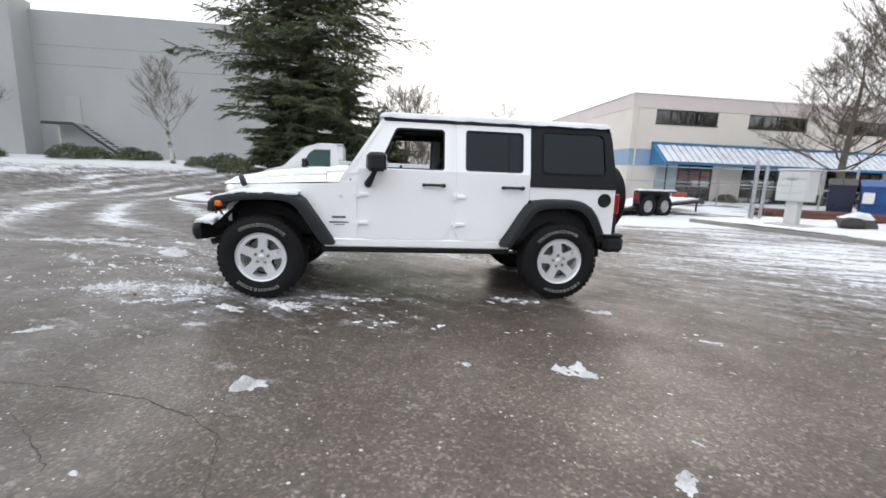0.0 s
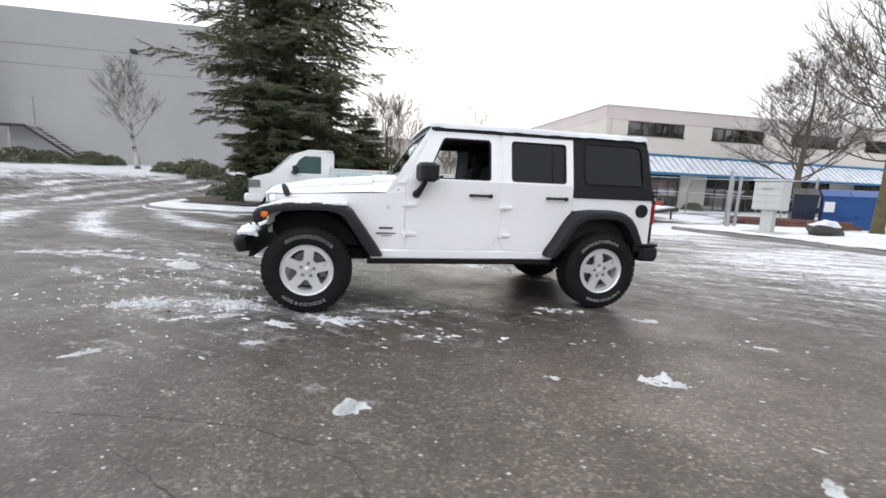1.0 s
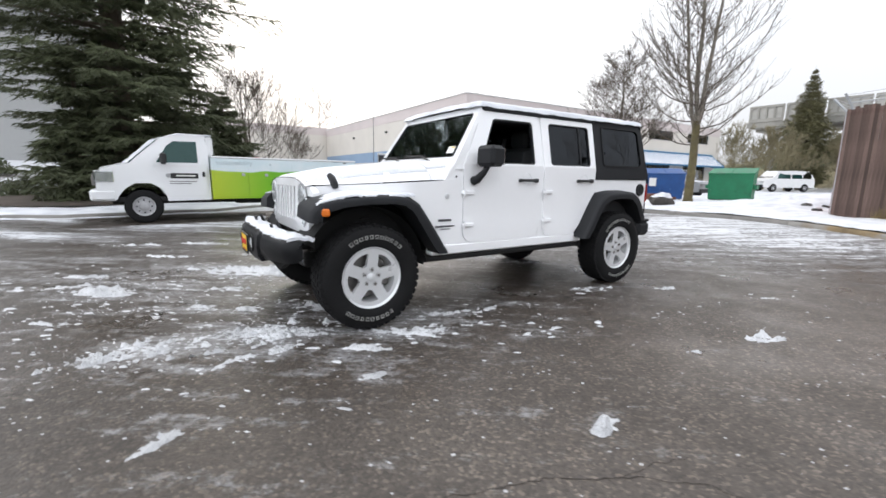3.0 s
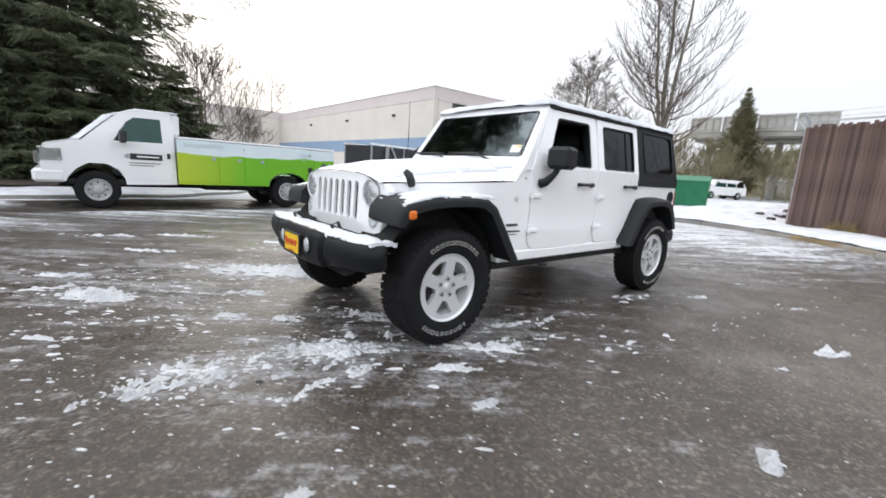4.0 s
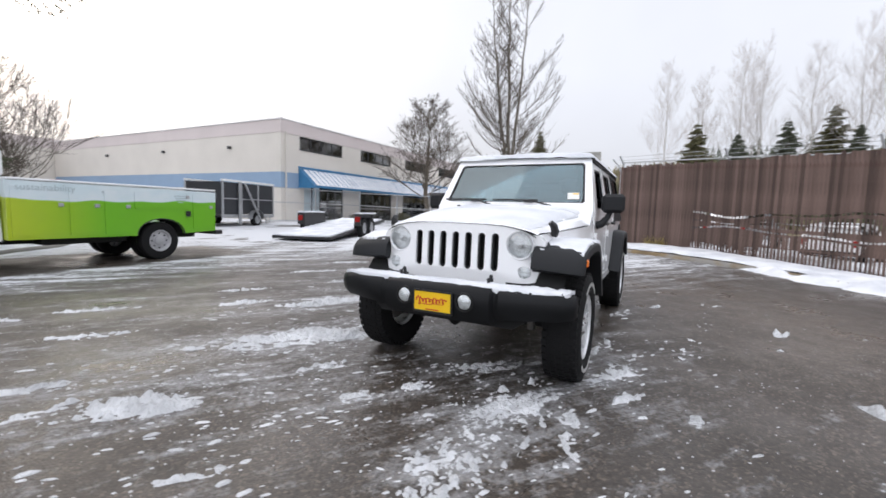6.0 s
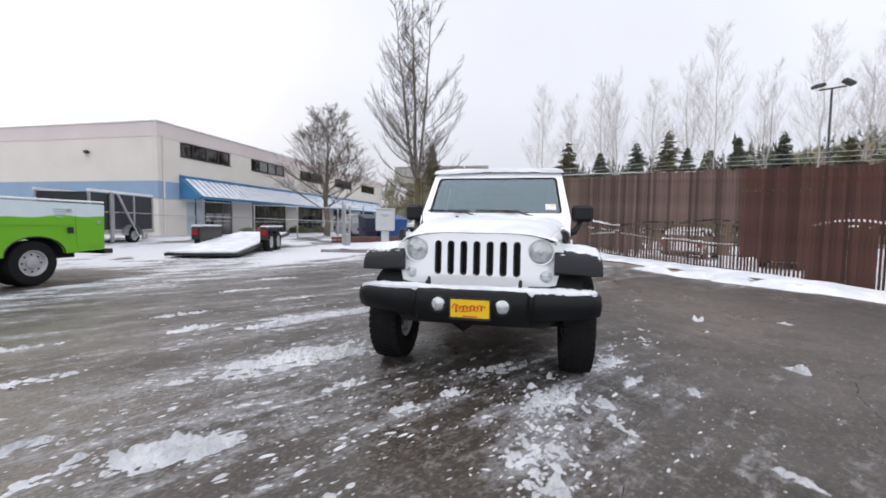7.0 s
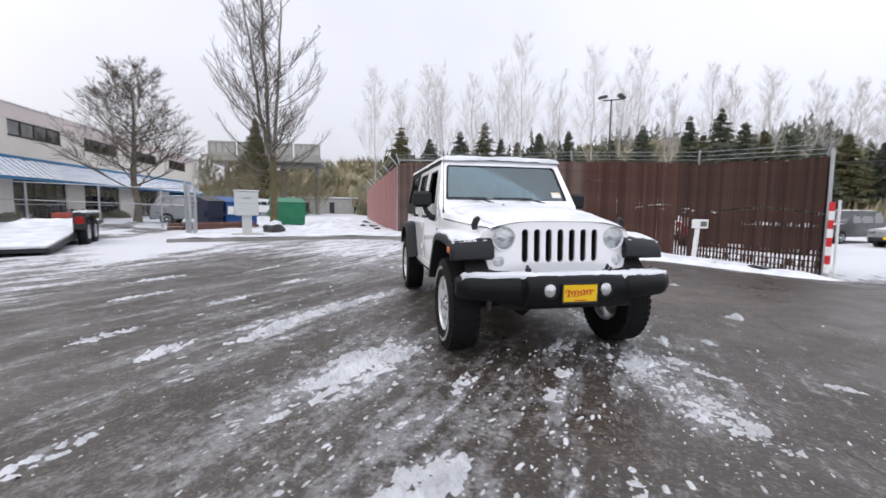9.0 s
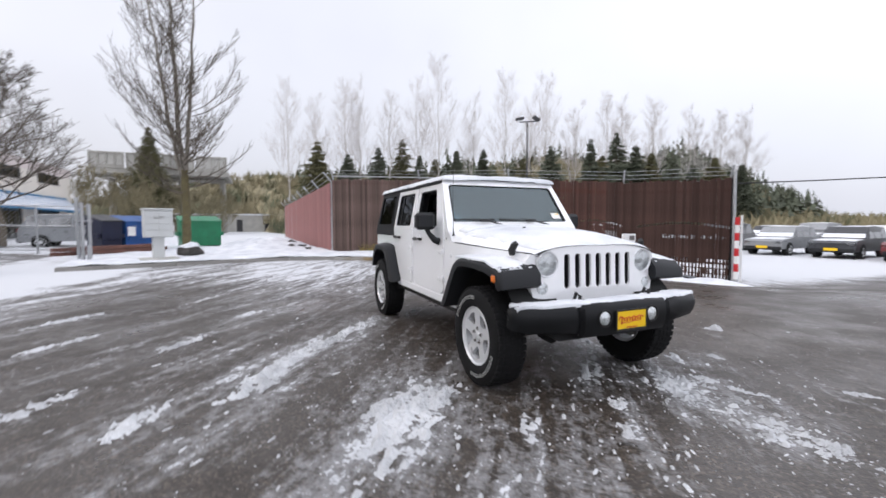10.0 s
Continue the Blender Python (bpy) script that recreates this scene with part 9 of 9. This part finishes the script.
# ---- wooded hill, viaduct, floodlight ----
def hill(u, v):
    a = radians(lerp(26, -75, u))
    r = lerp(52, 190, v)
    vale = smooth01(-0.5, 3.0, lerp(26, -75, u))      # open flat yard under the roadway, before the hill rises
    up_ = smooth01(0.24 * vale, 0.45 + 0.08 * vale, v) * (1 - 0.35 * smooth01(0.6, 1, v))
    top = lerp(6.5, 13.5 + 3.2 * smooth01(-12, -30, lerp(26, -75, u)), smooth01(24, 8, lerp(26, -75, u))) * lerp(1, 0.08, smooth01(-52, -67, lerp(26, -75, u)))
    x, y = -4 + r * math.cos(a), r * math.sin(a)
    return (x, y, top * up_ * (0.9 + 0.25 * noise.noise((x * 0.03, y * 0.03, 2))) + 0.7 * noise.noise((x * 0.2, y * 0.2, 1)) * up_ - 0.2)


solid("wooded_hill", Shape().grid(120, 30, hill), BRUSH, "brown brushy hillside behind the yard", "hill", kind="structure", smooth=80)


def hill_z(x, y):
    a = math.degrees(math.atan2(y, x + 4))
    r = math.hypot(x + 4, y)
    u, v = (26 - a) / 101, (r - 52) / 138
    return hill(max(0, min(1, u)), max(0, min(1, v)))[2] if r > 52 else 0.2


# undergrowth: many small bare clumps over the hill
brush = Shape()
rg = random.Random(77)
for i in range(2600):
    a, r = radians(rg.uniform(24, -72)), rg.uniform(56, 125)
    x, y = -4 + r * math.cos(a), r * math.sin(a)
    z = hill_z(x, y)
    if z < 0.25 and a > -0.01:
        continue
    for k in range(7):
        h = rg.uniform(0.5, 2.6)
        dx, dy = rg.uniform(-1.3, 1.3), rg.uniform(-1.3, 1.3)
        w, ox, oy = rg.uniform(0.15, 0.45), rg.uniform(-1.1, 1.1), rg.uniform(-1.1, 1.1)
        brush.add([(x + dx - w, y + dy, z - 0.3), (x + dx + w, y + dy + w, z - 0.3), (x + dx + ox, y + dy + oy, z + h), (x + dx - oy * 0.6, y + dy + ox * 0.6, z + h * 0.7)], [(0, 1, 2), (0, 1, 3)])
for i in range(130):
    x, y = rg.uniform(64, 74), rg.uniform(9.5, 30.0)
    for k in range(22):
        h = rg.uniform(0.6, 2.6) * (0.6 + 0.6 * noise.noise((x * 0.25, y * 0.25, 1)) + 0.3)
        dx, dy, w = rg.uniform(-1.2, 1.2), rg.uniform(-1.2, 1.2), rg.uniform(0.015, 0.04)
        brush.add([(x + dx - w, y + dy, 0.1), (x + dx + w, y + dy + w, 0.1), (x + dx * 1.5, y + dy * 1.5, 0.1 + h)], [(0, 1, 2)])
solid("undergrowth", brush, BRUSH, "brown leafless undergrowth over the hillside", "undergrowth", kind="stuff", smooth=0)

woods = Shape()
for i in range(1900):
    a, r = radians(rg.uniform(-3, -65) if i < 1300 else rg.uniform(-47, -63)), rg.uniform(66, 130)
    x, y = -4 + r * math.cos(a), r * math.sin(a)
    clump = noise.noise((x * 0.07, y * 0.07, 3)) + 0.5 * noise.noise((x * 0.2, y * 0.2, 6))
    if clump < -0.02 and i < 1300:
        continue
    z, h = hill_z(x, y) - 0.4, rg.uniform(2.5, 6.5) * (0.75 + 0.8 * max(0.0, clump))
    for k in range(16):
        f = k / 16
        w = (0.5 + h * 0.20) * (1.05 - f)
        t0 = rg.uniform(0, 6.28)
        woods.add([(x, y, z + h * (f + 0.10)), (x + w * math.cos(t0), y + w * math.sin(t0), z + h * f * 0.95), (x + w * math.cos(t0 + 1.3), y + w * math.sin(t0 + 1.3), z + h * f * 0.95)], [(0, 1, 2)])
solid("far_woods", woods, FAR_NEEDLE, "dark mixed evergreen wood along the ridge", "wood", kind="stuff", smooth=0)

HEAD = math.atan2(-0.233, 1.974)
CAM = (-5.248, 1.12)


def on_bearing(px, dist):
    a = HEAD - math.atan((px - 784) / 744.0)
    return CAM[0] + dist * math.cos(a), CAM[1] + dist * math.sin(a), math.cos(a - HEAD) * dist


# bearings of the trees along the ridge and the height of their tips
for k, (px, top, d) in enumerate(((766, 216, 60), (815, 236, 62), (868, 221, 66), (912, 204, 74), (1008, 218, 62), (1062, 215, 70), (1140, 228, 64), (1198, 203, 60), (1285, 184, 58), (1312, 215, 58), (1345, 167, 58), (1393, 190, 60), (1432, 203, 60), (1485, 207, 58), (1540, 225, 60), (1600, 205, 64), (1680, 215, 66), (940, 232, 64), (970, 236, 68))):
    x, y, dep = on_bearing(px, d)
    zt = 1.22 + dep * (358 - top) / 744.0
    z0 = hill_z(x, y) - 0.3
    conifer("fir_tree", "dark fir on the ridge behind the fence", x, y, z0, max(4.0, zt - z0), max(1.6, (zt - z0) * (0.34 if k < 2 else 0.22 + 0.04 * (k % 4))), 100 + k, FAR_NEEDLE if k % 3 else NEEDLE_WARM, 30, 10, 9, 0.62, "firs on the ridge", needles=5, bottom=0.03, wild=0.45, power=0.85)
for k, (px, top, d) in enumerate(((720, 135, 66), (770, 150, 70), (813, 128, 68), (842, 118, 68), (890, 140, 72), (938, 112, 70), (975, 73, 66), (1040, 130, 74), (1105, 86, 68), (1150, 120, 70), (1188, 84, 66), (1250, 128, 68), (1325, 105, 70), (1375, 108, 68), (1440, 108, 66), (1545, 110, 70), (1620, 120, 70), (1700, 100, 72))):
    x, y, dep = on_bearing(px, d)
    zt = 1.22 + dep * (358 - top) / 744.0
    z0 = hill_z(x, y) - 0.3
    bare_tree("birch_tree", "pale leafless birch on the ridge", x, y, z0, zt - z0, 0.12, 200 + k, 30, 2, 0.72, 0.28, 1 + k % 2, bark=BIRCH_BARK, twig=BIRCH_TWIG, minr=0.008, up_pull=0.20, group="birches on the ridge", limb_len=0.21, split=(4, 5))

via = thing("elevated_roadway", "pale concrete elevated roadway crossing behind the trees", "bridge")
CON2 = surface("weathered_pale_concrete", (0.335, 0.325, 0.295), 0.9, vary=0.2, scale=0.4, fine=5)
PANEL_FILL = surface("pale_barrier_mesh", (0.43, 0.42, 0.39), 0.9, vary=0.15, scale=0.6, fine=6)
ROAD_END = 21.5
part("deck", Shape().box(58, 68, 6.6, ROAD_END, 7.6, 8.2), CON2, via)
part("girder", Shape().box(60.6, 65.4, 7.2, ROAD_END, 7.3, 7.6), CON2, via)
for i in range(4):
    y0 = 6.7 + 3.7 * i
    part("barrier_panel", Shape().plate([(y0, 8.2), (y0 + 3.5, 8.2), (y0 + 3.5, 10.1), (y0, 10.1)], [[(y0 + 0.2 + 0.82 * k, 8.6), (y0 + 0.85 + 0.82 * k, 8.6), (y0 + 0.85 + 0.82 * k, 9.85), (y0 + 0.2 + 0.82 * k, 9.85)] for k in range(4)], 0.2, lambda u, v, d: (57.9 + d, u, v)), CON2, via)
    part("panel_fill", Shape().box(58.05, 58.08, y0, y0 + 3.5, 8.3, 9.95), PANEL_FILL, via)
for y in (7.6, 12.6, 20.4):
    part("pier", Shape().tube([(63.0, y, -0.5), (63.0, y, 7.35)], 0.4, 16), CON2, via)

# never in view: added so the side windows reflect a low dark band
hedge = Shape()
for i in range(900):
    a, r = radians(rg.uniform(150, 285)), rg.uniform(48, 66)
    x, y = r * math.cos(a), r * math.sin(a)
    h = rg.uniform(1.4, 3.2) * (1 + 0.6 * noise.noise((x * 0.06, y * 0.06, 5)))
    for k in range(6):
        t0, w = rg.uniform(0, 6.28), rg.uniform(0.6, 1.3)
        hedge.add([(x + w * math.cos(t0), y + w * math.sin(t0), -0.2), (x - w * math.cos(t0), y - w * math.sin(t0), -0.2), (x + rg.uniform(-0.6, 0.6), y + rg.uniform(-0.6, 0.6), h)], [(0, 1, 2)])
solid("unseen_hedge", hedge, FAR_NEEDLE, "dark hedge-like line out of view, added for the side glass to reflect", "hedge", kind="stuff", smooth=0)

fl = thing("floodlight_pole", "tall pole with two floodlight heads", "street lamp", m=Matrix.Translation((24.4, -17.2, 0.0)))
part("pole", Shape().tube([(0, 0, 0), (0, 0, 9.5)], [0.09, 0.055], 10), FRAME_DARK, fl)
part("crossarm", Shape().tube([(0.25, 0.55, 9.5), (-0.25, -0.6, 9.55)], 0.05, 8), FRAME_DARK, fl)
for sy, tilt in ((0.55, 12), (-0.65, -28)):
    part("lamp_head", Shape().box(-0.22, 0.22, -0.30, 0.30, -0.10, 0.10, 0.04, Matrix.Translation((sy * 0.45, sy, 9.75)) @ Matrix.Rotation(radians(-tilt), 4, "X")), FRAME_DARK, fl)

# low far buildings and sheds beyond the drive
for k, (x, y, yaw, w, h, mt) in enumerate(((76, 8.5, 6, 15, 2.9, CONCRETE), (44, -2.6, 0, 5, 2.0, CONCRETE), (64, -40, -40, 26, 3.0, CONCRETE), (40, -38, -40, 20, 2.6, WHITE_PAINT))):
    sb = thing("far_shed", "low pale flat-roofed shed in the distance", "building", "far sheds", Matrix.Translation((x, y, 0)) @ Matrix.Rotation(radians(yaw), 4, "Z"))
    part("wall", Shape().box(-2, 2, -w / 2, w / 2, -0.3, h), mt, sb)
    part("roof", Shape().box(-2.2, 2.2, -w / 2 - 0.2, w / 2 + 0.2, h + 0.004, h + 0.25), SNOW, sb)
    for q in range(4):
        part("door", Shape().box(-2.05, -2.004, lerp(-w / 2 + 0.5, w / 2 - 1.4, q / 3), lerp(-w / 2 + 1.4, w / 2 - 0.5, q / 3), 0.2, h * 0.75), FRAME_DARK, sb)
